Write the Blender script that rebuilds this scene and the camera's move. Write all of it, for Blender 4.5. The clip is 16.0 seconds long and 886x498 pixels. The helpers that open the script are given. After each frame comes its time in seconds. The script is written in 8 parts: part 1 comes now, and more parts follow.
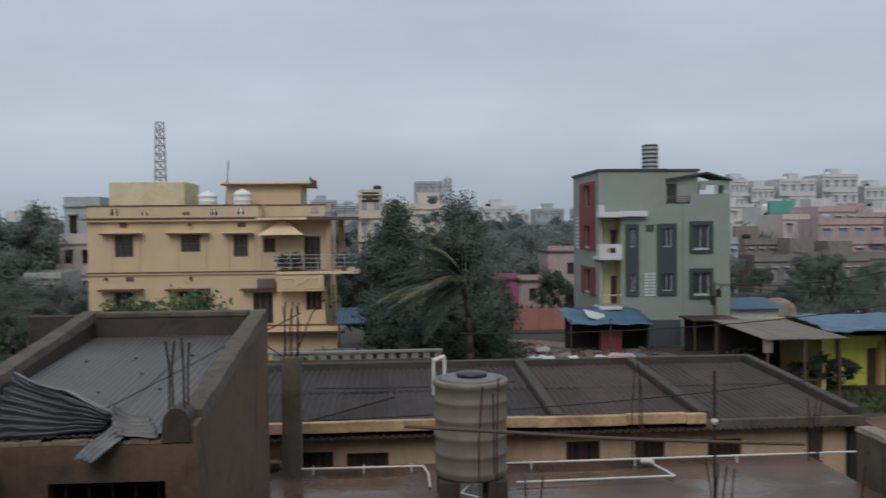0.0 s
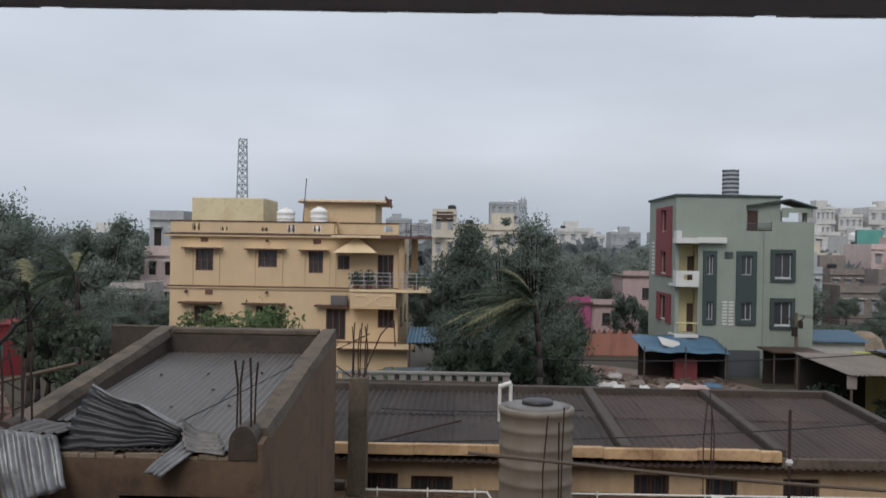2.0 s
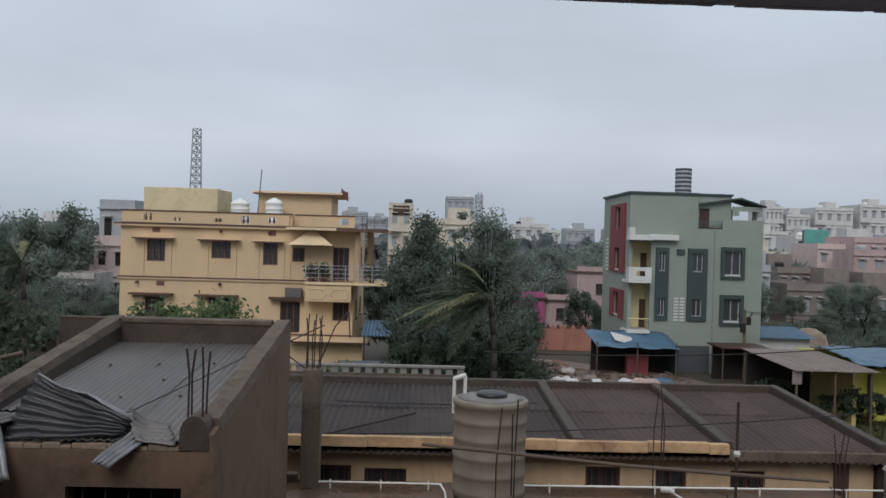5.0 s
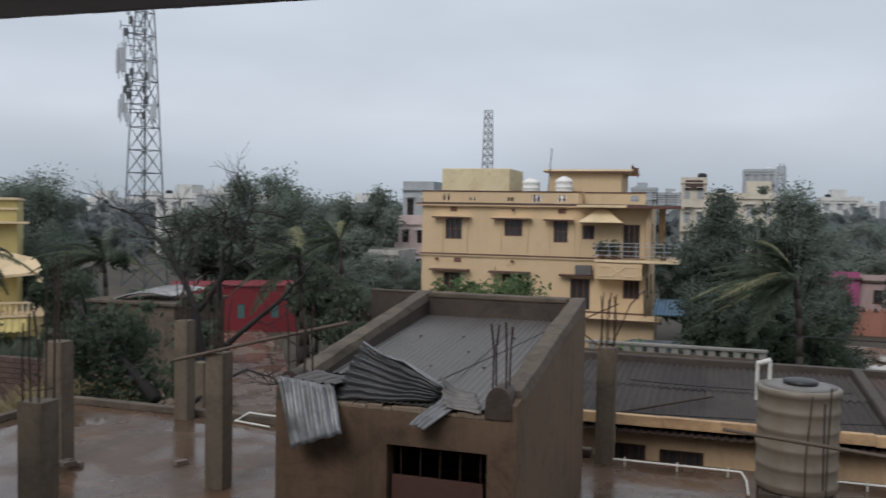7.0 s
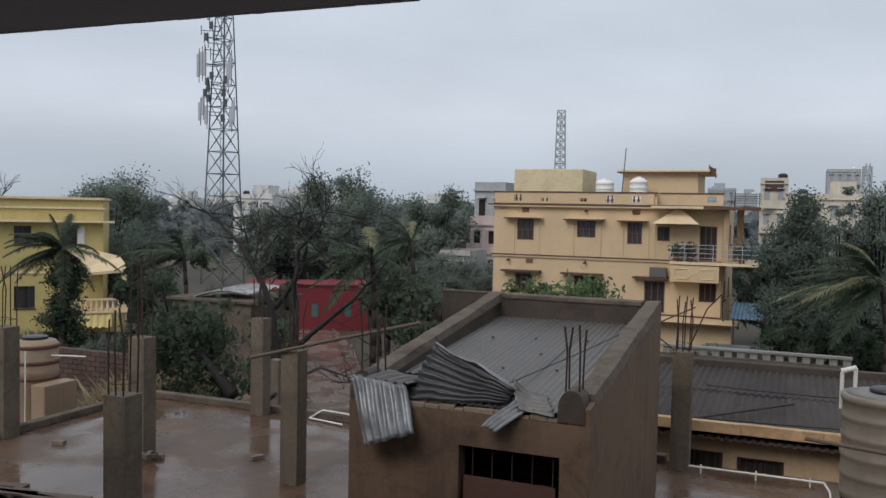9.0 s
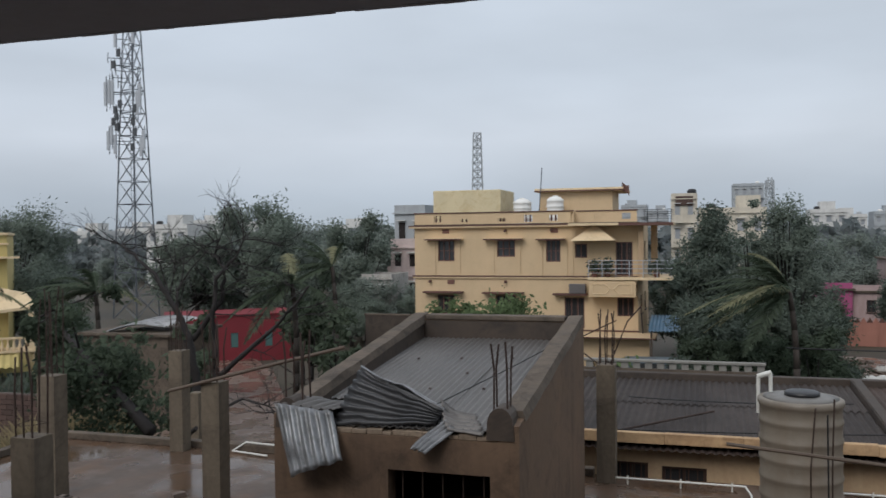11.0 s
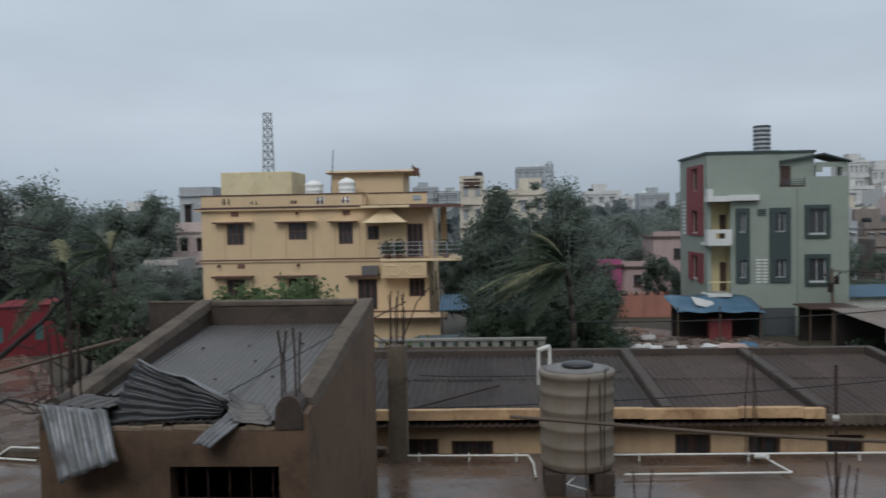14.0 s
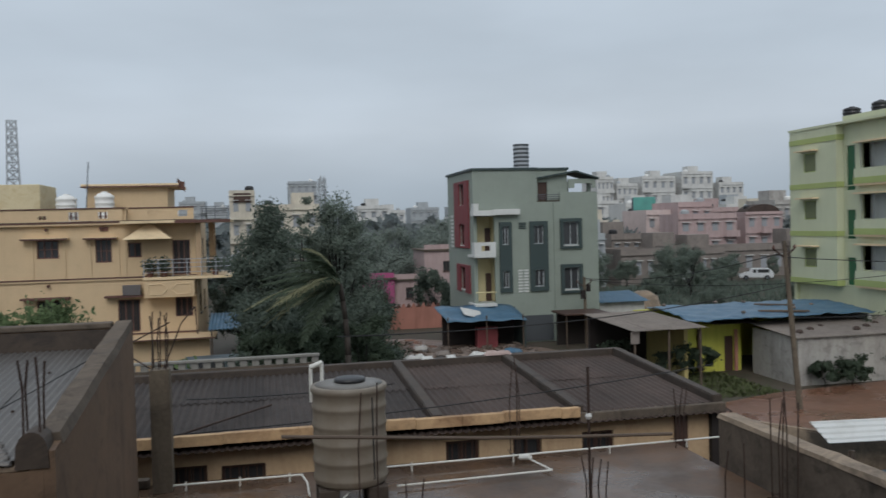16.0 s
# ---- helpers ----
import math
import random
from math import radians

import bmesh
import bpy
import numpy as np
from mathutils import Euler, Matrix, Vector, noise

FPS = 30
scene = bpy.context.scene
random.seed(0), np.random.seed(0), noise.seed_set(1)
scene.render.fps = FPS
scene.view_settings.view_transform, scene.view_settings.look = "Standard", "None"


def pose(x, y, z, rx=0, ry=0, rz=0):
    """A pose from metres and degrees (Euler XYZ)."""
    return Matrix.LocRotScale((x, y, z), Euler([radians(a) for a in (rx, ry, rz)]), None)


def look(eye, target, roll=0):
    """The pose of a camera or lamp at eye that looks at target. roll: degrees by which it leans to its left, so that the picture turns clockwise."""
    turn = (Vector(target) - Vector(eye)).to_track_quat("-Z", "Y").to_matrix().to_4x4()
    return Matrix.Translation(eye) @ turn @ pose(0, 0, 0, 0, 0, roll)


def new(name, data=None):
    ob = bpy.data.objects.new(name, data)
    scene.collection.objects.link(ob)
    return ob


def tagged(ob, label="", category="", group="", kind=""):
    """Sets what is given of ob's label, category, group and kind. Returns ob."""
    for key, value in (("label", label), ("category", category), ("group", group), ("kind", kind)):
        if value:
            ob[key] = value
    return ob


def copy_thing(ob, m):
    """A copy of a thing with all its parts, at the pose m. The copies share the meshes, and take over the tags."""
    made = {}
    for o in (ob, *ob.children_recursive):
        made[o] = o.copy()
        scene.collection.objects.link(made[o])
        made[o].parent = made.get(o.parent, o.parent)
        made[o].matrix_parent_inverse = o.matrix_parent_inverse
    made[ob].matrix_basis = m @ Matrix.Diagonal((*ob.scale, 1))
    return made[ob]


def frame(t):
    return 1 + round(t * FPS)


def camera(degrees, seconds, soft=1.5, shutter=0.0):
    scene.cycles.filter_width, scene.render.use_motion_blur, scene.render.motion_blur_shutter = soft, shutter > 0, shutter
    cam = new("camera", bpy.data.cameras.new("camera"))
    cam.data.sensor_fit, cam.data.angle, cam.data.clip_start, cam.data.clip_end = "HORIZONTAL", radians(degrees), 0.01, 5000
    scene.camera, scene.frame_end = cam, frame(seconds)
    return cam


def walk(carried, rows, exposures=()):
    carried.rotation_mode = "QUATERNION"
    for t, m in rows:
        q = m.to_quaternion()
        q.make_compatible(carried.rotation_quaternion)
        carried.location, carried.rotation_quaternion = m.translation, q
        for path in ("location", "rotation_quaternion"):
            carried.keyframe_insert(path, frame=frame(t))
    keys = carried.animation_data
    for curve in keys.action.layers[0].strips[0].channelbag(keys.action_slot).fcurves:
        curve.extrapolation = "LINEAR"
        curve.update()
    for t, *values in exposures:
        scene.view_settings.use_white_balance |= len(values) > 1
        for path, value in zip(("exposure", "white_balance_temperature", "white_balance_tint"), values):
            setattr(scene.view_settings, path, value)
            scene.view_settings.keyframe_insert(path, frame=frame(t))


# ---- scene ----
cam = camera(55.2, 16.0, soft=1.5, shutter=0.5)
PATH = [
    (0, (0.034, 0.021, 6.949), (0.1586, 2.0168, 6.8963), -0.59),
    (0.5, (0.046, -0.034, 6.931), (0.0120, 1.9648, 6.8908), -1.77),
    (1, (0.065, 0.026, 6.980), (-0.0272, 2.0228, 6.9235), -2.34),
    (1.5, (0.081, 0.087, 6.983), (0.0230, 2.0850, 6.9106), -0.77),
    (2, (0.099, 0.016, 7.029), (0.0499, 2.0156, 7.0223), 0.87),
    (2.5, (0.096, -0.027, 7.034), (0.0644, 1.9729, 7.0669), 0.94),
    (3, (0.101, -0.019, 7.027), (0.0992, 1.9805, 7.0622), 1.26),
    (3.2, (0.101, -0.019, 7.027), (0.1120, 1.9804, 7.0622), 1.49),
    (5.3, (0.090, 0.037, 6.987), (0.1463, 2.0359, 6.9453), 1.62),
    (5.5, (0.090, 0.037, 6.987), (0.1401, 2.0357, 6.9286), 1.46),
    (6, (0.061, -0.006, 7.001), (-0.0876, 1.9867, 6.9280), 1.37),
    (6.5, (0.013, -0.047, 7.009), (-0.4083, 1.9063, 6.9255), 1.16),
    (7, (0.006, -0.101, 7.019), (-0.6008, 1.8031, 6.9317), 0.99),
    (7.5, (-0.010, -0.121, 7.024), (-0.7414, 1.7381, 6.9363), 0.96),
    (8, (-0.010, -0.114, 7.027), (-0.7805, 1.7296, 6.9361), 1.04),
    (8.2, (-0.010, -0.114, 7.027), (-0.7795, 1.7299, 6.9349), 1.08),
    (10.3, (-0.025, -0.071, 7.018), (-0.7427, 1.7949, 6.9567), 0.37),
    (10.5, (-0.025, -0.071, 7.018), (-0.6952, 1.8126, 6.9605), 0.16),
    (11, (-0.054, -0.045, 6.989), (-0.6438, 1.8661, 6.9560), -0.66),
    (11.5, (-0.104, 0.049, 6.995), (-0.6324, 1.9782, 6.9667), -1.83),
    (12, (-0.104, 0.043, 6.983), (-0.6267, 1.9734, 6.9403), -1.78),
    (12.5, (-0.103, 0.082, 6.971), (-0.6012, 2.0176, 6.9053), -1.93),
    (13, (-0.082, 0.082, 6.977), (-0.4912, 2.0381, 6.9036), -2.49),
    (13.5, (-0.048, 0.089, 6.986), (-0.3030, 2.0706, 6.9056), -1.82),
    (14, (-0.011, 0.074, 6.999), (-0.1254, 2.0690, 6.9165), -1.08),
    (14.5, (-0.003, 0.107, 6.989), (0.0824, 2.1034, 6.9077), 0.03),
    (15, (0.013, 0.081, 7.008), (0.2275, 2.0684, 6.9413), -0.02),
    (15.5, (0.048, 0.091, 7.004), (0.3521, 2.0672, 6.9394), -1.08),
    (16, (0.050, 0.138, 7.002), (0.4636, 2.0943, 6.9420), -1.48),
]
walk(cam, [(t, look(eye, target, roll)) for t, eye, target, roll in PATH],
     exposures=[(0, -0.16, 6300, 11), (1.5, 0.04, 6560, 14), (3, 0.14, 6540, 14), (5.5, 0.0, 6400, 13), (7, 0.1, 6500, 13), (11.5, 0.09, 6450, 12), (14.5, -0.12, 6250, 10), (16, -0.08, 6350, 10)])

# ---- world, sun ----
GROUND = -1.5
SLAB = 2.8


def lin(r, g, b):
    """Linear colour from 0..255 display values."""
    return tuple((c / 255 / 12.92) if c / 255 <= 0.04045 else ((c / 255 + 0.055) / 1.055) ** 2.4 for c in (r, g, b)) + (1.0,)


def link(nt, a, b):
    nt.links.new(a, b)


world = bpy.data.worlds.new("overcast")
scene.world = world
world.use_nodes = True
wn = world.node_tree
wn.nodes.clear()
w_out = wn.nodes.new("ShaderNodeOutputWorld")
w_bg = wn.nodes.new("ShaderNodeBackground")
w_sky = wn.nodes.new("ShaderNodeTexSky")
w_sky.sky_type = "NISHITA"
w_sky.sun_disc = False
w_sky.sun_elevation, w_sky.sun_rotation = radians(40), radians(195)
w_sky.air_density, w_sky.dust_density = 2.0, 4.0
w_dim = wn.nodes.new("ShaderNodeVectorMath")
w_dim.operation = "SCALE"
w_dim.inputs["Scale"].default_value = 0.08
w_tc = wn.nodes.new("ShaderNodeTexCoord")
w_sep = wn.nodes.new("ShaderNodeSeparateXYZ")
w_ramp = wn.nodes.new("ShaderNodeValToRGB")
w_map = wn.nodes.new("ShaderNodeMapping")
w_map.inputs["Scale"].default_value = (1.5, 1.5, 5.0)
w_noise = wn.nodes.new("ShaderNodeTexNoise")
w_noise.inputs["Scale"].default_value = 1.9
w_noise.inputs["Detail"].default_value = 6.0
w_noise.inputs["Roughness"].default_value = 0.45
w_cl = wn.nodes.new("ShaderNodeMapRange")
w_cl.inputs["From Min"].default_value, w_cl.inputs["From Max"].default_value = 0.3, 0.75
w_cl.inputs["To Min"].default_value, w_cl.inputs["To Max"].default_value = 0.9, 1.1
w_mul = wn.nodes.new("ShaderNodeVectorMath")
w_mul.operation = "SCALE"
w_mix = wn.nodes.new("ShaderNodeMix")
w_mix.data_type = "RGBA"
w_mix.inputs["Factor"].default_value = 0.9
for node, pos, col in zip(range(6), (0.0, 0.045, 0.11, 0.19, 0.3, 1.0),
                          ((0.40, 0.465, 0.52), (0.46, 0.535, 0.61), (0.60, 0.672, 0.755), (0.555, 0.63, 0.715), (0.59, 0.665, 0.745), (0.84, 0.89, 0.94))):
    els = w_ramp.color_ramp.elements
    e = els[node] if node < 2 else els.new(pos)
    e.position, e.color = pos, (*col, 1)
link(wn, w_tc.outputs["Generated"], w_sep.inputs[0])
link(wn, w_sep.outputs["Z"], w_ramp.inputs["Fac"])
link(wn, w_tc.outputs["Generated"], w_map.inputs["Vector"])
link(wn, w_map.outputs["Vector"], w_noise.inputs["Vector"])
link(wn, w_noise.outputs["Fac"], w_cl.inputs["Value"])
link(wn, w_ramp.outputs["Color"], w_mul.inputs[0])
link(wn, w_cl.outputs["Result"], w_mul.inputs["Scale"])
link(wn, w_sky.outputs["Color"], w_dim.inputs[0])
link(wn, w_dim.outputs["Vector"], w_mix.inputs["A"])
link(wn, w_mul.outputs["Vector"], w_mix.inputs["B"])
link(wn, w_mix.outputs["Result"], w_bg.inputs["Color"])
link(wn, w_bg.outputs["Background"], w_out.inputs["Surface"])

sun = new("sun", bpy.data.lights.new("sun", "SUN"))
sun.data.energy, sun.data.angle, sun.data.color = 1.1, radians(30), (1.0, 0.97, 0.93)
sun.matrix_world = look((-15, -55, 48), (0, 0, 0))


# ---- materials ----
def mat(name, col, rough=0.8, metal=0.0, var=0.25, big=0.6, fine=14.0, bump=0.25, streak=0.0, dirt=(60, 55, 50), dirty=0.0, wet=0.0, piece=0.0, spec=0.5, blot=0.0):
    """A surface with stains at two scales, fine relief, rain streaks, dirt and wet patches."""
    m = bpy.data.materials.new(name)
    m.use_nodes = True
    nt = m.node_tree
    b = nt.nodes["Principled BSDF"]
    tc = nt.nodes.new("ShaderNodeTexCoord")
    n1, n2 = nt.nodes.new("ShaderNodeTexNoise"), nt.nodes.new("ShaderNodeTexNoise")
    n1.inputs["Scale"].default_value, n1.inputs["Detail"].default_value = big, 5
    n2.inputs["Scale"].default_value, n2.inputs["Detail"].default_value = fine, 4
    link(nt, tc.outputs["Object"], n1.inputs["Vector"])
    link(nt, tc.outputs["Object"], n2.inputs["Vector"])
    add = nt.nodes.new("ShaderNodeMath")
    add.operation = "MULTIPLY_ADD"
    add.inputs[1].default_value = 0.45
    link(nt, n2.outputs["Fac"], add.inputs[0])
    link(nt, n1.outputs["Fac"], add.inputs[2])
    mr = nt.nodes.new("ShaderNodeMapRange")
    mr.inputs["From Min"].default_value, mr.inputs["From Max"].default_value = 0.45, 1.0
    mr.inputs["To Min"].default_value, mr.inputs["To Max"].default_value = 1 - var, 1 + var
    link(nt, add.outputs[0], mr.inputs["Value"])
    value = mr.outputs["Result"]
    if piece:
        oi = nt.nodes.new("ShaderNodeObjectInfo")
        pm = nt.nodes.new("ShaderNodeMapRange")
        pm.inputs["To Min"].default_value, pm.inputs["To Max"].default_value = 1 - piece, 1 + piece
        link(nt, oi.outputs["Random"], pm.inputs["Value"])
        mm = nt.nodes.new("ShaderNodeMath")
        mm.operation = "MULTIPLY"
        link(nt, value, mm.inputs[0])
        link(nt, pm.outputs["Result"], mm.inputs[1])
        value = mm.outputs[0]
    sc = nt.nodes.new("ShaderNodeVectorMath")
    sc.operation = "SCALE"
    sc.inputs[0].default_value = col[:3]
    link(nt, value, sc.inputs["Scale"])
    colour = sc.outputs["Vector"]
    if streak or dirty:
        mp = nt.nodes.new("ShaderNodeMapping")
        mp.inputs["Scale"].default_value = (1.25, 1.25, 0.16) if streak else (0.9, 0.9, 0.9)
        n3 = nt.nodes.new("ShaderNodeTexNoise")
        n3.inputs["Scale"].default_value, n3.inputs["Detail"].default_value = 1.3, 6
        n3.inputs["Roughness"].default_value = 0.72
        n3.inputs["Distortion"].default_value = 0.6
        link(nt, tc.outputs["Object"], mp.inputs["Vector"])
        link(nt, mp.outputs["Vector"], n3.inputs["Vector"])
        m3 = nt.nodes.new("ShaderNodeMapRange")
        m3.inputs["From Min"].default_value, m3.inputs["From Max"].default_value = 0.48, 0.72
        m3.inputs["To Max"].default_value = max(streak, dirty)
        link(nt, n3.outputs["Fac"], m3.inputs["Value"])
        mx = nt.nodes.new("ShaderNodeMix")
        mx.data_type = "RGBA"
        mx.inputs["B"].default_value = lin(*dirt)
        link(nt, m3.outputs["Result"], mx.inputs["Factor"])
        link(nt, colour, mx.inputs["A"])
        colour = mx.outputs["Result"]
    if blot:
        n5 = nt.nodes.new("ShaderNodeTexNoise")
        n5.inputs["Scale"].default_value, n5.inputs["Detail"].default_value = 1.6, 9
        n5.inputs["Roughness"].default_value, n5.inputs["Distortion"].default_value = 0.75, 1.2
        link(nt, tc.outputs["Object"], n5.inputs["Vector"])
        m5 = nt.nodes.new("ShaderNodeMapRange")
        m5.inputs["From Min"].default_value, m5.inputs["From Max"].default_value = 0.5, 0.66
        m5.inputs["To Max"].default_value = blot
        link(nt, n5.outputs["Fac"], m5.inputs["Value"])
        mx5 = nt.nodes.new("ShaderNodeMix")
        mx5.data_type = "RGBA"
        mx5.inputs["B"].default_value = tuple(c * 0.55 for c in lin(*dirt)[:3]) + (1,)
        link(nt, m5.outputs["Result"], mx5.inputs["Factor"])
        link(nt, colour, mx5.inputs["A"])
        colour = mx5.outputs["Result"]
    link(nt, colour, b.inputs["Base Color"])
    b.inputs["Metallic"].default_value = metal
    b.inputs["Specular IOR Level"].default_value = spec
    if wet:
        n4 = nt.nodes.new("ShaderNodeTexNoise")
        n4.inputs["Scale"].default_value, n4.inputs["Detail"].default_value = 0.55, 4
        link(nt, tc.outputs["Object"], n4.inputs["Vector"])
        m4 = nt.nodes.new("ShaderNodeMapRange")
        m4.inputs["From Min"].default_value, m4.inputs["From Max"].default_value = 0.42, 0.58
        m4.inputs["To Min"].default_value, m4.inputs["To Max"].default_value = rough, wet
        link(nt, n4.outputs["Fac"], m4.inputs["Value"])
        link(nt, m4.outputs["Result"], b.inputs["Roughness"])
    else:
        mr2 = nt.nodes.new("ShaderNodeMapRange")
        mr2.inputs["To Min"].default_value, mr2.inputs["To Max"].default_value = max(0.02, rough - 0.12), min(1, rough + 0.12)
        link(nt, n1.outputs["Fac"], mr2.inputs["Value"])
        link(nt, mr2.outputs["Result"], b.inputs["Roughness"])
    if bump:
        bp = nt.nodes.new("ShaderNodeBump")
        bp.inputs["Strength"].default_value, bp.inputs["Distance"].default_value = bump, 0.01
        link(nt, n2.outputs["Fac"], bp.inputs["Height"])
        link(nt, bp.outputs["Normal"], b.inputs["Normal"])
    return m


def leaf_mat(name, col, rand=0.36):
    m = bpy.data.materials.new(name)
    m.use_nodes = True
    nt = m.node_tree
    b = nt.nodes["Principled BSDF"]
    geo = nt.nodes.new("ShaderNodeNewGeometry")
    tc = nt.nodes.new("ShaderNodeTexCoord")
    n1 = nt.nodes.new("ShaderNodeTexNoise")
    n1.inputs["Scale"].default_value = 0.7
    link(nt, tc.outputs["Object"], n1.inputs["Vector"])
    ad = nt.nodes.new("ShaderNodeMath")
    ad.operation = "ADD"
    link(nt, geo.outputs["Random Per Island"], ad.inputs[0])
    link(nt, n1.outputs["Fac"], ad.inputs[1])
    mr = nt.nodes.new("ShaderNodeMapRange")
    mr.inputs["From Min"].default_value, mr.inputs["From Max"].default_value = 0.2, 1.6
    mr.inputs["To Min"].default_value, mr.inputs["To Max"].default_value = 1 - rand, 1 + rand
    link(nt, ad.outputs[0], mr.inputs["Value"])
    sc = nt.nodes.new("ShaderNodeVectorMath")
    sc.operation = "SCALE"
    sc.inputs[0].default_value = col[:3]
    link(nt, mr.outputs["Result"], sc.inputs["Scale"])
    link(nt, sc.outputs["Vector"], b.inputs["Base Color"])
    b.inputs["Roughness"].default_value = 0.8
    b.inputs["Specular IOR Level"].default_value = 0.15
    tr = nt.nodes.new("ShaderNodeBsdfTranslucent")
    mx = nt.nodes.new("ShaderNodeMixShader")
    mx.inputs["Fac"].default_value = 0.5
    link(nt, sc.outputs["Vector"], tr.inputs["Color"])
    link(nt, b.outputs["BSDF"], mx.inputs[1])
    link(nt, tr.outputs["BSDF"], mx.inputs[2])
    link(nt, mx.outputs["Shader"], nt.nodes["Material Output"].inputs["Surface"])
    return m


def glass_mat(name, col=(0.045, 0.047, 0.05), rough=0.12):
    m = bpy.data.materials.new(name)
    m.use_nodes = True
    b = m.node_tree.nodes["Principled BSDF"]
    b.inputs["Base Color"].default_value = (*col, 1)
    b.inputs["Roughness"].default_value = rough
    return m


M_YELLOW = mat("cream_yellow_paint", lin(202, 177, 142),  0.75, var=0.08, streak=0.1, dirt=(150, 128, 90), bump=0.1, blot=0.06)
M_CREAM = mat("pale_cream_paint", lin(218, 196, 160), 0.75, var=0.08, streak=0.3, dirt=(150, 130, 95), bump=0.1)
M_MAROON = mat("maroon_trim_paint", lin(92, 64, 56), 0.7, var=0.2)
M_GREEN = mat("sage_green_paint", lin(137, 146, 137),  0.75, var=0.07, streak=0.08, dirt=(95, 105, 95), bump=0.1, blot=0.08)
M_DKGREEN = mat("dark_green_paint", lin(52, 66, 66), 0.6, var=0.12)
M_RED = mat("dull_red_paint", lin(120, 54, 58), 0.7, var=0.12, streak=0.3, dirt=(90, 40, 40))
M_WHITE = mat("white_paint", lin(200, 202, 200), 0.7, var=0.07, streak=0.25, dirt=(140, 135, 125))
M_PG = mat("pale_lime_paint", lin(198, 202, 172), 0.75, var=0.06, streak=0.2, dirt=(160, 160, 120), bump=0.1)
M_LIME = mat("lime_green_paint", lin(164, 176, 112), 0.7, var=0.08)
# Pink is greyed in its base colour to stand for haze.
M_PINK = mat("hazed_pink_paint", lin(172, 152, 150), 0.8, var=0.12, streak=0.4, dirt=(120, 95, 90))
M_ORANGE = mat("salmon_paint", lin(168, 118, 104), 0.8, var=0.15, streak=0.4, dirt=(110, 70, 60))
M_MAGENTA = mat("magenta_paint", lin(160, 80, 120), 0.8, var=0.1)
M_LYEL = mat("bright_yellow_paint", lin(186, 170, 112), 0.75, var=0.12, streak=0.35, dirt=(146, 132, 84), blot=0.15)
M_PALE = mat("pale_render", lin(196, 196, 193),  0.85, var=0.12, streak=0.35, dirt=(140, 140, 138), blot=0.15)
M_BEIGE = mat("beige_render", lin(194, 187, 172), 0.85, var=0.12, streak=0.35, dirt=(140, 130, 115))
M_GREYB = mat("grey_render", lin(160, 165, 168), 0.85, var=0.12, streak=0.3, dirt=(120, 120, 120))
M_TEAL = mat("teal_sheet", lin(92, 156, 146), 0.7, var=0.15)
M_CONC = mat("raw_wet_concrete", lin(104, 94, 81),  0.75, spec=0.3, var=0.3, big=1.2, bump=0.5, streak=0.6, dirt=(52, 46, 42), blot=0.5)
M_CONC2 = mat("weathered_parapet_concrete", lin(95, 85, 75),  0.8, spec=0.25, var=0.3, big=2.0, bump=0.6, dirty=0.6, dirt=(66, 60, 55), blot=0.75)
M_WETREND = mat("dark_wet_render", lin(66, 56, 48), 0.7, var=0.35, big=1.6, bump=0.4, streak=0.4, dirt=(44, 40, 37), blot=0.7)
M_COPE = mat("pale_worn_coping", lin(140, 124, 106), 0.75, var=0.3, big=1.5, bump=0.5, dirty=0.5, dirt=(84, 72, 62), blot=0.6)
M_PLASTER = mat("brown_wet_plaster", lin(108, 87, 69),  0.7, var=0.25, big=0.9, bump=0.4, streak=0.65, dirt=(62, 50, 42), blot=0.55)
M_SLAB = mat("wet_roof_slab", lin(86, 71, 60),  0.45, var=0.4, big=0.9, fine=9, bump=0.15, dirty=0.8, dirt=(104, 76, 53), wet=0.05, spec=0.3, blot=0.5)
M_SOFFIT = mat("pale_soffit_plaster", lin(196, 203, 220), 0.9, var=0.1, bump=0.3)
M_ROOFAC = mat("dark_cement_sheet", lin(66, 60, 57),  0.75, spec=0.25, var=0.3, big=0.8, bump=0.3, dirty=0.6, dirt=(48, 43, 42), piece=0.16, blot=0.4)
M_ROOFBR = mat("brown_cement_sheet", lin(74, 63, 58),  0.75, spec=0.25, var=0.3, big=0.8, bump=0.3, dirty=0.6, dirt=(58, 48, 44), piece=0.14, blot=0.4)
M_GI = mat("galvanised_sheet", lin(104, 101, 98),  0.5, metal=0.35, var=0.18, big=1.5, bump=0.1, dirty=0.45, dirt=(95, 92, 90), piece=0.08, blot=0.3)
# Same galvanised sheet, darkened: the fold's shade is put into its colour.
M_GISHADE = mat("shaded_fold_sheet", lin(66, 67, 69), 0.45, metal=0.35, var=0.3, big=2.5, bump=0.15, dirty=0.5, dirt=(52, 50, 48), blot=0.4)
M_GIB = mat("bright_galvanised_sheet", lin(140, 142, 144), 0.42, metal=0.5, var=0.3, big=3.0, bump=0.15, dirty=0.7, dirt=(84, 80, 76), blot=0.6)
M_FASCIA = mat("peeling_ochre_fascia", lin(184, 153, 116),  0.8, var=0.2, big=2.2, dirty=0.7, dirt=(120, 84, 58), bump=0.4, blot=0.5)
M_ROWWALL = mat("ochre_wall", lin(186, 160, 128),  0.8, var=0.15, streak=0.45, dirt=(130, 95, 70), blot=0.12)
# Window colour paled for distance: haze painted in.
M_FARWIN = mat("haze_paled_window", lin(146, 150, 154), 0.6, var=0.15)
M_DULL = mat("dull_weathered_render", lin(128, 120, 114), 0.85, var=0.2, streak=0.4, dirt=(84, 78, 74), blot=0.3)
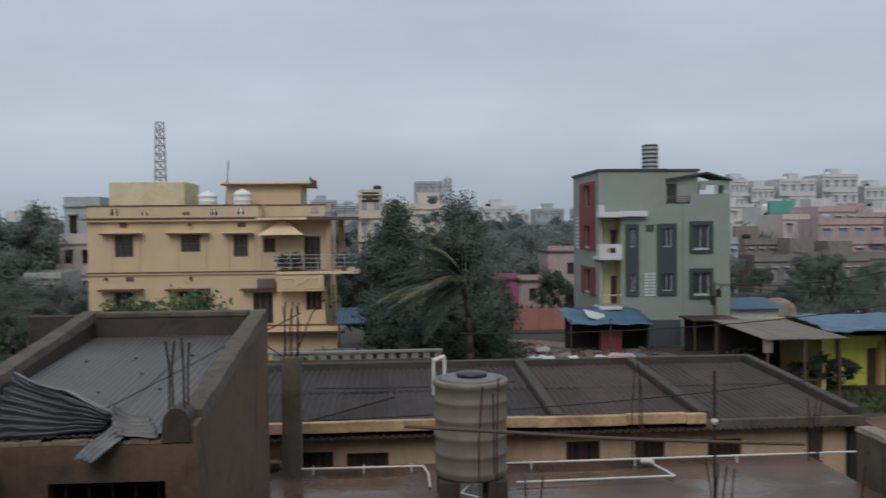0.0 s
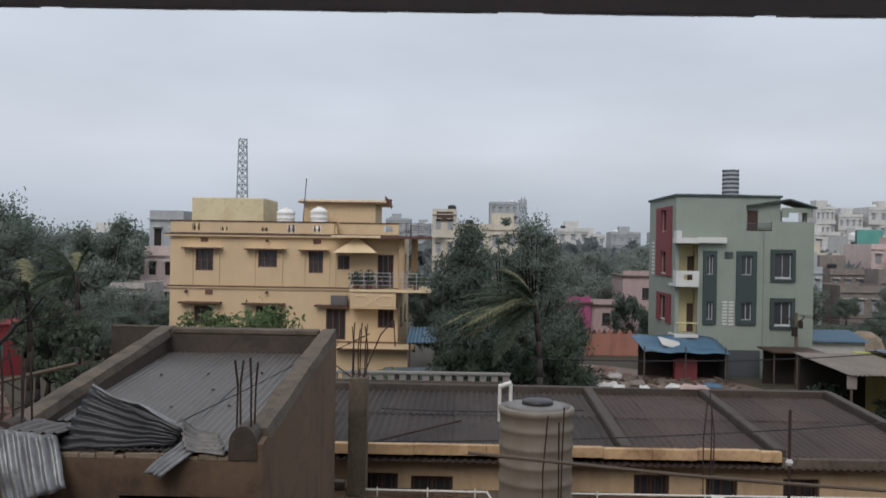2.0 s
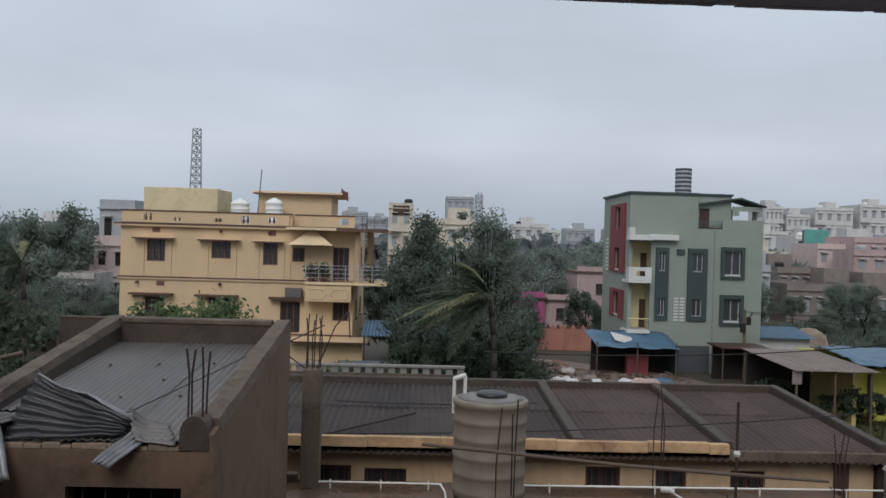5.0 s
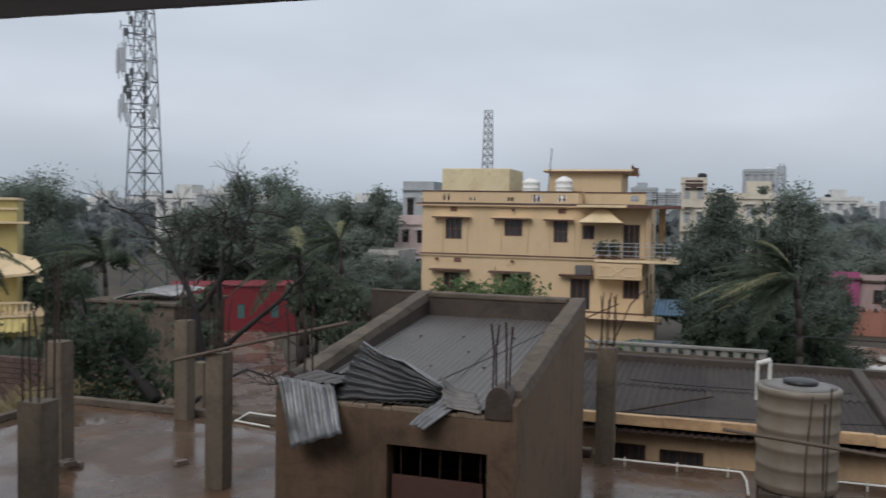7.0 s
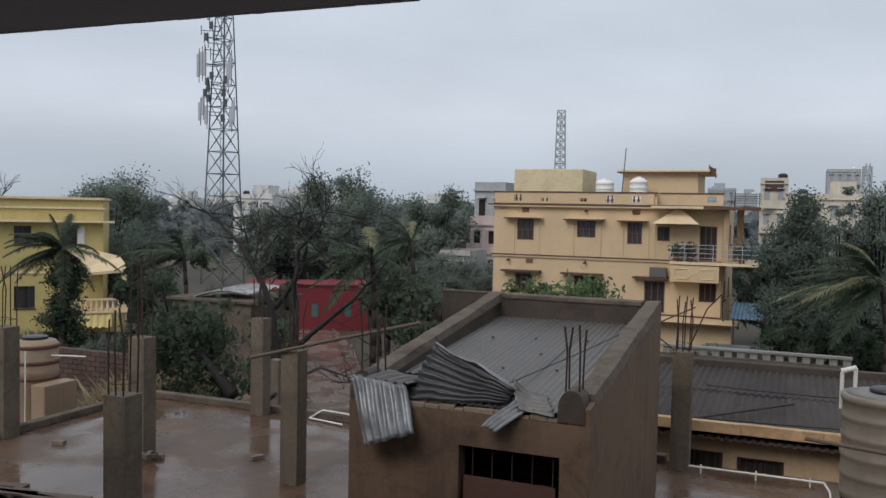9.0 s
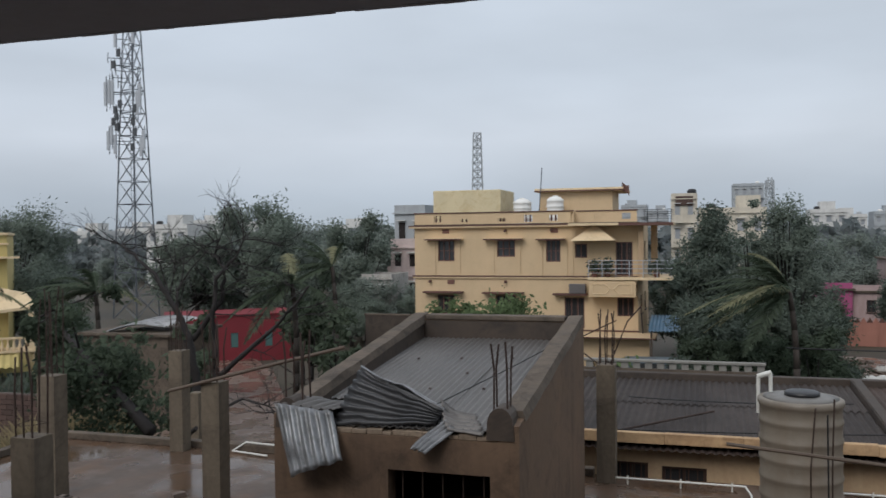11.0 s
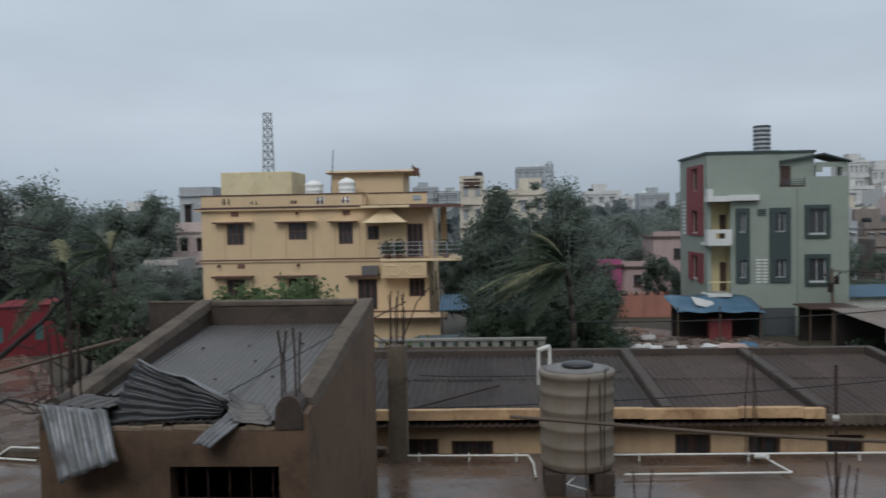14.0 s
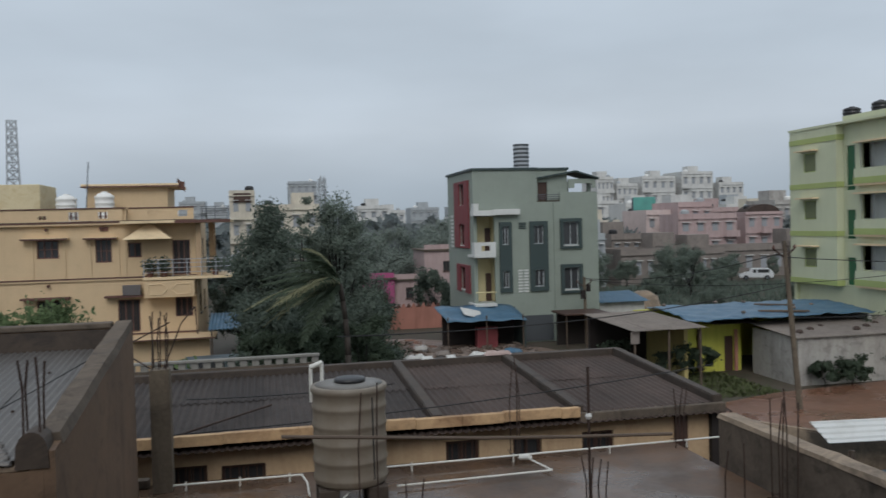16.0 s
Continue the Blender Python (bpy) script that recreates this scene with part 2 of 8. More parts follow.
M_TAN = mat("tan_plastic", lin(142, 122, 100), 0.5, var=0.12, streak=0.4, dirt=(120, 96, 76))
M_BLOCK = mat("grey_block", lin(128, 126, 120), 0.85, var=0.2, streak=0.4, dirt=(80, 78, 72))
M_SHUTTEAL = mat("dull_teal_paint", lin(70, 104, 102), 0.7, var=0.15)
M_SHED = mat("pale_cement_sheet", lin(128, 120, 113), 0.8, var=0.25, dirty=0.5, dirt=(86, 78, 72), spec=0.3)
M_STAINED = mat("stained_whitewash", lin(168, 165, 160), 0.85, var=0.2, streak=0.5, dirt=(104, 98, 92), blot=0.45)
M_DULLYEL = mat("dull_yellow_paint", lin(204, 192, 150), 0.8, var=0.1)
# Near-black: puts indoor shade into floors and back walls; also black parts.
M_DARK = mat("interior_shade_and_black", lin(38, 32, 30), 0.9, var=0.2)
M_FRAME = mat("red_brown_window_paint", lin(108, 74, 64), 0.6, var=0.2)
M_WOOD = mat("dark_stained_wood", lin(66, 46, 38), 0.6, var=0.25, fine=22)
M_TANK = mat("cream_plastic_tank", lin(120, 112, 100),  0.5, var=0.12, big=1.5, streak=0.55, dirt=(108, 92, 76), bump=0.1, blot=0.3)
M_TANKTOP = mat("dusty_tank_top", lin(116, 114, 110), 0.5, var=0.2, dirty=0.4, dirt=(80, 75, 70))
M_TANKW = mat("white_plastic_tank", lin(222, 222, 218), 0.45, var=0.06)
M_TANKB = mat("black_plastic_tank", lin(34, 34, 36), 0.4, var=0.15)
M_BAND = mat("rust_red_band", lin(96, 60, 48), 0.6, var=0.15)
M_PVC = mat("white_plastic_pipe", lin(208, 208, 202), 0.4, var=0.1, dirty=0.3, dirt=(140, 130, 118))
M_REBAR = mat("rusty_steel_bar", lin(62, 48, 42), 0.7, metal=0.3, var=0.3)
M_BAMBOO = mat("weathered_bamboo", lin(84, 71, 60), 0.7, var=0.25)
M_CABLE = mat("black_cable", lin(26, 26, 28), 0.6, var=0.1)
M_STEEL = mat("galvanised_lattice_steel", lin(92, 97, 103), 0.5, metal=0.3, var=0.15)
M_STEELR = mat("faded_red_lattice_steel", lin(150, 118, 116), 0.6, metal=0.2, var=0.15)
M_ANT = mat("pale_antenna_housing", lin(166, 171, 177), 0.5, var=0.08)
M_BLUE = mat("blue_tarpaulin", lin(66, 100, 124),  0.5, var=0.25, big=1.2, dirty=0.5, dirt=(108, 124, 138), bump=0.4, blot=0.35)
M_GROUND = mat("wet_earth_and_weeds", lin(72, 64, 54), 0.8, var=0.35, big=0.12, fine=2.5, bump=0.5, dirty=0.75, dirt=(52, 62, 40))
M_ROAD = mat("wet_red_dirt_road", lin(112, 80, 63), 0.5, var=0.25, big=0.4, fine=4, bump=0.4, dirty=0.5, dirt=(96, 72, 58), wet=0.2)
M_YARD = mat("wet_grey_yard", lin(112, 95, 84), 0.5, var=0.25, big=0.4, fine=4, bump=0.4, wet=0.12)
M_BARK = mat("wet_bark", lin(34, 30, 29), 0.8, var=0.3, fine=18, bump=0.6)
M_PALMT = mat("palm_bark", lin(54, 48, 43), 0.85, var=0.3, fine=12, bump=0.6)
M_LEAF = leaf_mat("dark_foliage", (0.118, 0.147, 0.12))
# Grey green lifted above near leaves: some haze is put into this colour.
M_LEAF2 = leaf_mat("part_hazed_foliage", (0.165, 0.2, 0.165))
M_LEAFB = leaf_mat("bright_foliage", (0.13, 0.18, 0.085))
M_LEAFP = leaf_mat("palm_foliage", (0.085, 0.11, 0.075), 0.4)
M_LEAFPL = leaf_mat("pale_palm_foliage", (0.26, 0.26, 0.16), 0.4)
M_LEAFD = leaf_mat("wet_dark_foliage", (0.075, 0.1, 0.068), 0.35)
# Distance haze is painted into the next two leaf colours.
M_FAR = leaf_mat("far_hazed_foliage", (0.2, 0.225, 0.225), 0.3)
M_HAZED = leaf_mat("hazed_foliage", (0.22, 0.255, 0.225), 0.35)
M_GRASS = leaf_mat("grass", (0.11, 0.13, 0.06), 0.5)
M_DRY = leaf_mat("dry_grass", (0.3, 0.25, 0.15), 0.4)
M_BOX = mat("dark_grey_housing", lin(70, 74, 78), 0.6, var=0.15)
M_GLASS = glass_mat("dark_window_glass")
M_CARW = mat("white_car_paint", lin(196, 198, 200), 0.25, var=0.04, bump=0.0)
M_TYRE = mat("tyre_rubber", lin(28, 28, 28), 0.8, var=0.1)
M_BRICK = mat("red_brick", lin(76, 59, 53), 0.85, var=0.25, bump=0.5, piece=0.25)
M_MORTAR = mat("mortar", lin(84, 74, 68), 0.9, var=0.2)
M_REDWALL = mat("crimson_wall_paint", lin(118, 36, 45), 0.75, var=0.15, streak=0.4, dirt=(110, 40, 45))
M_RUBBLE = mat("broken_rubble", lin(112, 100, 92), 0.9, var=0.35, big=3.0, bump=0.5, piece=0.3)


# ---- mesh helpers ----
BASE = {}


def thing(name, at, label, category, group="", kind=""):
    ob = new(name)
    ob.location = at
    ob.empty_display_size = 0.2
    BASE[ob.name] = Vector(at)
    return tagged(ob, label, category, group, kind)


def finish(name, bm, m, smooth=False):
    bmesh.ops.recalc_face_normals(bm, faces=bm.faces)
    me = bpy.data.meshes.new(name)
    bm.to_mesh(me)
    bm.free()
    me.materials.append(m)
    if smooth:
        me.polygons.foreach_set("use_smooth", [True] * len(me.polygons))
    return me


def part(name, bm, m, parent, label="", smooth=False):
    """One mesh under a thing or a part; bm holds world coordinates."""
    base = BASE[parent.name]
    bmesh.ops.translate(bm, verts=bm.verts, vec=-base)
    ob = new(name, finish(name, bm, m, smooth))
    ob.parent = parent
    BASE[ob.name] = base
    return tagged(ob, label)


def solo(name, bm, m, label, category, group="", kind="", smooth=False):
    ob = new(name, finish(name, bm, m, smooth))
    BASE[ob.name] = Vector((0, 0, 0))
    return tagged(ob, label, category, group, kind)


def mesh_part(name, me, parent, m4=None, label=""):
    ob = new(name, me)
    ob.parent = parent
    if m4 is not None:
        ob.matrix_local = m4
    BASE[ob.name] = BASE[parent.name]
    return tagged(ob, label)


def bx(bm, x0, x1, y0, y1, z0, z1, bev=0.0):
    v = [bm.verts.new((x, y, z)) for z in (z0, z1) for y in (y0, y1) for x in (x0, x1)]
    fs = [bm.faces.new([v[i] for i in q]) for q in ((0, 2, 3, 1), (4, 5, 7, 6), (0, 1, 5, 4), (2, 6, 7, 3), (0, 4, 6, 2), (1, 3, 7, 5))]
    if bev:
        es = {e for f in fs for e in f.edges}
        bmesh.ops.bevel(bm, geom=list(es), offset=bev, segments=2, affect="EDGES", profile=0.6)
    return bm


def box(x0, x1, y0, y1, z0, z1, bev=0.0):
    return bx(bmesh.new(), x0, x1, y0, y1, z0, z1, bev)


def rod(bm, p0, p1, r0, r1=None, n=6):
    """A tapered round bar."""
    r1 = r0 if r1 is None else r1
    p0, p1 = Vector(p0), Vector(p1)
    q = (p1 - p0).to_track_quat("Z", "Y")
    rings = []
    for p, r in ((p0, r0), (p1, r1)):
        rings.append([bm.verts.new(p + q @ Vector((r * math.cos(2 * math.pi * k / n), r * math.sin(2 * math.pi * k / n), 0))) for k in range(n)])
    for k in range(n):
        bm.faces.new((rings[0][k], rings[0][(k + 1) % n], rings[1][(k + 1) % n], rings[1][k]))
    bm.faces.new(rings[0][::-1])
    bm.faces.new(rings[1])
    return bm


def tube(bm, pts, r, n=6):
    for a, b in zip(pts, pts[1:]):
        rod(bm, a, b, r, r, n)
    return bm


def lathe(bm, cx, cy, prof, n=40):
    """Turned shape about the upright through (cx, cy): prof of radius, height."""
    rings = [[bm.verts.new((cx + r * math.cos(2 * math.pi * k / n), cy + r * math.sin(2 * math.pi * k / n), z)) for k in range(n)] for r, z in prof]
    for a, b in zip(rings, rings[1:]):
        for k in range(n):
            bm.faces.new((a[k], a[(k + 1) % n], b[(k + 1) % n], b[k]))
    bm.faces.new(rings[0][::-1])
    bm.faces.new(rings[-1])
    return bm


def facade(bm, axis, plane, u0, u1, z0, z1, holes, thick=0.22):
    """A wall in one piece with openings. axis 'y': faces -y at y=plane, u is x; 'x': faces -x; 'X': faces +x."""
    us = sorted({u0, u1, *[h[0] for h in holes], *[h[1] for h in holes]})
    zs = sorted({z0, z1, *[h[2] for h in holes], *[h[3] for h in holes]})
    put = {"y": lambda u, z: (u, plane, z), "x": lambda u, z: (plane, u, z), "X": lambda u, z: (plane, u, z)}[axis]
    deep = {"y": (0, thick, 0), "x": (thick, 0, 0), "X": (-thick, 0, 0)}[axis]
    at, made = {}, []
    for za, zb in zip(zs, zs[1:]):
        for ua, ub in zip(us, us[1:]):
            um, zm = (ua + ub) / 2, (za + zb) / 2
            if any(h[0] < um < h[1] and h[2] < zm < h[3] for h in holes):
                continue
            ring = []
            for key in ((ua, za), (ub, za), (ub, zb), (ua, zb)):
                if key not in at:
                    at[key] = bm.verts.new(put(*key))
                ring.append(at[key])
            made.append(bm.faces.new(ring))
    geom = bmesh.ops.extrude_face_region(bm, geom=made, use_keep_orig=True)
    bmesh.ops.translate(bm, verts=[v for v in geom["geom"] if isinstance(v, bmesh.types.BMVert)], vec=deep)
    return bm


def slabbox(bm, axis, plane, ua, ub, za, zb, d0, d1):
    """A box by wall coordinates: d is the depth into the wall."""
    if axis == "y":
        bx(bm, ua, ub, plane + d0, plane + d1, za, zb)
    elif axis == "x":
        bx(bm, plane + d0, plane + d1, ua, ub, za, zb)
    else:
        bx(bm, plane - d1, plane - d0, ua, ub, za, zb)
    return bm


def window(parent, axis, plane, u0, u1, z0, z1, m=None, cols=2, rows=1, grille=0, sill=True, rec=0.1):
    """A glazed window set in an opening: frame with its pane, bars and sill under it."""
    m = m or M_WOOD
    t, e = 0.06, 0.004
    cuts = [u0 + (u1 - u0) * k / cols for k in range(cols + 1)]
    rise = [z0 + (z1 - z0) * k / rows for k in range(rows + 1)]
    lights = []
    for k in range(cols):
        for r in range(rows):
            lights.append((cuts[k] + (t if k == 0 else 0.025), cuts[k + 1] - (t if k == cols - 1 else 0.025), rise[r] + (t if r == 0 else 0.02), rise[r + 1] - (t if r == rows - 1 else 0.02)))
    b = facade(bmesh.new(), axis, plane + (-(rec - 0.03) if axis == "X" else rec - 0.03), u0 + e, u1 - e, z0 + e, z1 - e, lights, 0.06)
    w = part("window", b, m, parent)
    part("pane", slabbox(bmesh.new(), axis, plane, u0 + 0.02, u1 - 0.02, z0 + 0.02, z1 - 0.02, rec + 0.035, rec + 0.045), M_GLASS, w)
    if grille:
        b = bmesh.new()
        for k in range(1, grille):
            u = u0 + (u1 - u0) * k / grille
            slabbox(b, axis, plane, u - 0.012, u + 0.012, z0 + e, z1 - e, 0.03, 0.055)
        part("grille", b, M_WOOD, w, "dark iron window bars")
    if sill:
        part("sill", slabbox(bmesh.new(), axis, plane, u0 - 0.06, u1 + 0.06, z0 - 0.07, z0 - 0.004, -0.07, 0.06), M_WHITE if sill == "w" else m, w)
    return w


def corrugated(x0, x1, y0, y1, z0, z1, pitch, amp, lift=0.0, thick=0.006, seed=0):
    """A corrugated sheet whose waves run along y; z0 at y0 and z1 at y1."""
    bm = bmesh.new()
    n = max(4, int((x1 - x0) / pitch * 6))
    rows = 4
    rng = random.Random(seed)
    sag = [rng.uniform(-0.006, 0.006) for _ in range(rows + 1)]
    grid = []
    for j in range(rows + 1):
        s = j / rows
        y, z = y0 + (y1 - y0) * s, z0 + (z1 - z0) * s
        grid.append([bm.verts.new((x0 + (x1 - x0) * i / n, y, z + lift + sag[j] + amp * math.sin(2 * math.pi * (x0 + (x1 - x0) * i / n) / pitch))) for i in range(n + 1)])
    for a, b in zip(grid, grid[1:]):
        for i in range(n):
            bm.faces.new((a[i], a[i + 1], b[i + 1], b[i]))
    geom = bmesh.ops.extrude_face_region(bm, geom=bm.faces[:])
    bmesh.ops.translate(bm, verts=[v for v in geom["geom"] if isinstance(v, bmesh.types.BMVert)], vec=(0, 0, -thick))
    return bm


def leaves(pts, size, rng, flat=0.0, aspect=2.0):
    """Leaf blades, one quad each, about the given points, as vertices and faces."""
    n = len(pts)
    a = rng.normal(size=(n, 3))
    a[:, 2] *= 1 - flat
    a /= np.linalg.norm(a, axis=1)[:, None]
    b = np.cross(a, rng.normal(size=(n, 3)))
    b /= np.linalg.norm(b, axis=1)[:, None]
    s = size * rng.uniform(0.6, 1.4, (n, 1))
    a, b = a * s * aspect / 2, b * s / 2
    v = np.stack([pts - a, pts + b * 0.9, pts + a, pts - b * 0.9], 1).reshape(-1, 3)
    return v, np.arange(4 * n).reshape(-1, 4)


def leaf_mesh(name, v, f, m, out=None):
    """Leaf quads as one mesh; out: a direction for each leaf, to which its shading leans, so that clumps read as rounded masses."""
    if out is not None:
        q = v.reshape(-1, 4, 3).copy()
        nrm = np.cross(q[:, 1] - q[:, 0], q[:, 2] - q[:, 0])
        nrm /= np.linalg.norm(nrm, axis=1)[:, None] + 1e-9
        back = (nrm * out).sum(1) < 0
        q[back] = q[back][:, ::-1]
        nrm[back] *= -1
        v = q.reshape(-1, 3)
        lean = out * 0.85 + nrm * 0.3
        lean /= np.linalg.norm(lean, axis=1)[:, None] + 1e-9
    me = bpy.data.meshes.new(name)
    me.from_pydata(v.tolist(), [], f.tolist())
    me.materials.append(m)
    if out is not None:
        me.polygons.foreach_set("use_smooth", [True] * len(me.polygons))
        me.normals_split_custom_set_from_vertices(np.repeat(lean, 4, 0).tolist())
    return me


def outward(q, spread, bias=(0.0, 0.0, 0.35)):
    """Directions away from the middle of a clump."""
    d = q / spread + np.array(bias)
    return d / (np.linalg.norm(d, axis=1)[:, None] + 1e-9)


def tree(at, h, spread, trunk_h, n, size, m, seed, label, lean=(0.0, 0.0), group="trees", clumps=26, name="tree", puff=1.0):
    """A tapered trunk with limbs that fork, and a crown of many leaves in clumps at their ends."""
    rng = np.random.default_rng(seed)
    at = Vector(at)
    t = thing(name, at, label, "tree", group)
    b = bmesh.new()
    top = at + Vector((lean[0] * h, lean[1] * h, trunk_h))
    r = 0.035 * h
    mid = at.lerp(top, 0.5) + Vector((rng.normal() * 0.1, rng.normal() * 0.1, 0))
    rod(b, at - Vector((0, 0, 0.15)), mid, r, r * 0.8, 8)
    rod(b, mid, top, r * 0.8, r * 0.62, 8)
    pts, outs = [], []
    for k in range(clumps):
        ang, el = k * 2.4 + rng.normal() * 0.3, rng.uniform(0.05, 1.0)
        rad = spread * math.sqrt(max(0.05, 1 - (el * 1.0 - 0.25) ** 2 * 1.1)) * rng.uniform(0.45, 1.0)
        end = Vector((at.x + rad * math.cos(ang) + lean[0] * h * (0.5 + el), at.y + rad * math.sin(ang) + lean[1] * h * (0.5 + el), at.z + trunk_h * 0.8 + (h - trunk_h * 0.8) * el * rng.uniform(0.85, 1.0)))
        if k % 2 == 0:
            e2 = top.lerp(end, 0.5) + Vector((0, 0, -0.1 * h * rng.uniform(0, 0.5)))
            rod(b, top, e2, r * 0.35, r * 0.2, 5)
            rod(b, e2, end, r * 0.2, r * 0.06, 5)
        cs = spread * rng.uniform(0.16, 0.3) * puff
        out = end - Vector((at.x + lean[0] * h, at.y + lean[1] * h, end.z - 0.45 * h))
        out = np.array(out.normalized())
        q = rng.normal(size=(n // clumps, 3)) * cs * 0.75
        for sp in range(7):
            sl = slice(sp * len(q) // 7, (sp + 1) * len(q) // 7)
            d = out + rng.normal(size=3) * 0.55
            q[sl] *= 0.55
            q[sl] += d / np.linalg.norm(d) * rng.uniform(-0.5, 2.1, (len(q[sl]), 1)) * cs
        q[:, 2] *= 0.85
        pts.append(q + np.array(end))
        outs.append(outward(q, cs * 1.3, out * 0.7 + np.array((0, 0, 0.3))))
    part("trunk", b, M_BARK, t, smooth=True)
    p = np.concatenate(pts) - np.array(at)
    p[:, 2] = np.maximum(p[:, 2], 0.15)
    v, f = leaves(p, size, rng)
    mesh_part("crown", leaf_mesh("crown", v, f, m, np.concatenate(outs)), t)
    return t


def palm(at, h, frond, seed, wind=(0.6, 0.0), label="coconut palm bent by wind with ragged fronds", n=15, pale=4):
    """A slender ringed trunk and arching fronds made of leaflets."""
    rng = np.random.default_rng(seed)
    at = Vector(at)
    t = thing("palm_tree", at, label, "palm tree", "palms")
    b = bmesh.new()
    prev, pr = at - Vector((0, 0, 0.15)), 0.16
    for k in range(1, 9):
        s = k / 8
        p = at + Vector((0.25 * math.sin(s * 2) + wind[0] * 0.4 * s * s, 0.1 * s, h * s))
        r = 0.16 - 0.06 * s
        rod(b, prev, p, pr * 1.06, r, 8)
        prev, pr = p, r
    part("trunk", b, M_PALMT, t, smooth=True)
    hub = prev
    for k in range(n):
        ang = 2 * math.pi * k / n + rng.normal() * 0.15
        el = rng.uniform(-0.25, 1.1)
        d = Vector((math.cos(ang) * math.cos(el) + wind[0], math.sin(ang) * math.cos(el) + wind[1], math.sin(el))).normalized()
        ln = frond * rng.uniform(0.8, 1.1)
        pts = []
        for j in range(15):
            s = j / 14
            pts.append(hub + d * ln * s + Vector((wind[0] * 0.5 * s * s * ln * 0.4, wind[1] * 0.3 * s * s, -0.55 * ln * s * s * (0.5 + 0.5 * math.cos(el)))))
        v, f = [], []
        side = Vector((-d.y, d.x, 0))
        side = side.normalized() if side.length > 0.05 else Vector((1, 0, 0))
        rib = bmesh.new()
        for a, c in zip(pts[::2], pts[2::2]):
            rod(rib, a, c, 0.025, 0.018, 4)
        leaf = M_LEAFPL if k % pale == 1 else M_LEAFP
        fr = part("frond", rib, leaf, t)
        for j in range(1, 15):
            for sub in (0.0, 0.33, 0.66):
                if j == 14 and sub:
                    continue
                p = pts[j].lerp(pts[min(14, j + 1)], sub)
                for sg in (-1, 1):
                    l = 0.9 * math.sin(math.pi * min(1, 0.12 + j / 16)) * rng.uniform(0.7, 1.1)
                    tip = p + side * sg * l * 0.62 + d * l * 0.4 + Vector((wind[0] * 0.25 * l, 0, -0.5 * l * rng.uniform(0.6, 1.2)))
                    w = d * 0.06
                    i = len(v)
                    v += [p - w, p.lerp(tip, 0.5) - w * 0.8 + Vector((0, 0, 0.05)), tip, p + w]
                    f.append((i, i + 1, i + 2, i + 3))
        v = np.array([tuple(q - at) for q in v])
        mesh_part("frond_blade", leaf_mesh("frond_blade", v, np.array(f), leaf), fr)
    return t


# ---- ground and roads ----
def ground_sheet():
    bm = bmesh.new()
    xs = [-1200, -500, -200, -120, -80, -60, -50, -40, -30, -20, -10, 0, 10, 20, 30, 40, 50, 60, 80, 120, 200, 500, 1200]
    ys = [-60, -20, 0, 10, 20, 30, 40, 50, 60, 70, 85, 100, 130, 170, 250, 400, 800, 2500]
    g = [[bm.verts.new((x, y, GROUND + (noise.noise(Vector((x * 0.06, y * 0.06, 3))) * 0.12 if abs(x) < 100 and y < 120 else 0))) for x in xs] for y in ys]
    for a, b in zip(g, g[1:]):
        for i in range(len(xs) - 1):
            bm.faces.new((a[i], a[i + 1], b[i + 1], b[i]))
    return solo("ground", bm, M_GROUND, "wet muddy earth with weeds and puddles", "ground", kind="structure", smooth=True)


ground_sheet()


def strip(name, m, pts, width, z, label, category):
    """A road or yard: a ribbon of ground about a line of points."""
    bm = bmesh.new()
    rows = []
    for k, (x, y) in enumerate(pts):
        a, b = pts[max(0, k - 1)], pts[min(len(pts) - 1, k + 1)]
        d = Vector((b[0] - a[0], b[1] - a[1], 0)).normalized()
        s = Vector((-d.y, d.x, 0)) * width[k] / 2
        rows.append([bm.verts.new(Vector((x, y, z)) + s * f) for f in (1, 0.5, 0, -0.5, -1)])
    for a, b in zip(rows, rows[1:]):
        for i in range(4):
            bm.faces.new((a[i], a[i + 1], b[i + 1], b[i]))
    return solo(name, bm, m, label, category, kind="structure")


strip("road", M_ROAD, [(10, 27), (16, 30), (24, 32.5), (34, 33.5), (60, 35)], [5, 6, 6.5, 7, 7], GROUND + 0.16, "wet reddish dirt road with puddles", "road")
strip("yard", M_YARD, [(1, 58), (8, 56), (14, 52), (18, 46)], [9, 11, 9, 5], GROUND + 0.15, "wet grey yard strewn with debris", "yard")
strip("yard_west", M_YARD, [(-34, 36), (-24, 33), (-16, 28), (-12, 24)], [6, 7, 7, 5], GROUND + 0.15, "bare reddish wet yard", "yard")


strip("yard_red", M_YARD, [(-33, 51), (-28, 45), (-23, 38), (-18, 30)], [6, 6, 5, 4], GROUND + 0.17, "bare reddish wet yard before a crimson building", "yard")


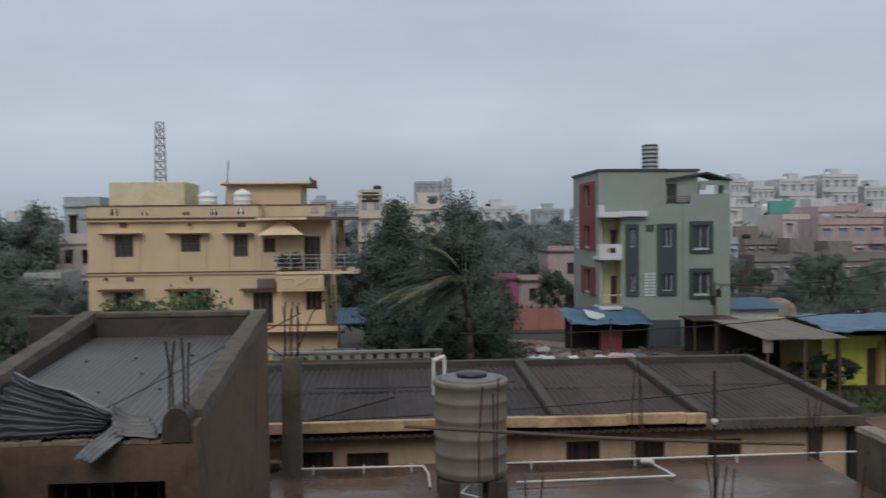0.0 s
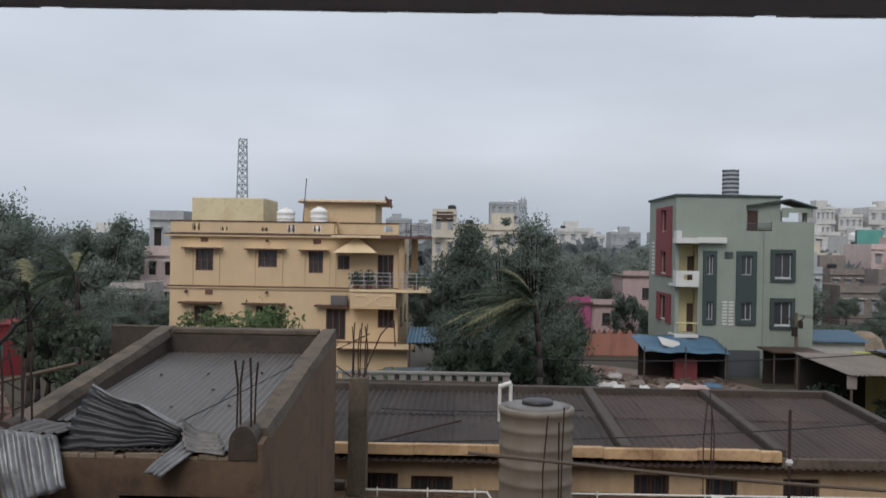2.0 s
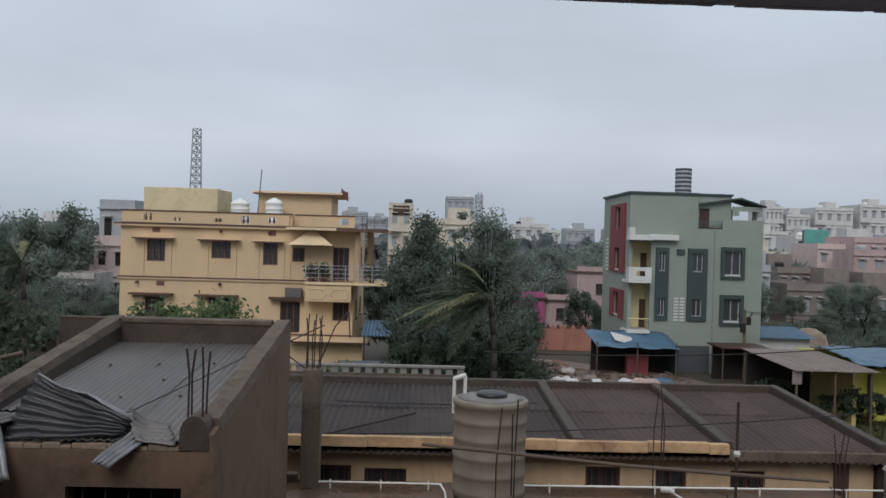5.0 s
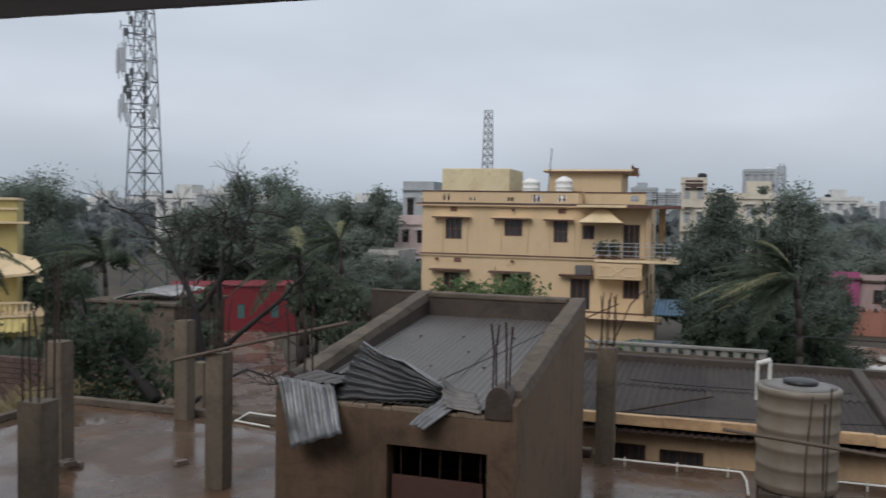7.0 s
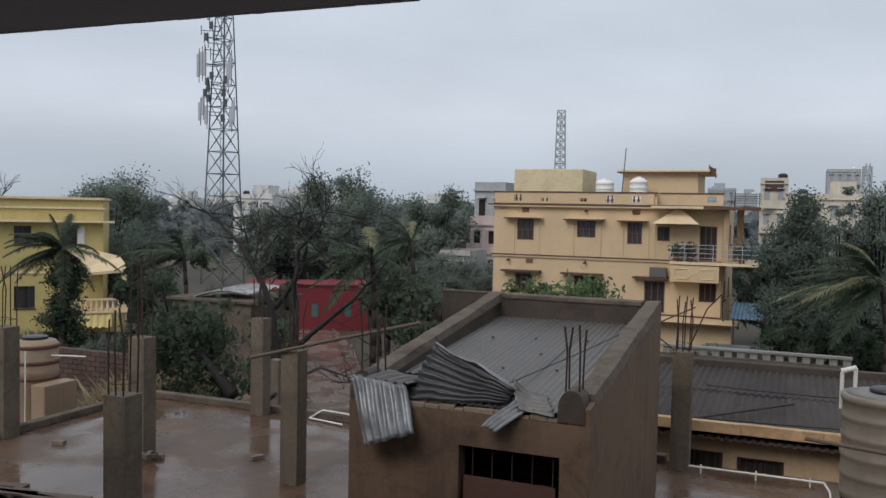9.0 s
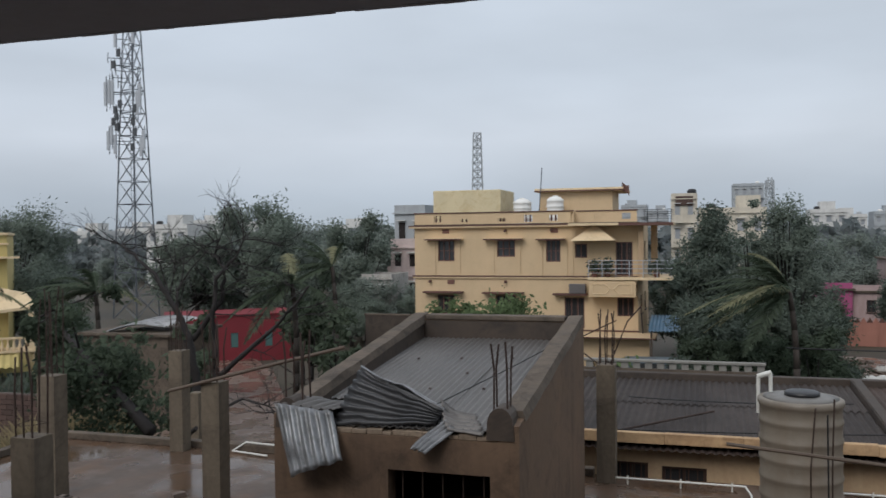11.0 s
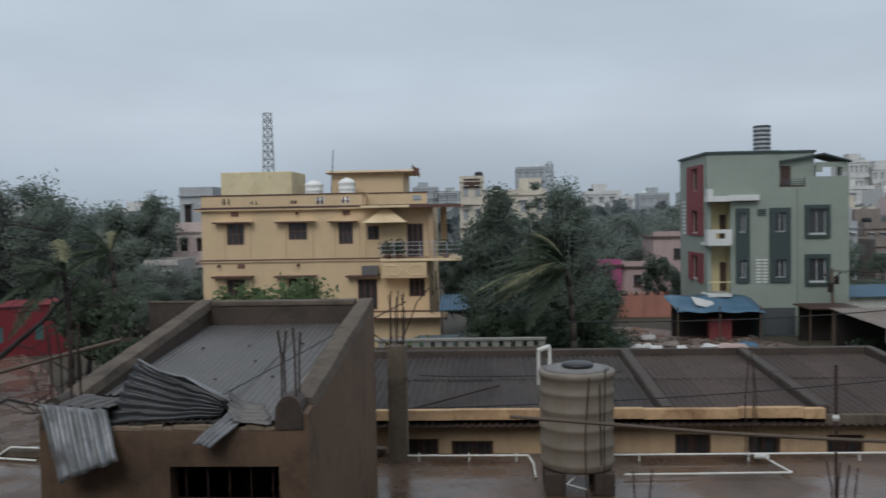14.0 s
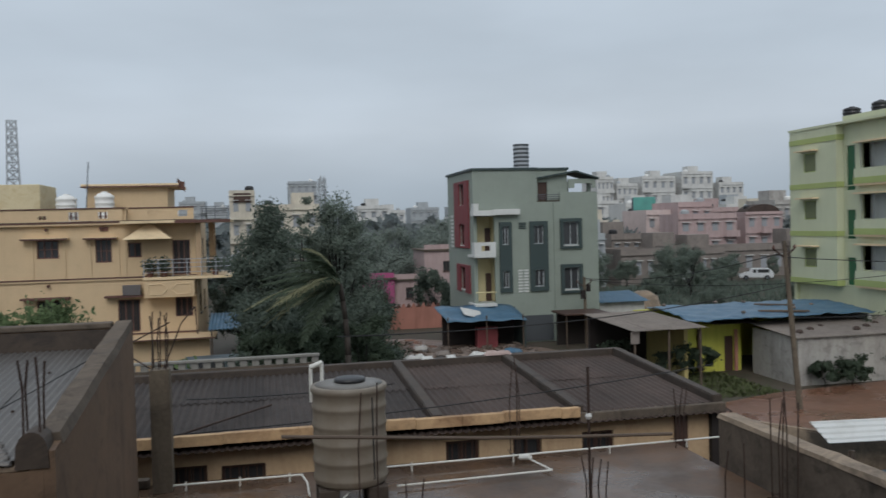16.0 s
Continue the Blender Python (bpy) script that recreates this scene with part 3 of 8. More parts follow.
# ---- the building the camera stands in ----
def own_building():
    ed, zs = 3.0, 7.868
    bm = bmesh.new()
    bx(bm, -14, 12, -6, ed - 0.03, zs, zs + 0.15)
    for v in bm.verts:
        v.co.z -= 0.004 + 0.0043 * (v.co.x + 3)
    solo("ceiling", bm, M_SOFFIT, "plastered underside of a roof slab", "ceiling", kind="structure")
    b = bmesh.new()
    rng = random.Random(4)
    x = -14.0
    while x < 12:
        w = rng.uniform(0.03, 0.16)
        d = rng.choice((0.0, 0.0005, 0.001, 0.001, 0.0018, -0.003))
        bx(b, x, x + w, ed - 0.029, ed + d * 0.6, zs - d - 0.001, zs + 0.148)
        x += w
    for v in b.verts:
        v.co.z -= 0.004 + 0.0043 * (v.co.x + 3)
    solo("trim", b, M_SOFFIT, "rough dripping edge of the slab", "slab edge", kind="structure")
    solo("floor", box(-14, 12, -6, 1.2, 5.35, 5.5), M_CONC, "rough concrete balcony floor", "floor", kind="structure")
    solo("wall_south", box(-14, 12, -6.25, -6.0, -1.5, 7.7), M_PLASTER, "plain plastered wall", "wall", kind="structure")
    solo("wall_west", box(-14.25, -14.0, -6.0, -0.5, -1.5, 7.7), M_PLASTER, "plain plastered wall", "wall", kind="structure")
    solo("wall_east", box(12.0, 12.25, -6.0, -0.5, -1.5, 7.7), M_PLASTER, "plain plastered wall", "wall", kind="structure")


own_building()

# ---- the lower roof terrace ----
bm = bmesh.new()
bx(bm, -13.2, 7.45, 2.0, 14.75, SLAB - 0.15, SLAB)
terrace = solo("terrace_slab", bm, M_SLAB, "wet bare concrete roof terrace with brown puddles", "roof terrace", kind="structure")
solo("wall_terrace_north", box(-13.2, 7.45, 14.52, 14.75, GROUND, SLAB - 0.15), M_PLASTER, "brown plastered outer wall under the terrace", "wall", kind="structure")
solo("wall_terrace_west", box(-13.2, -12.97, 2.0, 14.52, GROUND, SLAB - 0.15), M_PLASTER, "brown plastered outer wall under the terrace", "wall", kind="structure")
solo("kerb_north", box(-13.2, -1.9, 14.55, 14.75, SLAB, SLAB + 0.14, 0.02), M_CONC2, "low weathered concrete kerb", "kerb", kind="structure")
solo("kerb_west", box(-13.2, -13.0, 2.0, 14.55, SLAB, SLAB + 0.14, 0.02), M_CONC2, "low weathered concrete kerb", "kerb", kind="structure")
# parapet towards the neighbour, with a rough pale coping
cb = bmesh.new()
crng = random.Random(14)
crow = []
for k in range(31):
    y = 3.0 + 10.12 * k / 30
    j = [crng.uniform(-0.012, 0.012) for _ in range(4)]
    crow.append([cb.verts.new(p) for p in ((7.455 + j[0], y, 3.605), (7.475 + j[1], y, 3.675 + j[2]), (7.76 + j[1], y, 3.675 + j[3]), (7.78 + j[0], y, 3.605))])
for a, b in zip(crow, crow[1:]):
    for i in range(4):
        cb.faces.new((a[i], a[(i + 1) % 4], b[(i + 1) % 4], b[i]))
cb.faces.new(crow[0])
cb.faces.new(crow[-1][::-1])
bmesh.ops.recalc_face_normals(cb, faces=cb.faces[:])
solo("coping_east", cb, M_COPE, "rough pale worn cement coping", "coping", kind="structure")
solo("parapet_east", box(7.47, 7.765, 3.0, 13.1, SLAB - 0.3, 3.603, 0.01), M_CONC2, "weathered concrete parapet wall", "parapet", kind="structure")


def rebars(x, y, z0, z1, spread, seed, n=4, name="rebar_starter_bars", ties=2):
    rng = random.Random(seed)
    t = thing(name, (x, y, z0), "rusty steel starter bars standing out of concrete", "rebar", "starter bars")
    for k in range(n):
        sx, sy = ((-1, -1), (1, -1), (1, 1), (-1, 1), (0, 1), (0, -1))[k % 6]
        px, py = x + sx * spread, y + sy * spread
        top = z0 + (z1 - z0) * rng.uniform(0.82, 1.0)
        p1 = (px + rng.uniform(-0.02, 0.02), py + rng.uniform(-0.02, 0.02), z0 + (top - z0) * 0.6)
        p2 = (px + rng.uniform(-0.06, 0.06), py + rng.uniform(-0.05, 0.05), top)
        part("bar", tube(bmesh.new(), [(px, py, z0 - 0.05), p1, p2], 0.011), M_REBAR, t)
    for k in range(ties):
        z = z0 + 0.12 + 0.3 * k
        s = spread + 0.012
        c = [(x - s, y - s, z), (x + s, y - s, z + 0.02), (x + s, y + s, z), (x - s, y + s, z + 0.02), (x - s, y - s, z)]
        part("stirrup", tube(bmesh.new(), c, 0.005, 5), M_REBAR, t)
    return t


def column(x, y, top, w=0.32, d=0.32, seed=1, bars=0.9):
    rng = random.Random(seed)
    t = thing("concrete_column", (x, y, SLAB), "raw unfinished concrete column stub with stains", "column", "terrace columns")
    b = bmesh.new()
    h = top - SLAB
    zc = SLAB
    for k in range(3):
        o = rng.uniform(-0.003, 0.003)
        z2 = SLAB + h * (k + 1) / 3
        bx(b, x - w / 2 + o, x + w / 2 + o, y - d / 2, y + d / 2, zc, z2, 0.006)
        zc = z2
    part("shaft", b, M_CONC, t)
    if bars:
        rebars(x, y, top, top + bars, w / 2 - 0.05, seed + 40, 6, ties=1)
    return t


column(-7.1, 7.45, 4.85, 0.32, 0.28, 3, 1.05)
column(-7.02, 10.95, 4.86, 0.3, 0.28, 5, 0.95)
column(-9.97, 14.35, 4.78, 0.3, 0.28, 7, 0.9)
column(-10.2, 11.2, 4.79, 0.34, 0.3, 9, 1.5)
column(-13.1, 10.9, 4.8, 0.4, 0.34, 11, 1.2)
column(-1.65, 14.4, 4.78, 0.31, 0.31, 13, 1.0)


# ---- stair head room with its sheet roof ----
def head_room():
    x0, x1, y0, y1 = -4.55, -1.83, 8.2, 12.95
    zf, zb = 5.12, 5.715
    t = thing("stair_head_room", (x0, y0, SLAB), "small plastered stair head room with sloping sheet roof", "rooftop room")
    th = 0.22

    def sloped(bm, xa, xb, ya, yb, dz):
        """A side wall whose top follows the slope, dz above the line."""
        f = lambda y: zf + (zb - zf) * (y - y0) / (y1 - y0) + dz
        v = [bm.verts.new(p) for p in ((xa, ya, SLAB), (xb, ya, SLAB), (xb, yb, SLAB), (xa, yb, SLAB), (xa, ya, f(ya)), (xb, ya, f(ya)), (xb, yb, f(yb)), (xa, yb, f(yb)))]
        for q in ((3, 2, 1, 0), (4, 5, 6, 7), (0, 1, 5, 4), (1, 2, 6, 5), (2, 3, 7, 6), (3, 0, 4, 7)):
            bm.faces.new([v[i] for i in q])
        return bm
    part("side_wall", sloped(bmesh.new(), x1 - th, x1, y0 + 0.004, y1, -0.05), M_PLASTER, t)
    part("side_wall", sloped(bmesh.new(), x0, x0 + th, y0 + 0.004, y1, -0.05), M_PLASTER, t)
    part("back_wall", box(x0 + th, x1 - th, y1 - th, y1, SLAB, zb - 0.05), M_PLASTER, t)
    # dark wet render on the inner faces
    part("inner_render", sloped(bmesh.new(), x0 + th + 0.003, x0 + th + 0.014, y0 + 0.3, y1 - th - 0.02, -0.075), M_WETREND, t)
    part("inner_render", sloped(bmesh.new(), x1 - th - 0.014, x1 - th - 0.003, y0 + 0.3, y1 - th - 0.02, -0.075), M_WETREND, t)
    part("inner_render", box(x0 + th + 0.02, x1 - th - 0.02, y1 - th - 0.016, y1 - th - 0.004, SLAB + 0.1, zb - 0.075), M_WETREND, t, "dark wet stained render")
    fw = bmesh.new()
    facade(fw, "y", y0, x0 + 0.1, x1 - 0.1, SLAB, 4.9, [(-3.23, -2.13, SLAB, 4.55)], th)
    part("front_wall", fw, M_PLASTER, t)
    mb, mr = bmesh.new(), random.Random(9)
    x = x0 + 0.36
    while x < x1 - 0.4:
        w = mr.uniform(0.08, 0.22)
        bx(mb, x, x + w - 0.004, y0 + 0.01 + mr.uniform(0, 0.03), y0 + th - 0.02, 4.902, 4.93 + mr.uniform(0.0, 0.04), 0.008)
        x += w
    part("broken_mortar", mb, M_COPE, t, "pale broken mortar along the wall top")
    # rough coping along the parapet tops
    cp = bmesh.new()
    rng = random.Random(2)
    for xa, xb in ((x0 - 0.02, x0 + th + 0.03), (x1 - th - 0.03, x1 + 0.02)):
        n = 12
        rows = []
        for k in range(n + 1):
            y = y0 + 0.25 + (y1 - y0 - 0.25) * k / n
            z = zf + (zb - zf) * (y - y0) / (y1 - y0)
            j = [rng.uniform(-0.012, 0.012) for _ in range(4)]
            rows.append([cp.verts.new(p) for p in ((xa + j[0], y, z - 0.08), (xa + 0.03 + j[1], y, z + 0.02 + j[2]), (xb - 0.03, y, z + 0.02 + j[3]), (xb + j[0], y, z - 0.08))])
        for a, b in zip(rows, rows[1:]):
            for i in range(4):
                cp.faces.new((a[i], a[(i + 1) % 4], b[(i + 1) % 4], b[i]))
        cp.faces.new(rows[0])
        cp.faces.new(rows[-1][::-1])
    bx(cp, x0 + th + 0.035, x1 - th - 0.035, y1 - th - 0.03, y1 + 0.02, zb - 0.06, zb + 0.015, 0.02)
    part("coping", cp, M_CONC2, t, "stained rough concrete coping")
    # round topped stubs at the front corners
    for xs in (x0 + 0.17, x1 - 0.19):
        b = bmesh.new()
        pr = [(-0.145, 4.92), (0.145, 4.92)] + [(0.135 * math.cos(radians(q)), 5.08 + 0.17 * math.sin(radians(q))) for q in range(0, 181, 20)]
        f0 = [b.verts.new((xs + px, y0 - 0.012, pz)) for px, pz in pr]
        f1 = [b.verts.new((xs + px, y0 + 0.28, pz)) for px, pz in pr]
        b.faces.new(f0)
        b.faces.new(f1[::-1])
        for i in range(len(pr)):
            b.faces.new((f0[i], f1[i], f1[(i + 1) % len(pr)], f0[(i + 1) % len(pr)]))
        part("corner_stub", b, M_WETREND, t, "round topped concrete stub")
    # door and its dark top light
    part("door", box(-3.2, -2.19, y0 + 0.08, y0 + 0.13, SLAB + 0.02, 4.2), M_MAROON, t, "dull maroon sheet door")
    b = bmesh.new()
    for k in range(5):
        u = -3.1 + k * 0.22
        rod(b, (u, y0 + 0.1, 4.2), (u, y0 + 0.1, 4.55), 0.008)
    part("grille", b, M_REBAR, t, "iron bars over the door")
    part("inner_floor", box(x0 + th, x1 - th, y0 + th, y1 - th, SLAB + 0.004, SLAB + 0.02), M_DARK, t)
    # sheet roof between the parapets
    n = 3
    w = (x1 - x0 - 2 * th - 0.04) / n
    for k in range(n):
        xa = x0 + th + 0.02 + k * w
        ya = y0 + (0.95 if k == 0 else 0.05)
        za = 4.98 + 0.42 * (ya - y0) / (y1 - y0)
        part("roof_sheet", corrugated(xa, xa + w + 0.05, ya, y1 - th - 0.02, za, 5.37, 0.082, 0.01, 0.006 * (k % 2), seed=k), M_GI, t, "grey galvanised corrugated sheet")
    b = bmesh.new()
    for x, y in ((-3.9, 9.6), (-3.25, 9.7), (-2.6, 9.8), (-3.9, 11.2), (-3.3, 11.3), (-2.6, 11.4), (-3.0, 10.5)):
        z = 4.98 + 0.42 * (y - y0) / (y1 - y0)
        lathe(b, x, y, [(0.022, z + 0.006), (0.02, z + 0.02), (0.008, z + 0.028)], 8)
    part("roof_bolts", b, M_REBAR, t)
    part("overflow_wire", tube(bmesh.new(), [(-2.05, 12.4, 5.42), (-2.45, 10.6, 5.27), (-2.95, 8.7, 5.1)], 0.007), M_CABLE, t, "black wire lying on the sheets")
    return t


head_room()
rebars(-2.03, 8.34, 5.24, 5.95, 0.07, 61, 4, ties=0)
rebars(-4.36, 8.42, 5.2, 5.95, 0.1, 62, 5, ties=0)


def blown_sheet(origin, along, across, length, width, bend, m, label, seed, pitch=0.082, amp=0.018, steps=18):
    """A loose corrugated sheet: it runs along, waves across, and bends upward by bend(s) degrees on its way."""
    rng = random.Random(seed)
    al, ac = Vector(along).normalized(), Vector(across).normalized()
    up = ac.cross(al).normalized()
    if up.z < 0:
        up = -up
    bm = bmesh.new()
    n = int(width / pitch * 6)
    p, rows = Vector(origin), []
    for j in range(steps + 1):
        s = j / steps
        a = radians(bend(s))
        d = al * math.cos(a) + up * math.sin(a)
        nrm = up * math.cos(a) - al * math.sin(a)
        twist = 0.06 * math.sin(s * 4 + seed)
        rows.append([bm.verts.new(p + ac * (width * i / n) + nrm * (amp * math.sin(2 * math.pi * i * width / n / pitch) + twist * (i / n - 0.5) + 0.03 * noise.noise(Vector((i * 0.09, s * 3, seed))))) for i in range(n + 1)])
        p = p + d * length / steps
    for a, b in zip(rows, rows[1:]):
        for i in range(n):
            if rng.random() > 0.004:
                bm.faces.new((a[i], a[i + 1], b[i + 1], b[i]))
    geom = bmesh.ops.extrude_face_region(bm, geom=bm.faces[:])
    bmesh.ops.translate(bm, verts=[v for v in geom["geom"] if isinstance(v, bmesh.types.BMVert)], vec=(0.0, 0.002, -0.004))
    return solo("loose_roofing_sheet", bm, m, label, "metal sheet", "loose roofing sheets")


def torn_sheet(corners, waves, amp, m, label, seed, bulge=0.0, along=False):
    """A bent corrugated sheet between four corners (a b c d in turn); the waves cross from a to b, or along from a to d."""
    a, b, c, d = (Vector(p) for p in corners)
    nrm = (b - a).cross(d - a).normalized()
    nu, nv = (waves * 6, 12) if not along else (12, waves * 6)
    bm = bmesh.new()
    g = []
    for j in range(nv + 1):
        v = j / nv
        g.append([])
        for i in range(nu + 1):
            u = i / nu
            p = a.lerp(b, u).lerp(d.lerp(c, u), v)
            w = amp * math.sin(2 * math.pi * waves * (v if along else u))
            crumple = 0.06 * noise.noise(p * 2.4 + Vector((seed, 0, 0))) + 0.008 * noise.noise(p * 7)
            edge = 0.02 * noise.noise(Vector((u * 7, v * 7, seed)))
            g[-1].append(bm.verts.new(p + nrm * (w + crumple + bulge * 4 * u * (1 - u)) + (d - a).normalized() * edge))
    for p, q in zip(g, g[1:]):
        for i in range(nu):
            bm.faces.new((p[i], p[i + 1], q[i + 1], q[i]))
    geom = bmesh.ops.extrude_face_region(bm, geom=bm.faces[:])
    bmesh.ops.translate(bm, verts=[q for q in geom["geom"] if isinstance(q, bmesh.types.BMVert)], vec=nrm * 0.004)
    return solo("loose_roofing_sheet", bm, m, label, "metal sheet", "loose roofing sheets", smooth=True)


# sheets torn up by the wind at the front edge of the roof
torn_sheet([(-4.5, 8.12, 5.2), (-3.85, 8.2, 5.12), (-3.65, 8.0, 4.66), (-4.23, 7.95, 4.46)], 6, 0.027, M_GIB, "bright galvanised sheet hanging torn over the wall", 1, -0.1)
torn_sheet([(-4.3, 8.75, 5.16), (-3.75, 8.75, 5.1), (-3.84, 8.19, 5.13), (-4.49, 8.11, 5.21)], 6, 0.022, M_GI, "grey sheet end bent down at the roof edge", 5)
# Upright fold: its shade is painted by the darker sheet material.
torn_sheet([(-3.74, 8.72, 5.53), (-2.7, 8.5, 5.13), (-2.72, 8.25, 5.05), (-3.88, 8.22, 4.98)], 7, 0.028, M_GISHADE, "corrugated sheet folded up by the wind, shade in its colour", 2, 0.03, True)
# Flap of that sheet in brighter metal: light from above painted in.
torn_sheet([(-3.68, 9.1, 5.24), (-2.74, 8.95, 5.08), (-2.7, 8.505, 5.135), (-3.74, 8.725, 5.535)], 5, 0.022, M_GIB, "folded flap of a torn roofing sheet, brightened for skylight", 6, 0.0, True)
torn_sheet([(-2.79, 8.65, 5.22), (-2.41, 8.75, 5.06), (-2.2, 8.2, 4.95), (-2.58, 8.18, 5.0)], 5, 0.024, M_GI, "grey corrugated sheet end lifted from the roof", 3, 0.02, True)
torn_sheet([(-2.66, 8.42, 5.06), (-2.5, 8.2, 5.02), (-2.74, 7.98, 4.78), (-2.9, 8.02, 4.8)], 4, 0.018, M_GIB, "grey corrugated strip bent down over the wall", 4)


# ---- long low house with cement sheet roof ----
def row_house():
    xw, xe, yf, yb = -5.1, 8.95, 15.4, 20.7
    t = thing("row_house", (0, yf, GROUND), "long low ochre row house with dark corrugated cement roof", "house")
    holes = [(-1.69, -1.06, 2.3, 2.8), (-0.82, -0.04, 2.3, 2.76), (3.3, 3.95, 2.2, 2.87), (4.62, 5.2, 0.6, 2.85), (6.03, 6.69, 1.6, 2.85)]
    w = bmesh.new()
    facade(w, "y", 15.72, xw, xe - 0.2, GROUND, 3.16, holes, 0.22)
    part("front_wall", w, M_ROWWALL, t)
    part("rear_wall", box(xw, xe, yb - 0.22, yb, GROUND, 3.68, 0.02), M_WETREND, t, "dark weathered rear parapet")
    part("end_wall", box(xe - 0.24, xe, 15.95, yb - 0.22, GROUND, 3.2), M_ROWWALL, t)
    part("end_wall", box(xw - 0.22, xw, 15.95, yb, GROUND, 3.5), M_ROWWALL, t)
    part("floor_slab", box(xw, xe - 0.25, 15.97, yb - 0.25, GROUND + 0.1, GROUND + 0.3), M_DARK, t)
    for a, b, c, d in holes:
        window(t, "y", 15.72, a, b, c, d, M_WOOD, 2, 1, 0 if c < 1 else 5, sill=False)
    part("door_board", box(7.98, 8.26, 15.66, 15.715, 0.6, 3.05, 0.01), M_WOOD, t, "brown upright board on the wall")
    # Dark box added in place of the shaded opening at the wall's end.
    part("dark_opening_fill", box(8.752, 8.95, 15.6, 15.94, GROUND, 3.1, 0.01), M_DARK, t)
    # ochre fascia with its worn top
    rng = random.Random(8)
    x = xw
    while x < 5.87:
        e = min(5.87, x + rng.uniform(0.8, 1.6))
        dz = rng.uniform(-0.012, 0.012)
        part("fascia_board", box(x, e - 0.002, yf - 0.05, yf + 0.1, 3.24 + dz, 3.43 + dz, 0.015), M_FASCIA, t, "peeling ochre eaves board")
        x = e
    part("eaves_beam", box(5.875, xe, yf - 0.02, yf + 0.12, 3.1, 3.3, 0.02), M_CONC2, t, "dark bare eaves beam")
    # eaves sheets under the fascia
    part("eaves_sheet", corrugated(xw, xe + 0.1, yf - 0.08, 15.72, 3.13, 3.18, 0.146, 0.018), M_ROOFBR, t, "brown eaves sheeting")
    # dividing parapets, which rise with the roof
    for xd in (3.12, 5.88, xe - 0.12):
        b = bmesh.new()
        za, zb = 3.44, 3.7
        wd = 0.11
        v = [b.verts.new(p) for p in ((xd - wd, yf + 0.1, 3.1), (xd + wd, yf + 0.1, 3.1), (xd + wd, yb - 0.22, 3.1), (xd - wd, yb - 0.22, 3.1), (xd - wd, yf + 0.1, za), (xd + wd, yf + 0.1, za), (xd + wd, yb - 0.22, zb), (xd - wd, yb - 0.22, zb))]
        for q in ((3, 2, 1, 0), (4, 5, 6, 7), (0, 1, 5, 4), (1, 2, 6, 5), (2, 3, 7, 6), (3, 0, 4, 7)):
            b.faces.new([v[i] for i in q])
        bmesh.ops.bevel(b, geom=b.edges[:], offset=0.02, segments=2, affect="EDGES")
        part("dividing_parapet", b, M_WETREND, t, "dark mossy concrete dividing parapet")
    # roof sheets in two courses
    for xa, xb, m in ((xw, 3.0, M_ROOFAC), (3.24, 5.76, M_ROOFBR), (6.0, xe - 0.25, M_ROOFBR)):
        n = max(1, round((xb - xa) / 1.0))
        wd = (xb - xa) / n
        for k in range(n):
            x = xa + k * wd
            part("roof_sheet", corrugated(x, x + wd + 0.06, yf + 0.1, 18.2, 3.3, 3.43, 0.146, 0.02 if m is M_ROOFAC else 0.014, 0.005 * (k % 2), seed=k), m, t)
            part("roof_sheet", corrugated(x, x + wd + 0.06, 18.05, yb - 0.22, 3.44, 3.52, 0.146, 0.024 if m is M_ROOFAC else 0.016, 0.005 * (k % 2), seed=k + 30), m, t)
    return t


row_house()


# pierced concrete balustrade behind the row house
def lattice():
    t = thing("pierced_balustrade", (-3, 21.1, GROUND), "pale pierced concrete block balustrade", "balustrade")
    part("base_wall", box(-6.6, 1.3, 21.0, 21.15, GROUND, 3.68), M_CONC2, t)
    part("rail", box(-6.6, 1.3, 20.98, 21.17, 3.84, 3.9, 0.01), M_BLOCK, t)
    me = finish("block", box(-0.085, 0.085, -0.05, 0.05, 0, 0.156, 0.01), M_BLOCK)
    x = -6.5
    while x < 1.25:
        ob = mesh_part("block", me, t)
        ob.location = Vector((x, 21.07, 3.683)) - BASE[t.name]
        x += 0.285
    return t


lattice()


# ---- water tank on its pedestals ----
def water_tank(x, y, z, r, h, m=None, label="cream ribbed plastic water tank on concrete pedestals", bands=False):
    t = thing("water_tank", (x, y, SLAB), label, "water tank", "rooftop tanks")
    prof = [(r * 0.9, z), (r * 0.97, z + 0.03)]
    ribs = 5
    for k in range(ribs):
        za = z + 0.06 + (h - 0.16) * k / ribs
        zb = z + 0.06 + (h - 0.16) * (k + 1) / ribs
        prof += [(r * 0.975, za), (r, za + 0.035), (r, za + 0.07), (r * 0.97, za + 0.1), (r * 0.97, zb - 0.02)]
    prof += [(r * 1.0, z + h - 0.1), (r * 1.02, z + h - 0.07), (r * 1.02, z + h - 0.02), (r * 0.97, z + h)]
    part("shell", lathe(bmesh.new(), x, y, prof, 48), m or M_TANK, t, smooth=True)
    part("top", lathe(bmesh.new(), x, y, [(r * 0.965, z + h - 0.005), (r * 0.6, z + h + 0.025), (r * 0.45, z + h + 0.03)], 40), M_TANKTOP, t, "dusty grey tank top", smooth=True)
    part("lid", lathe(bmesh.new(), x + 0.02, y, [(r * 0.42, z + h + 0.02), (r * 0.42, z + h + 0.075), (r * 0.38, z + h + 0.09), (r * 0.1, z + h + 0.1)], 32), M_TANKB, t, "dark round screw lid", smooth=True)
    return t


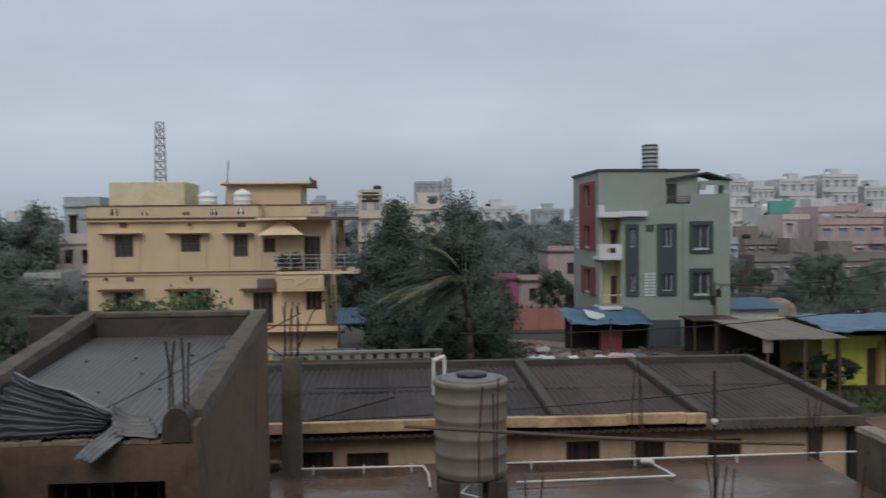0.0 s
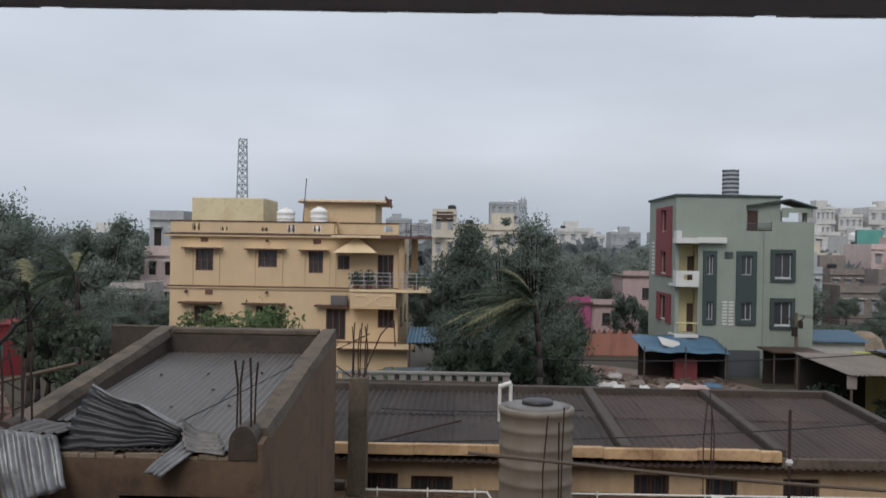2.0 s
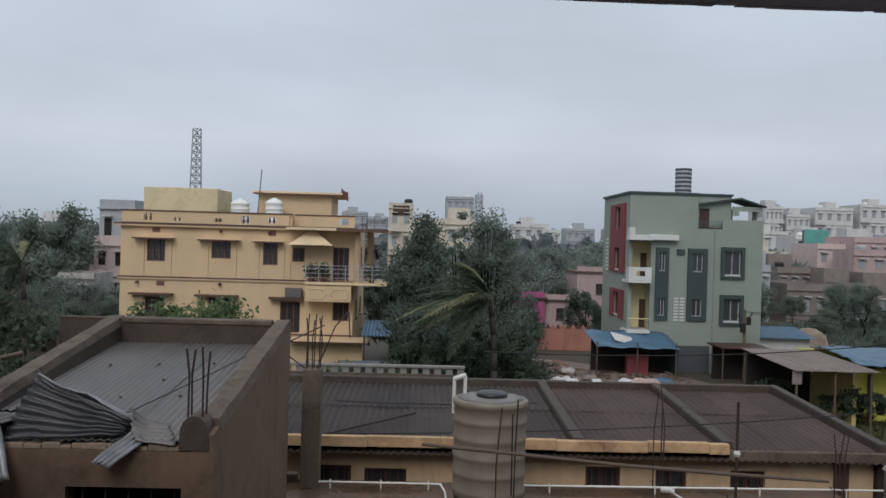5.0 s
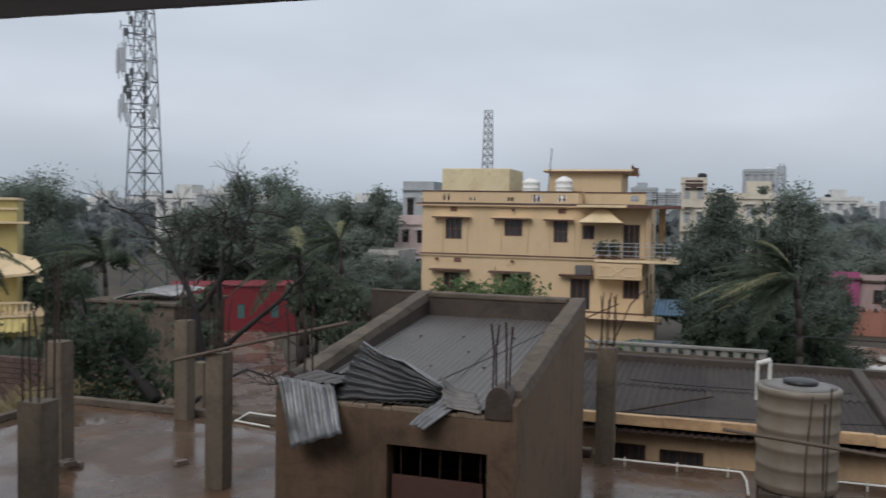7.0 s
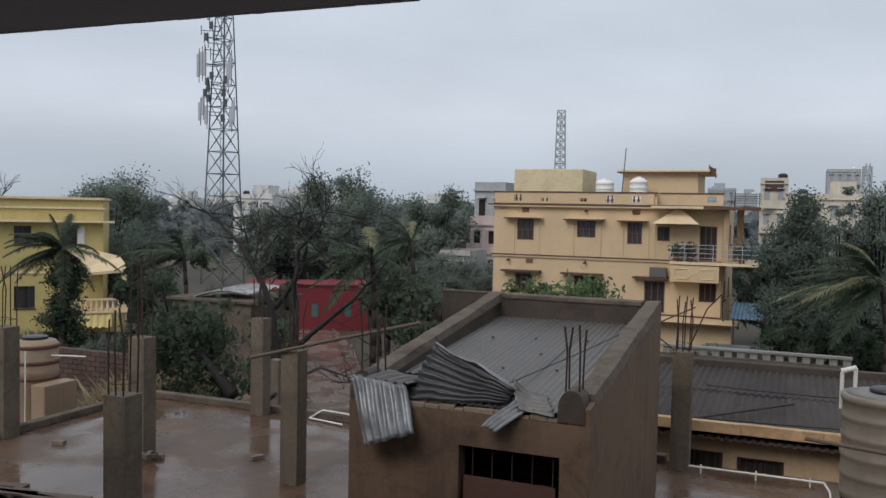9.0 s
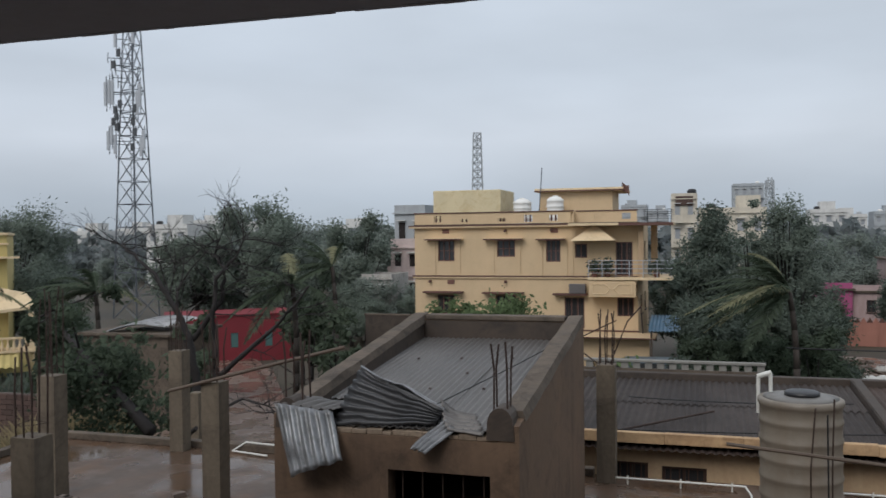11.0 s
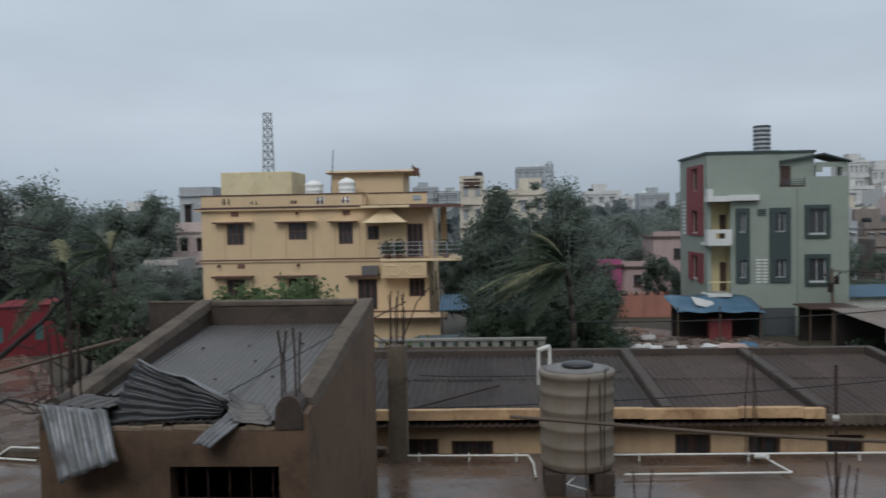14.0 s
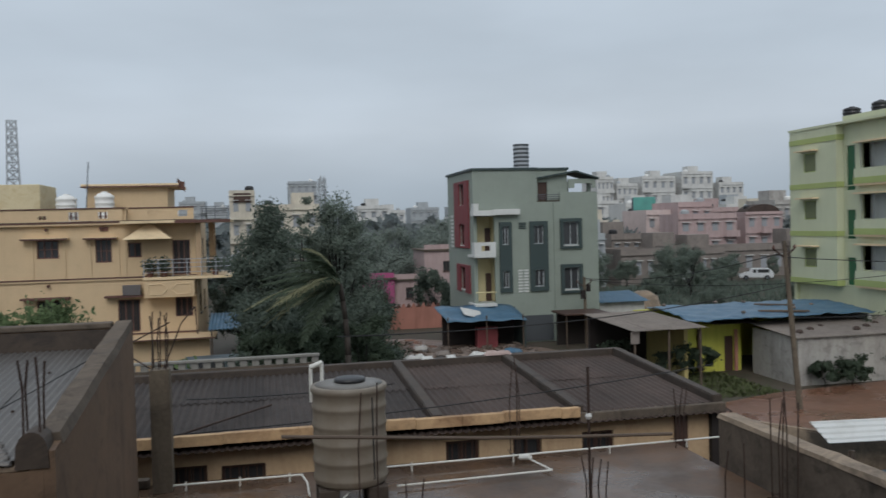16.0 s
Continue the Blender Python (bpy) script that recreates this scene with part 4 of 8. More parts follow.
def main_tank():
    x, y, r = 1.24, 12.95, 0.565
    t = water_tank(x, y, 3.14, r, 1.48)
    for dx, dy in ((-0.36, -0.3), (0.36, -0.3), (-0.36, 0.3), (0.36, 0.3)):
        part("pedestal", box(x + dx - 0.15, x + dx + 0.15, y + dy - 0.15, y + dy + 0.15, SLAB, 3.14, 0.02), M_WETREND, t, "dark wet concrete pedestal")
    px = x - r + 0.02
    part("overflow_pipe", tube(bmesh.new(), [(px, y + 0.35, 4.3), (px, y + 0.35, 4.83), (px + 0.17, y + 0.32, 4.9), (px + 0.17, y + 0.32, 4.6)], 0.028, 10), M_PVC, t, "white plastic overflow pipe")
    part("pipe_elbow", tube(bmesh.new(), [(px - 0.01, y + 0.35, 4.84), (px + 0.18, y + 0.32, 4.91)], 0.038, 10), M_PVC, t)
    b = tube(bmesh.new(), [(x + 0.28, y - r - 0.02, 4.5), (x + 0.29, y - r - 0.02, 3.3)], 0.012, 6)
    part("side_pipe", b, M_CABLE, t, "thin dark pipe along the shell")
    part("outlet_pipe", tube(bmesh.new(), [(x - 0.05, y - 0.4, 3.1), (x - 0.2, y - 0.5, 3.0), (x + 0.1, y - 0.45, 2.9)], 0.012, 8), M_PVC, t)


main_tank()


# ---- white water pipe along the terrace edge ----
def white_pipe():
    t = thing("water_pipe", (0, 14.3, SLAB), "white plastic water pipe along the terrace edge", "pipe")
    r = 0.017
    part("run", tube(bmesh.new(), [(-1.8, 14.28, 2.9), (0.55, 14.28, 2.9), (0.62, 13.9, 2.88), (0.62, 13.2, 2.88)], r, 8), M_PVC, t)
    part("run", tube(bmesh.new(), [(1.9, 14.3, 2.9), (8.25, 14.42, 2.9), (8.25, 14.2, 2.9)], r, 8), M_PVC, t)
    part("branch", tube(bmesh.new(), [(2.0, 13.35, 2.86), (4.62, 13.45, 2.86), (4.45, 14.1, 2.88), (4.3, 14.3, 2.92)], r, 8), M_PVC, t)
    part("valve", tube(bmesh.new(), [(4.3, 14.2, 2.9), (4.42, 14.0, 2.95)], 0.045, 8), M_PVC, t)
    for x in (-1.3, -0.45, 0.35, 2.4, 4.2, 6.0, 7.5):
        part("clip", tube(bmesh.new(), [(x, 14.28, SLAB), (x, 14.28, 2.95)], 0.014, 6), M_PVC, t)


white_pipe()
t = thing("pipe_frame", (-8.4, 14.3, SLAB), "white plastic pipe bent on the terrace kerb", "pipe")
part("run", tube(bmesh.new(), [(-8.0, 14.25, 2.84), (-8.85, 14.42, 2.84), (-8.65, 14.6, 2.98), (-7.4, 14.45, 2.98)], 0.018, 8), M_PVC, t)


# ---- cream yellow house ----
def yellow_house():
    Y, X0, X1, YB = 49.0, -17.0, -3.66, 58.0
    t = thing("yellow_house", (-10, Y, GROUND), "cream yellow three storey house with roof terrace", "house", "houses")
    up = [(-15.51, -14.47, 5.4, 6.66), (-11.84, -10.74, 5.65, 6.64), (-8.89, -8.05, 5.35, 6.62), (-7.21, -6.51, 5.58, 6.39), (-4.89, -3.95, 4.56, 6.48)]
    lo = [(-15.58, -14.49, 2.2, 3.37), (-11.94, -10.73, 2.2, 3.38), (-7.84, -6.69, 1.5, 3.29), (-4.83, -3.9, 2.24, 3.31)]
    gr = [(-14, -12.9, -0.9, 0.5), (-5.6, -4.2, -1.3, 0.6)]
    w = bmesh.new()
    facade(w, "y", Y, X0, X1, GROUND, 7.5, up + lo + gr)
    part("front_wall", w, M_YELLOW, t)
    side = [(51, 52.2, 5.3, 6.5), (51, 52.2, 2.2, 3.3), (54.5, 55.6, 5.3, 6.5), (54.5, 55.6, 2.2, 3.3)]
    w = bmesh.new()
    facade(w, "X", X1, Y + 0.22, YB - 0.22, GROUND, 7.5, side)
    part("side_wall", w, M_YELLOW, t)
    part("side_wall", box(X0, X0 + 0.22, Y + 0.22, YB - 0.22, GROUND, 7.5), M_YELLOW, t)
    part("rear_wall", box(X0, X1, YB - 0.22, YB, GROUND, 7.5), M_YELLOW, t)
    for z in (1.3, 4.4):
        part("floor_slab", box(X0 + 0.23, X1 - 0.23, Y + 0.23, YB - 0.23, z, z + 0.12), M_DARK, t)
    for k, h in enumerate(up + lo + gr):
        window(t, "y", Y, *h, M_FRAME, 3 if h[1] - h[0] > 0.8 else 2, 2 if k < 3 else 1, 0 if k < 4 else 5, sill=False)
    for h in side:
        window(t, "X", X1, *h, M_WOOD, 2, 1, 5)
    # string courses with their maroon edge
    for z in (7.5, 4.47, 1.36):
        e = 0.28 if z > 7 else 0.1
        part("string_course", box(X0 - e, X1 + (0.0 if z > 7 else 0.05), Y - e, Y - 0.003, z - 0.1, z, 0.01), M_YELLOW, t)
        part("edge_trim", box(X0 - e - 0.02, X1 + 0.05, Y - e - 0.025, Y - 0.003, z + 0.003, z + 0.075), M_MAROON, t, "maroon painted edge")
    # roof slab and parapet
    part("roof_slab", box(X0 - 0.05, X1, Y + 0.004, YB + 0.1, 7.5, 7.62), M_CONC2, t)
    p = bmesh.new()
    gaps = [(-15.75, -15.25, 7.75, 8.15), (-14.1, -13.6, 7.75, 7.95), (-11.75, -11.3, 7.75, 7.95), (-10.2, -9.7, 7.7, 8.12), (-8.7, -8.2, 7.75, 8.1)]
    facade(p, "y", Y + 0.03, X0, -7.45, 7.63, 8.27, gaps, 0.14)
    part("parapet", p, M_YELLOW, t)
    part("parapet", facade(bmesh.new(), "y", Y + 0.75, -7.3, X1 - 0.1, 7.63, 8.27, [(-6.2, -5.8, 7.8, 8.15), (-4.6, -4.1, 7.8, 8.15)], 0.14), M_YELLOW, t)
    part("parapet", box(-7.44, -7.3, Y + 0.18, Y + 0.89, 7.63, 8.27), M_YELLOW, t)
    part("parapet", box(X0, X0 + 0.14, Y + 0.18, YB, 7.63, 8.27), M_YELLOW, t)
    part("coping", box(X0 - 0.04, -7.26, Y - 0.02, Y + 0.2, 8.274, 8.34), M_MAROON, t)
    part("coping", box(-7.25, X1 - 0.06, Y + 0.7, Y + 0.93, 8.274, 8.34), M_MAROON, t)
    for a, b, c, d in gaps:
        n = 2
        for k in range(n):
            u = a + (b - a) * (k + 0.5) / n
            part("baluster", lathe(bmesh.new(), u, Y + 0.1, [(0.05, c), (0.07, c + (d - c) * 0.4), (0.04, c + (d - c) * 0.7), (0.05, d)], 8), M_MAROON, t)
    # chajjas
    for u0, u1, z in ((-16.21, -13.91, 6.73), (-12.54, -10.18, 6.71), (-9.41, -7.71, 6.68), (-16.35, -13.93, 3.55), (-12.65, -10.22, 3.53), (-8.45, -6.5, 3.49)):
        c = part("sunshade", box(u0, u1, Y - 0.5, Y - 0.003, z - 0.04, z + 0.05, 0.01), M_CREAM if z > 5 else M_MAROON, t, "thin concrete sunshade")
        part("sunshade_edge", box(u0 - 0.01, u1 + 0.01, Y - 0.52, Y - 0.5, z - 0.055, z + 0.03), M_MAROON, c)
    # pilaster strips beside the windows
    for u in (-15.75, -14.2, -12.1, -10.5, -9.2, -7.75, -7.4, -6.35):
        part("pilaster", box(u - 0.1, u + 0.1, Y - 0.05, Y - 0.003, 4.56, 6.66), M_YELLOW, t)
    for u in (-15.8, -14.2, -12.1, -10.5):
        part("pilaster", box(u - 0.1, u + 0.1, Y - 0.05, Y - 0.003, 1.5, 3.5), M_YELLOW, t)
    # spouts
    for u, z in ((-11.3, 7.22), (-11.3, 4.2), (-8.55, 7.25), (-16.0, 4.2)):
        part("spout", tube(bmesh.new(), [(u, Y, z), (u, Y - 0.25, z - 0.03)], 0.08, 8), M_MAROON, t)
    for u, z in ((-8.4, 7.18), (-14.7, 4.15), (-15.0, 7.2)):
        part("vent_grille", box(u - 0.22, u + 0.22, Y - 0.03, Y - 0.003, z - 0.13, z + 0.13), M_FRAME, t)
    # pyramid hood over the small window
    b = bmesh.new()
    v = [b.verts.new(q) for q in ((-7.3, 47.7, 6.58), (-4.8, 47.7, 6.58), (-4.8, 48.99, 6.58), (-7.3, 48.99, 6.58), (-6.0, 48.6, 7.5), (-6.0, 48.99, 7.5))]
    for q in ((0, 1, 4), (1, 2, 5, 4), (2, 3, 5), (3, 0, 4, 5), (3, 2, 1, 0)):
        b.faces.new([v[i] for i in q])
    part("porch_hood", b, M_CREAM, t, "pale pyramid shaped hood")
    # balcony round the corner
    bal = part("balcony", box(-6.35, -1.75, 47.9, Y - 0.003, 4.36, 4.5, 0.01), M_CREAM, t, "corner balcony with steel rails")
    part("balcony_return", box(X1 + 0.003, -1.75, Y, 53, 4.36, 4.5, 0.01), M_CREAM, t)
    part("balcony_fascia", box(-6.3, -3.7, 47.95, 48.06, 3.4, 4.3, 0.02), M_YELLOW, t)
    part("balcony_soffit", box(-6.3, -3.7, 48.06, 48.99, 3.4, 3.5), M_YELLOW, t)
    for sg, u in ((-1, -5.08), (1, -4.92)):
        ring = [(u, 47.93, 3.85), (u + sg * 0.3, 47.93, 4.12), (u + sg * 1.0, 47.93, 4.12), (u + sg * 1.0, 47.93, 3.58), (u + sg * 0.3, 47.93, 3.58), (u, 47.93, 3.85)]
        part("panel_moulding", tube(bmesh.new(), ring, 0.028, 5), M_CREAM, t)
    for z in (4.75, 5.0, 5.25, 5.45):
        part("rail", tube(bmesh.new(), [(-6.3, 47.95, z), (-1.8, 47.95, z), (-1.8, 52.9, z)], 0.018, 6), M_ANT, t)
    for k in range(7):
        part("rail_post", tube(bmesh.new(), [(-6.3 + 0.75 * k, 47.95, 4.5), (-6.3 + 0.75 * k, 47.95, 5.45)], 0.022, 6), M_ANT, t)
    part("balcony_roof", box(-7.4, -1.7, 47.7, 53.2, 7.42, 7.56, 0.01), M_CREAM, t)
    part("edge_trim", box(-4.6, -1.68, 47.66, 47.69, 7.4, 7.56), M_MAROON, t)
    for u, y in ((-3.45, 48.5), (-2.9, 51.0), (-2.9, 52.6)):
        part("pillar", box(u - 0.14, u + 0.14, y - 0.14, y + 0.14, 4.5, 7.42), M_ROWWALL, t)
    for k in range(5):
        part("roof_rail", tube(bmesh.new(), [(-3.4, 49.8, 7.8 + 0.13 * k), (-1.85, 49.8, 7.8 + 0.13 * k), (-1.85, 53, 7.8 + 0.13 * k)], 0.02, 5), M_STEEL, t)
    for x in (-3.3, -2.6, -1.85):
        part("roof_rail_post", tube(bmesh.new(), [(x, 49.8, 7.56), (x, 49.8, 8.35)], 0.025, 5), M_STEEL, t)
    # porch with its lower roof
    part("porch_wall", box(-6.9, -2.95, 47.2, 47.4, 0.0, 1.25), M_YELLOW, t)
    part("porch_roof", box(-7.0, -2.6, 46.4, Y - 0.11, 1.255, 1.33, 0.01), M_YELLOW, t)
    part("porch_trim", box(-7.02, -2.58, 46.36, 46.398, 1.27, 1.33), M_MAROON, t)
    # roof rooms
    part("tank_room", box(-16.9, -12.4, 52.5, 56.5, 7.62, 9.85, 0.05), mat("stained_lemon_paint", lin(205, 192, 158), 0.8, var=0.12, dirty=0.5, dirt=(160, 130, 75)), t, "lemon yellow tank room")
    part("stair_room", box(-9.95, -5.45, 52.8, 57, 7.62, 9.6), M_YELLOW, t)
    part("stair_roof", box(-10.2, -4.75, 52.4, 57.4, 9.604, 9.8, 0.02), M_CREAM, t)
    part("stair_roof_trim", box(-10.22, -4.73, 52.37, 52.4, 9.6, 9.68), M_MAROON, t)
    # white outdoor unit
    ac = part("air_conditioner", box(-7.5, -6.55, 48.45, 48.75, 3.55, 4.1, 0.03), mat("grimy_metal_case", lin(96, 92, 92), 0.6, var=0.2), t, "grimy grey air conditioner outdoor unit")
    part("fan_grille", lathe(bmesh.new(), 0, 0, [(0.2, 0), (0.19, 0.02), (0.05, 0.03)], 16), M_DARK, ac).matrix_local = pose(-7.15 + 10, 48.44 - 49, 3.82 - GROUND, 90, 0, 0)
    part("mast", tube(bmesh.new(), [(-9.95, 52.3, 7.6), (-9.7, 52.3, 11.1)], 0.03, 6), M_STEEL, t)
    return t


yellow_house()


def small_tank(x, y, z, r, h, m, label):
    t = thing("water_tank", (x, y, z), label, "water tank", "rooftop tanks")
    prof = [(r, z)]
    for k in range(4):
        a = z + h * 0.8 * k / 4
        prof += [(r, a + 0.03), (r * 0.94, a + 0.08), (r * 0.94, a + h * 0.2 - 0.05), (r, a + h * 0.2)]
    prof += [(r * 0.98, z + h * 0.84), (r * 0.6, z + h * 0.95), (r * 0.3, z + h * 0.97)]
    part("shell", lathe(bmesh.new(), x, y, prof, 24), m, t, smooth=True)
    part("lid", lathe(bmesh.new(), x, y, [(r * 0.33, z + h * 0.96), (r * 0.33, z + h), (r * 0.1, z + h * 1.02)], 16), m, t)
    return t


fl = thing("roof_flag", (-4.7, 52.5, 9.8), "small dark torn flag on a short stick", "flag")
part("stick", tube(bmesh.new(), [(-4.85, 52.5, 9.8), (-4.8, 52.5, 10.1)], 0.02, 5), M_BAMBOO, fl)
fb = bmesh.new()
fg = [[fb.verts.new((-4.8 + 0.1 * i, 52.5 + 0.05 * math.sin(i * 1.4), 10.06 - 0.17 * j - 0.06 * i * (1 + 0.4 * math.sin(i + j)))) for i in range(5)] for j in range(4)]
for fa, fc in zip(fg, fg[1:]):
    for i in range(4):
        fb.faces.new((fa[i], fa[i + 1], fc[i + 1], fc[i]))
fx = bmesh.ops.extrude_face_region(fb, geom=fb.faces[:])
bmesh.ops.translate(fb, verts=[q for q in fx["geom"] if isinstance(q, bmesh.types.BMVert)], vec=(0, 0.006, 0))
part("cloth", fb, M_MAROON, fl)
small_tank(-10.9, 52.0, 7.62, 0.58, 1.6, M_TANKW, "white ribbed plastic water tank on a roof")
small_tank(-8.8, 51.8, 7.62, 0.55, 1.7, M_TANKW, "white ribbed plastic water tank on a roof")


# ---- sage green house ----
def green_house():
    X0, X1, Y, YB = 14.25, 23.4, 57.0, 65.0
    zt = 10.6
    t = thing("green_house", (18, Y, GROUND), "sage green three storey house with dark green strips", "house", "houses")
    fr = [(20.78, 21.9, 5.26, 6.9), (20.78, 21.9, 2.11, 3.66), (18.6, 19.3, 5.4, 6.7), (18.6, 19.3, 2.4, 3.6), (16.3, 16.75, 5.4, 6.7), (16.3, 16.75, 2.4, 3.6), (19.1, 19.8, 8.42, 9.75)]
    rec = (14.5, 15.75, 1.45, 7.4)
    w = bmesh.new()
    facade(w, "y", Y, X0, X1, GROUND, 8.35, fr[:6] + [rec])
    facade(w, "y", Y + 0.002, X0, 18.9, 8.35, zt, [])
    part("front_wall", w, M_GREEN, t)
    lf = [(59.3, 60.8, 8.3, 9.8), (59.3, 60.8, 5.4, 6.9), (59.3, 60.8, 2.2, 3.8)]
    part("side_wall", facade(bmesh.new(), "x", X0, Y + 0.22, YB, GROUND, zt, lf), M_GREEN, t)
    part("side_wall", box(X1 - 0.22, X1, Y + 0.22, YB, GROUND, 8.35), M_GREEN, t)
    part("rear_wall", box(X0 + 0.22, X1 - 0.22, YB - 0.22, YB, GROUND, zt), M_GREEN, t)
    for z in (1.3, 4.5, 8.2):
        part("floor_slab", box(X0 + 0.23, X1 - 0.23, Y + 0.23, YB - 0.23, z, z + 0.12), M_PALE, t)
    # red strip on the flank
    for a, b, c, d in ((58.0, 59.28, 5.2, 10.0), (60.82, 62.4, 5.2, 10.0), (59.28, 60.82, 6.92, 8.28), (59.28, 60.82, 9.82, 10.0), (59.28, 60.82, 5.2, 5.32), (58.0, 59.28, 2.0, 4.0), (60.82, 62.0, 2.0, 4.0), (59.28, 60.82, 3.82, 4.0)):
        part("red_strip", slabbox(bmesh.new(), "x", X0, a, b, c, d, -0.12, -0.003), M_RED, t)
    for h in lf:
        window(t, "x", X0, *h, M_RED, 2, 1, sill="w")
    # dark green strips
    for a, b, holes in ((16.08, 16.97, fr[4:6]), (18.27, 19.61, fr[2:4])):
        part("dark_strip", facade(bmesh.new(), "y", Y - 0.16, a, b, 2.1, 7.0, holes, 0.155), M_DKGREEN, t, "projecting dark green strip")
    for h in fr[2:6]:
        window(t, "y", Y - 0.05, *h, M_GREYB, 2, 1, sill="w")
    for h in fr[:2]:
        window(t, "y", Y, *h, M_GREYB, 2, 1, sill="w")
        f = bmesh.new()
        a, b, c, d = h
        for q in ((a - 0.25, a - 0.004, c - 0.25, d + 0.25), (b + 0.004, b + 0.25, c - 0.25, d + 0.25), (a - 0.004, b + 0.004, d + 0.004, d + 0.25), (a - 0.004, b + 0.004, c - 0.25, c - 0.08)):
            slabbox(f, "y", Y, *q, -0.18, -0.003)
        part("window_surround", f, M_DKGREEN, t, "dark green window surround")
    # recessed yellow balconies
    part("recess_back", box(14.5, 15.75, 58.2, 58.3, 1.45, 7.4), M_DULLYEL, t, "yellow balcony recess")
    part("recess_side", box(15.76, 15.9, 57.22, 58.3, 1.45, 7.4), M_DULLYEL, t)
    part("recess_ceiling", box(14.48, 15.76, 57.22, 58.2, 7.41, 7.5), M_DULLYEL, t)
    for z in (4.72, 1.35):
        part("balcony", box(14.1, 15.62, 56.2, 58.19, z - 0.12, z + 0.06, 0.01), M_WHITE, t)
    bf = bmesh.new()
    facade(bf, "y", 56.2, 14.1, 15.62, 4.79, 5.65, [(14.6, 15.2, 5.05, 5.4)], 0.1)
    part("balcony_front", bf, M_WHITE, t, "white balcony front")
    part("balcony_front", box(14.1, 14.2, 56.31, 57.0, 4.79, 5.65), M_WHITE, t)
    part("balcony_rail", tube(bmesh.new(), [(14.15, 56.3, 2.2), (15.6, 56.3, 2.2)], 0.04, 6), M_DULLYEL, t)
    part("balcony_door", box(15.35, 15.74, 58.1, 58.19, 4.8, 6.6), M_WOOD, t)
    part("balcony_door", box(15.35, 15.74, 58.1, 58.19, 1.5, 3.4), M_WOOD, t)
    part("canopy", box(14.05, 15.6, 56.1, 57.0, 7.46, 7.82, 0.02), M_WHITE, t, "white balcony canopy")
    part("canopy", box(15.62, 17.5, 56.5, 57.0, 7.5, 7.88, 0.02), M_WHITE, t, "white balcony canopy")
    part("planter", box(14.1, 14.45, 56.2, 56.9, 7.83, 8.3), M_WHITE, t)
    # pierced vents
    for r in range(8):
        for c in range(2):
            part("vent_block", box(17.4 + 0.42 * c, 17.72 + 0.42 * c, Y - 0.05, Y - 0.003, 2.05 + 0.21 * r, 2.17 + 0.21 * r), M_WHITE, t)
    for r in range(4):
        part("vent_slat", box(17.5, 18.05, Y - 0.06, Y - 0.003, 6.5 + 0.12 * r, 6.57 + 0.12 * r), M_DKGREEN, t)
    for r in range(9):
        part("vent_block", slabbox(bmesh.new(), "x", X0, 63.2, 63.9, 5.2 + 0.28 * r, 5.36 + 0.28 * r, -0.05, -0.003), M_WHITE, t)
    # roof and terrace
    part("roof_slab", box(X0 - 0.12, 18.95, Y - 0.12, YB + 0.12, zt, zt + 0.16, 0.01), M_DKGREEN, t)
    part("roof_slab", box(18.952, 21.4, 57.3, YB + 0.12, zt, zt + 0.16, 0.01), M_DKGREEN, t)
    part("terrace_wall", facade(bmesh.new(), "y", 57.4, 18.9, 21.3, 8.46, zt, [fr[6]], 0.2), M_GREEN, t)
    part("terrace_door", box(19.12, 19.78, 57.5, 57.55, 8.46, 9.74), M_WOOD, t)
    part("terrace_wall", box(18.7, 18.9, Y + 0.23, 57.6, 8.46, zt), M_GREEN, t)
    part("terrace_slab", box(18.9, X1, Y + 0.23, YB, 8.36, 8.45), M_CONC2, t)
    part("terrace_parapet", box(20.6, X1, Y, Y + 0.15, 8.351, 9.0), M_GREEN, t)
    for z in (8.55, 8.7, 8.85):
        part("terrace_rail", tube(bmesh.new(), [(18.95, Y + 0.05, z), (20.6, Y + 0.05, z)], 0.025, 6), M_STEEL, t)
    for x in (21.5, 23.2):
        part("canopy_post", box(x - 0.12, x + 0.12, 58, 58.24, 8.45, 9.8), M_GREEN, t)
    b = bmesh.new()
    pr = [(18.95, 9.98), (21.8, 10.42), (23.6, 9.9), (23.6, 10.0), (21.8, 10.54), (18.95, 10.07)]
    f0 = [b.verts.new((x, 57.0, z)) for x, z in pr]
    f1 = [b.verts.new((x, 59.6, z)) for x, z in pr]
    b.faces.new(f0)
    b.faces.new(f1[::-1])
    for i in range(6):
        b.faces.new((f0[i], f1[i], f1[(i + 1) % 6], f0[(i + 1) % 6]))
    part("gable_canopy", b, M_DKGREEN, t, "small gabled roof canopy")
    part("gable_front", facade(bmesh.new(), "y", 57.25, 21.35, 23.4, 9.3, 9.94, [(21.8, 23.1, 9.3, 9.62)], 0.12), M_GREEN, t)
    part("porthole", lathe(bmesh.new(), 0, 0, [(0.16, 0), (0.16, 0.05)], 18), M_WHITE, t).matrix_local = pose(22.3 - 18, 57.2 - 57, 9.78 - GROUND, 90, 0, 0)
    part("satellite_dish", lathe(bmesh.new(), 0, 0, [(0.05, 0), (0.2, 0.06), (0.26, 0.14)], 18), M_WHITE, t).matrix_local = pose(19.55 - 18, 56.7 - 57, 7.35 - GROUND, 90, 0, 0)
    part("drain_pipe", tube(bmesh.new(), [(20.1, Y - 0.07, -1.4), (20.1, Y - 0.07, 8.3)], 0.05, 6), M_GREEN, t)
    part("base_gate", box(17.75, 19.9, Y - 0.1, Y - 0.04, -1.4, 0.4), M_BOX, t, "grey sheet gate")
    return t


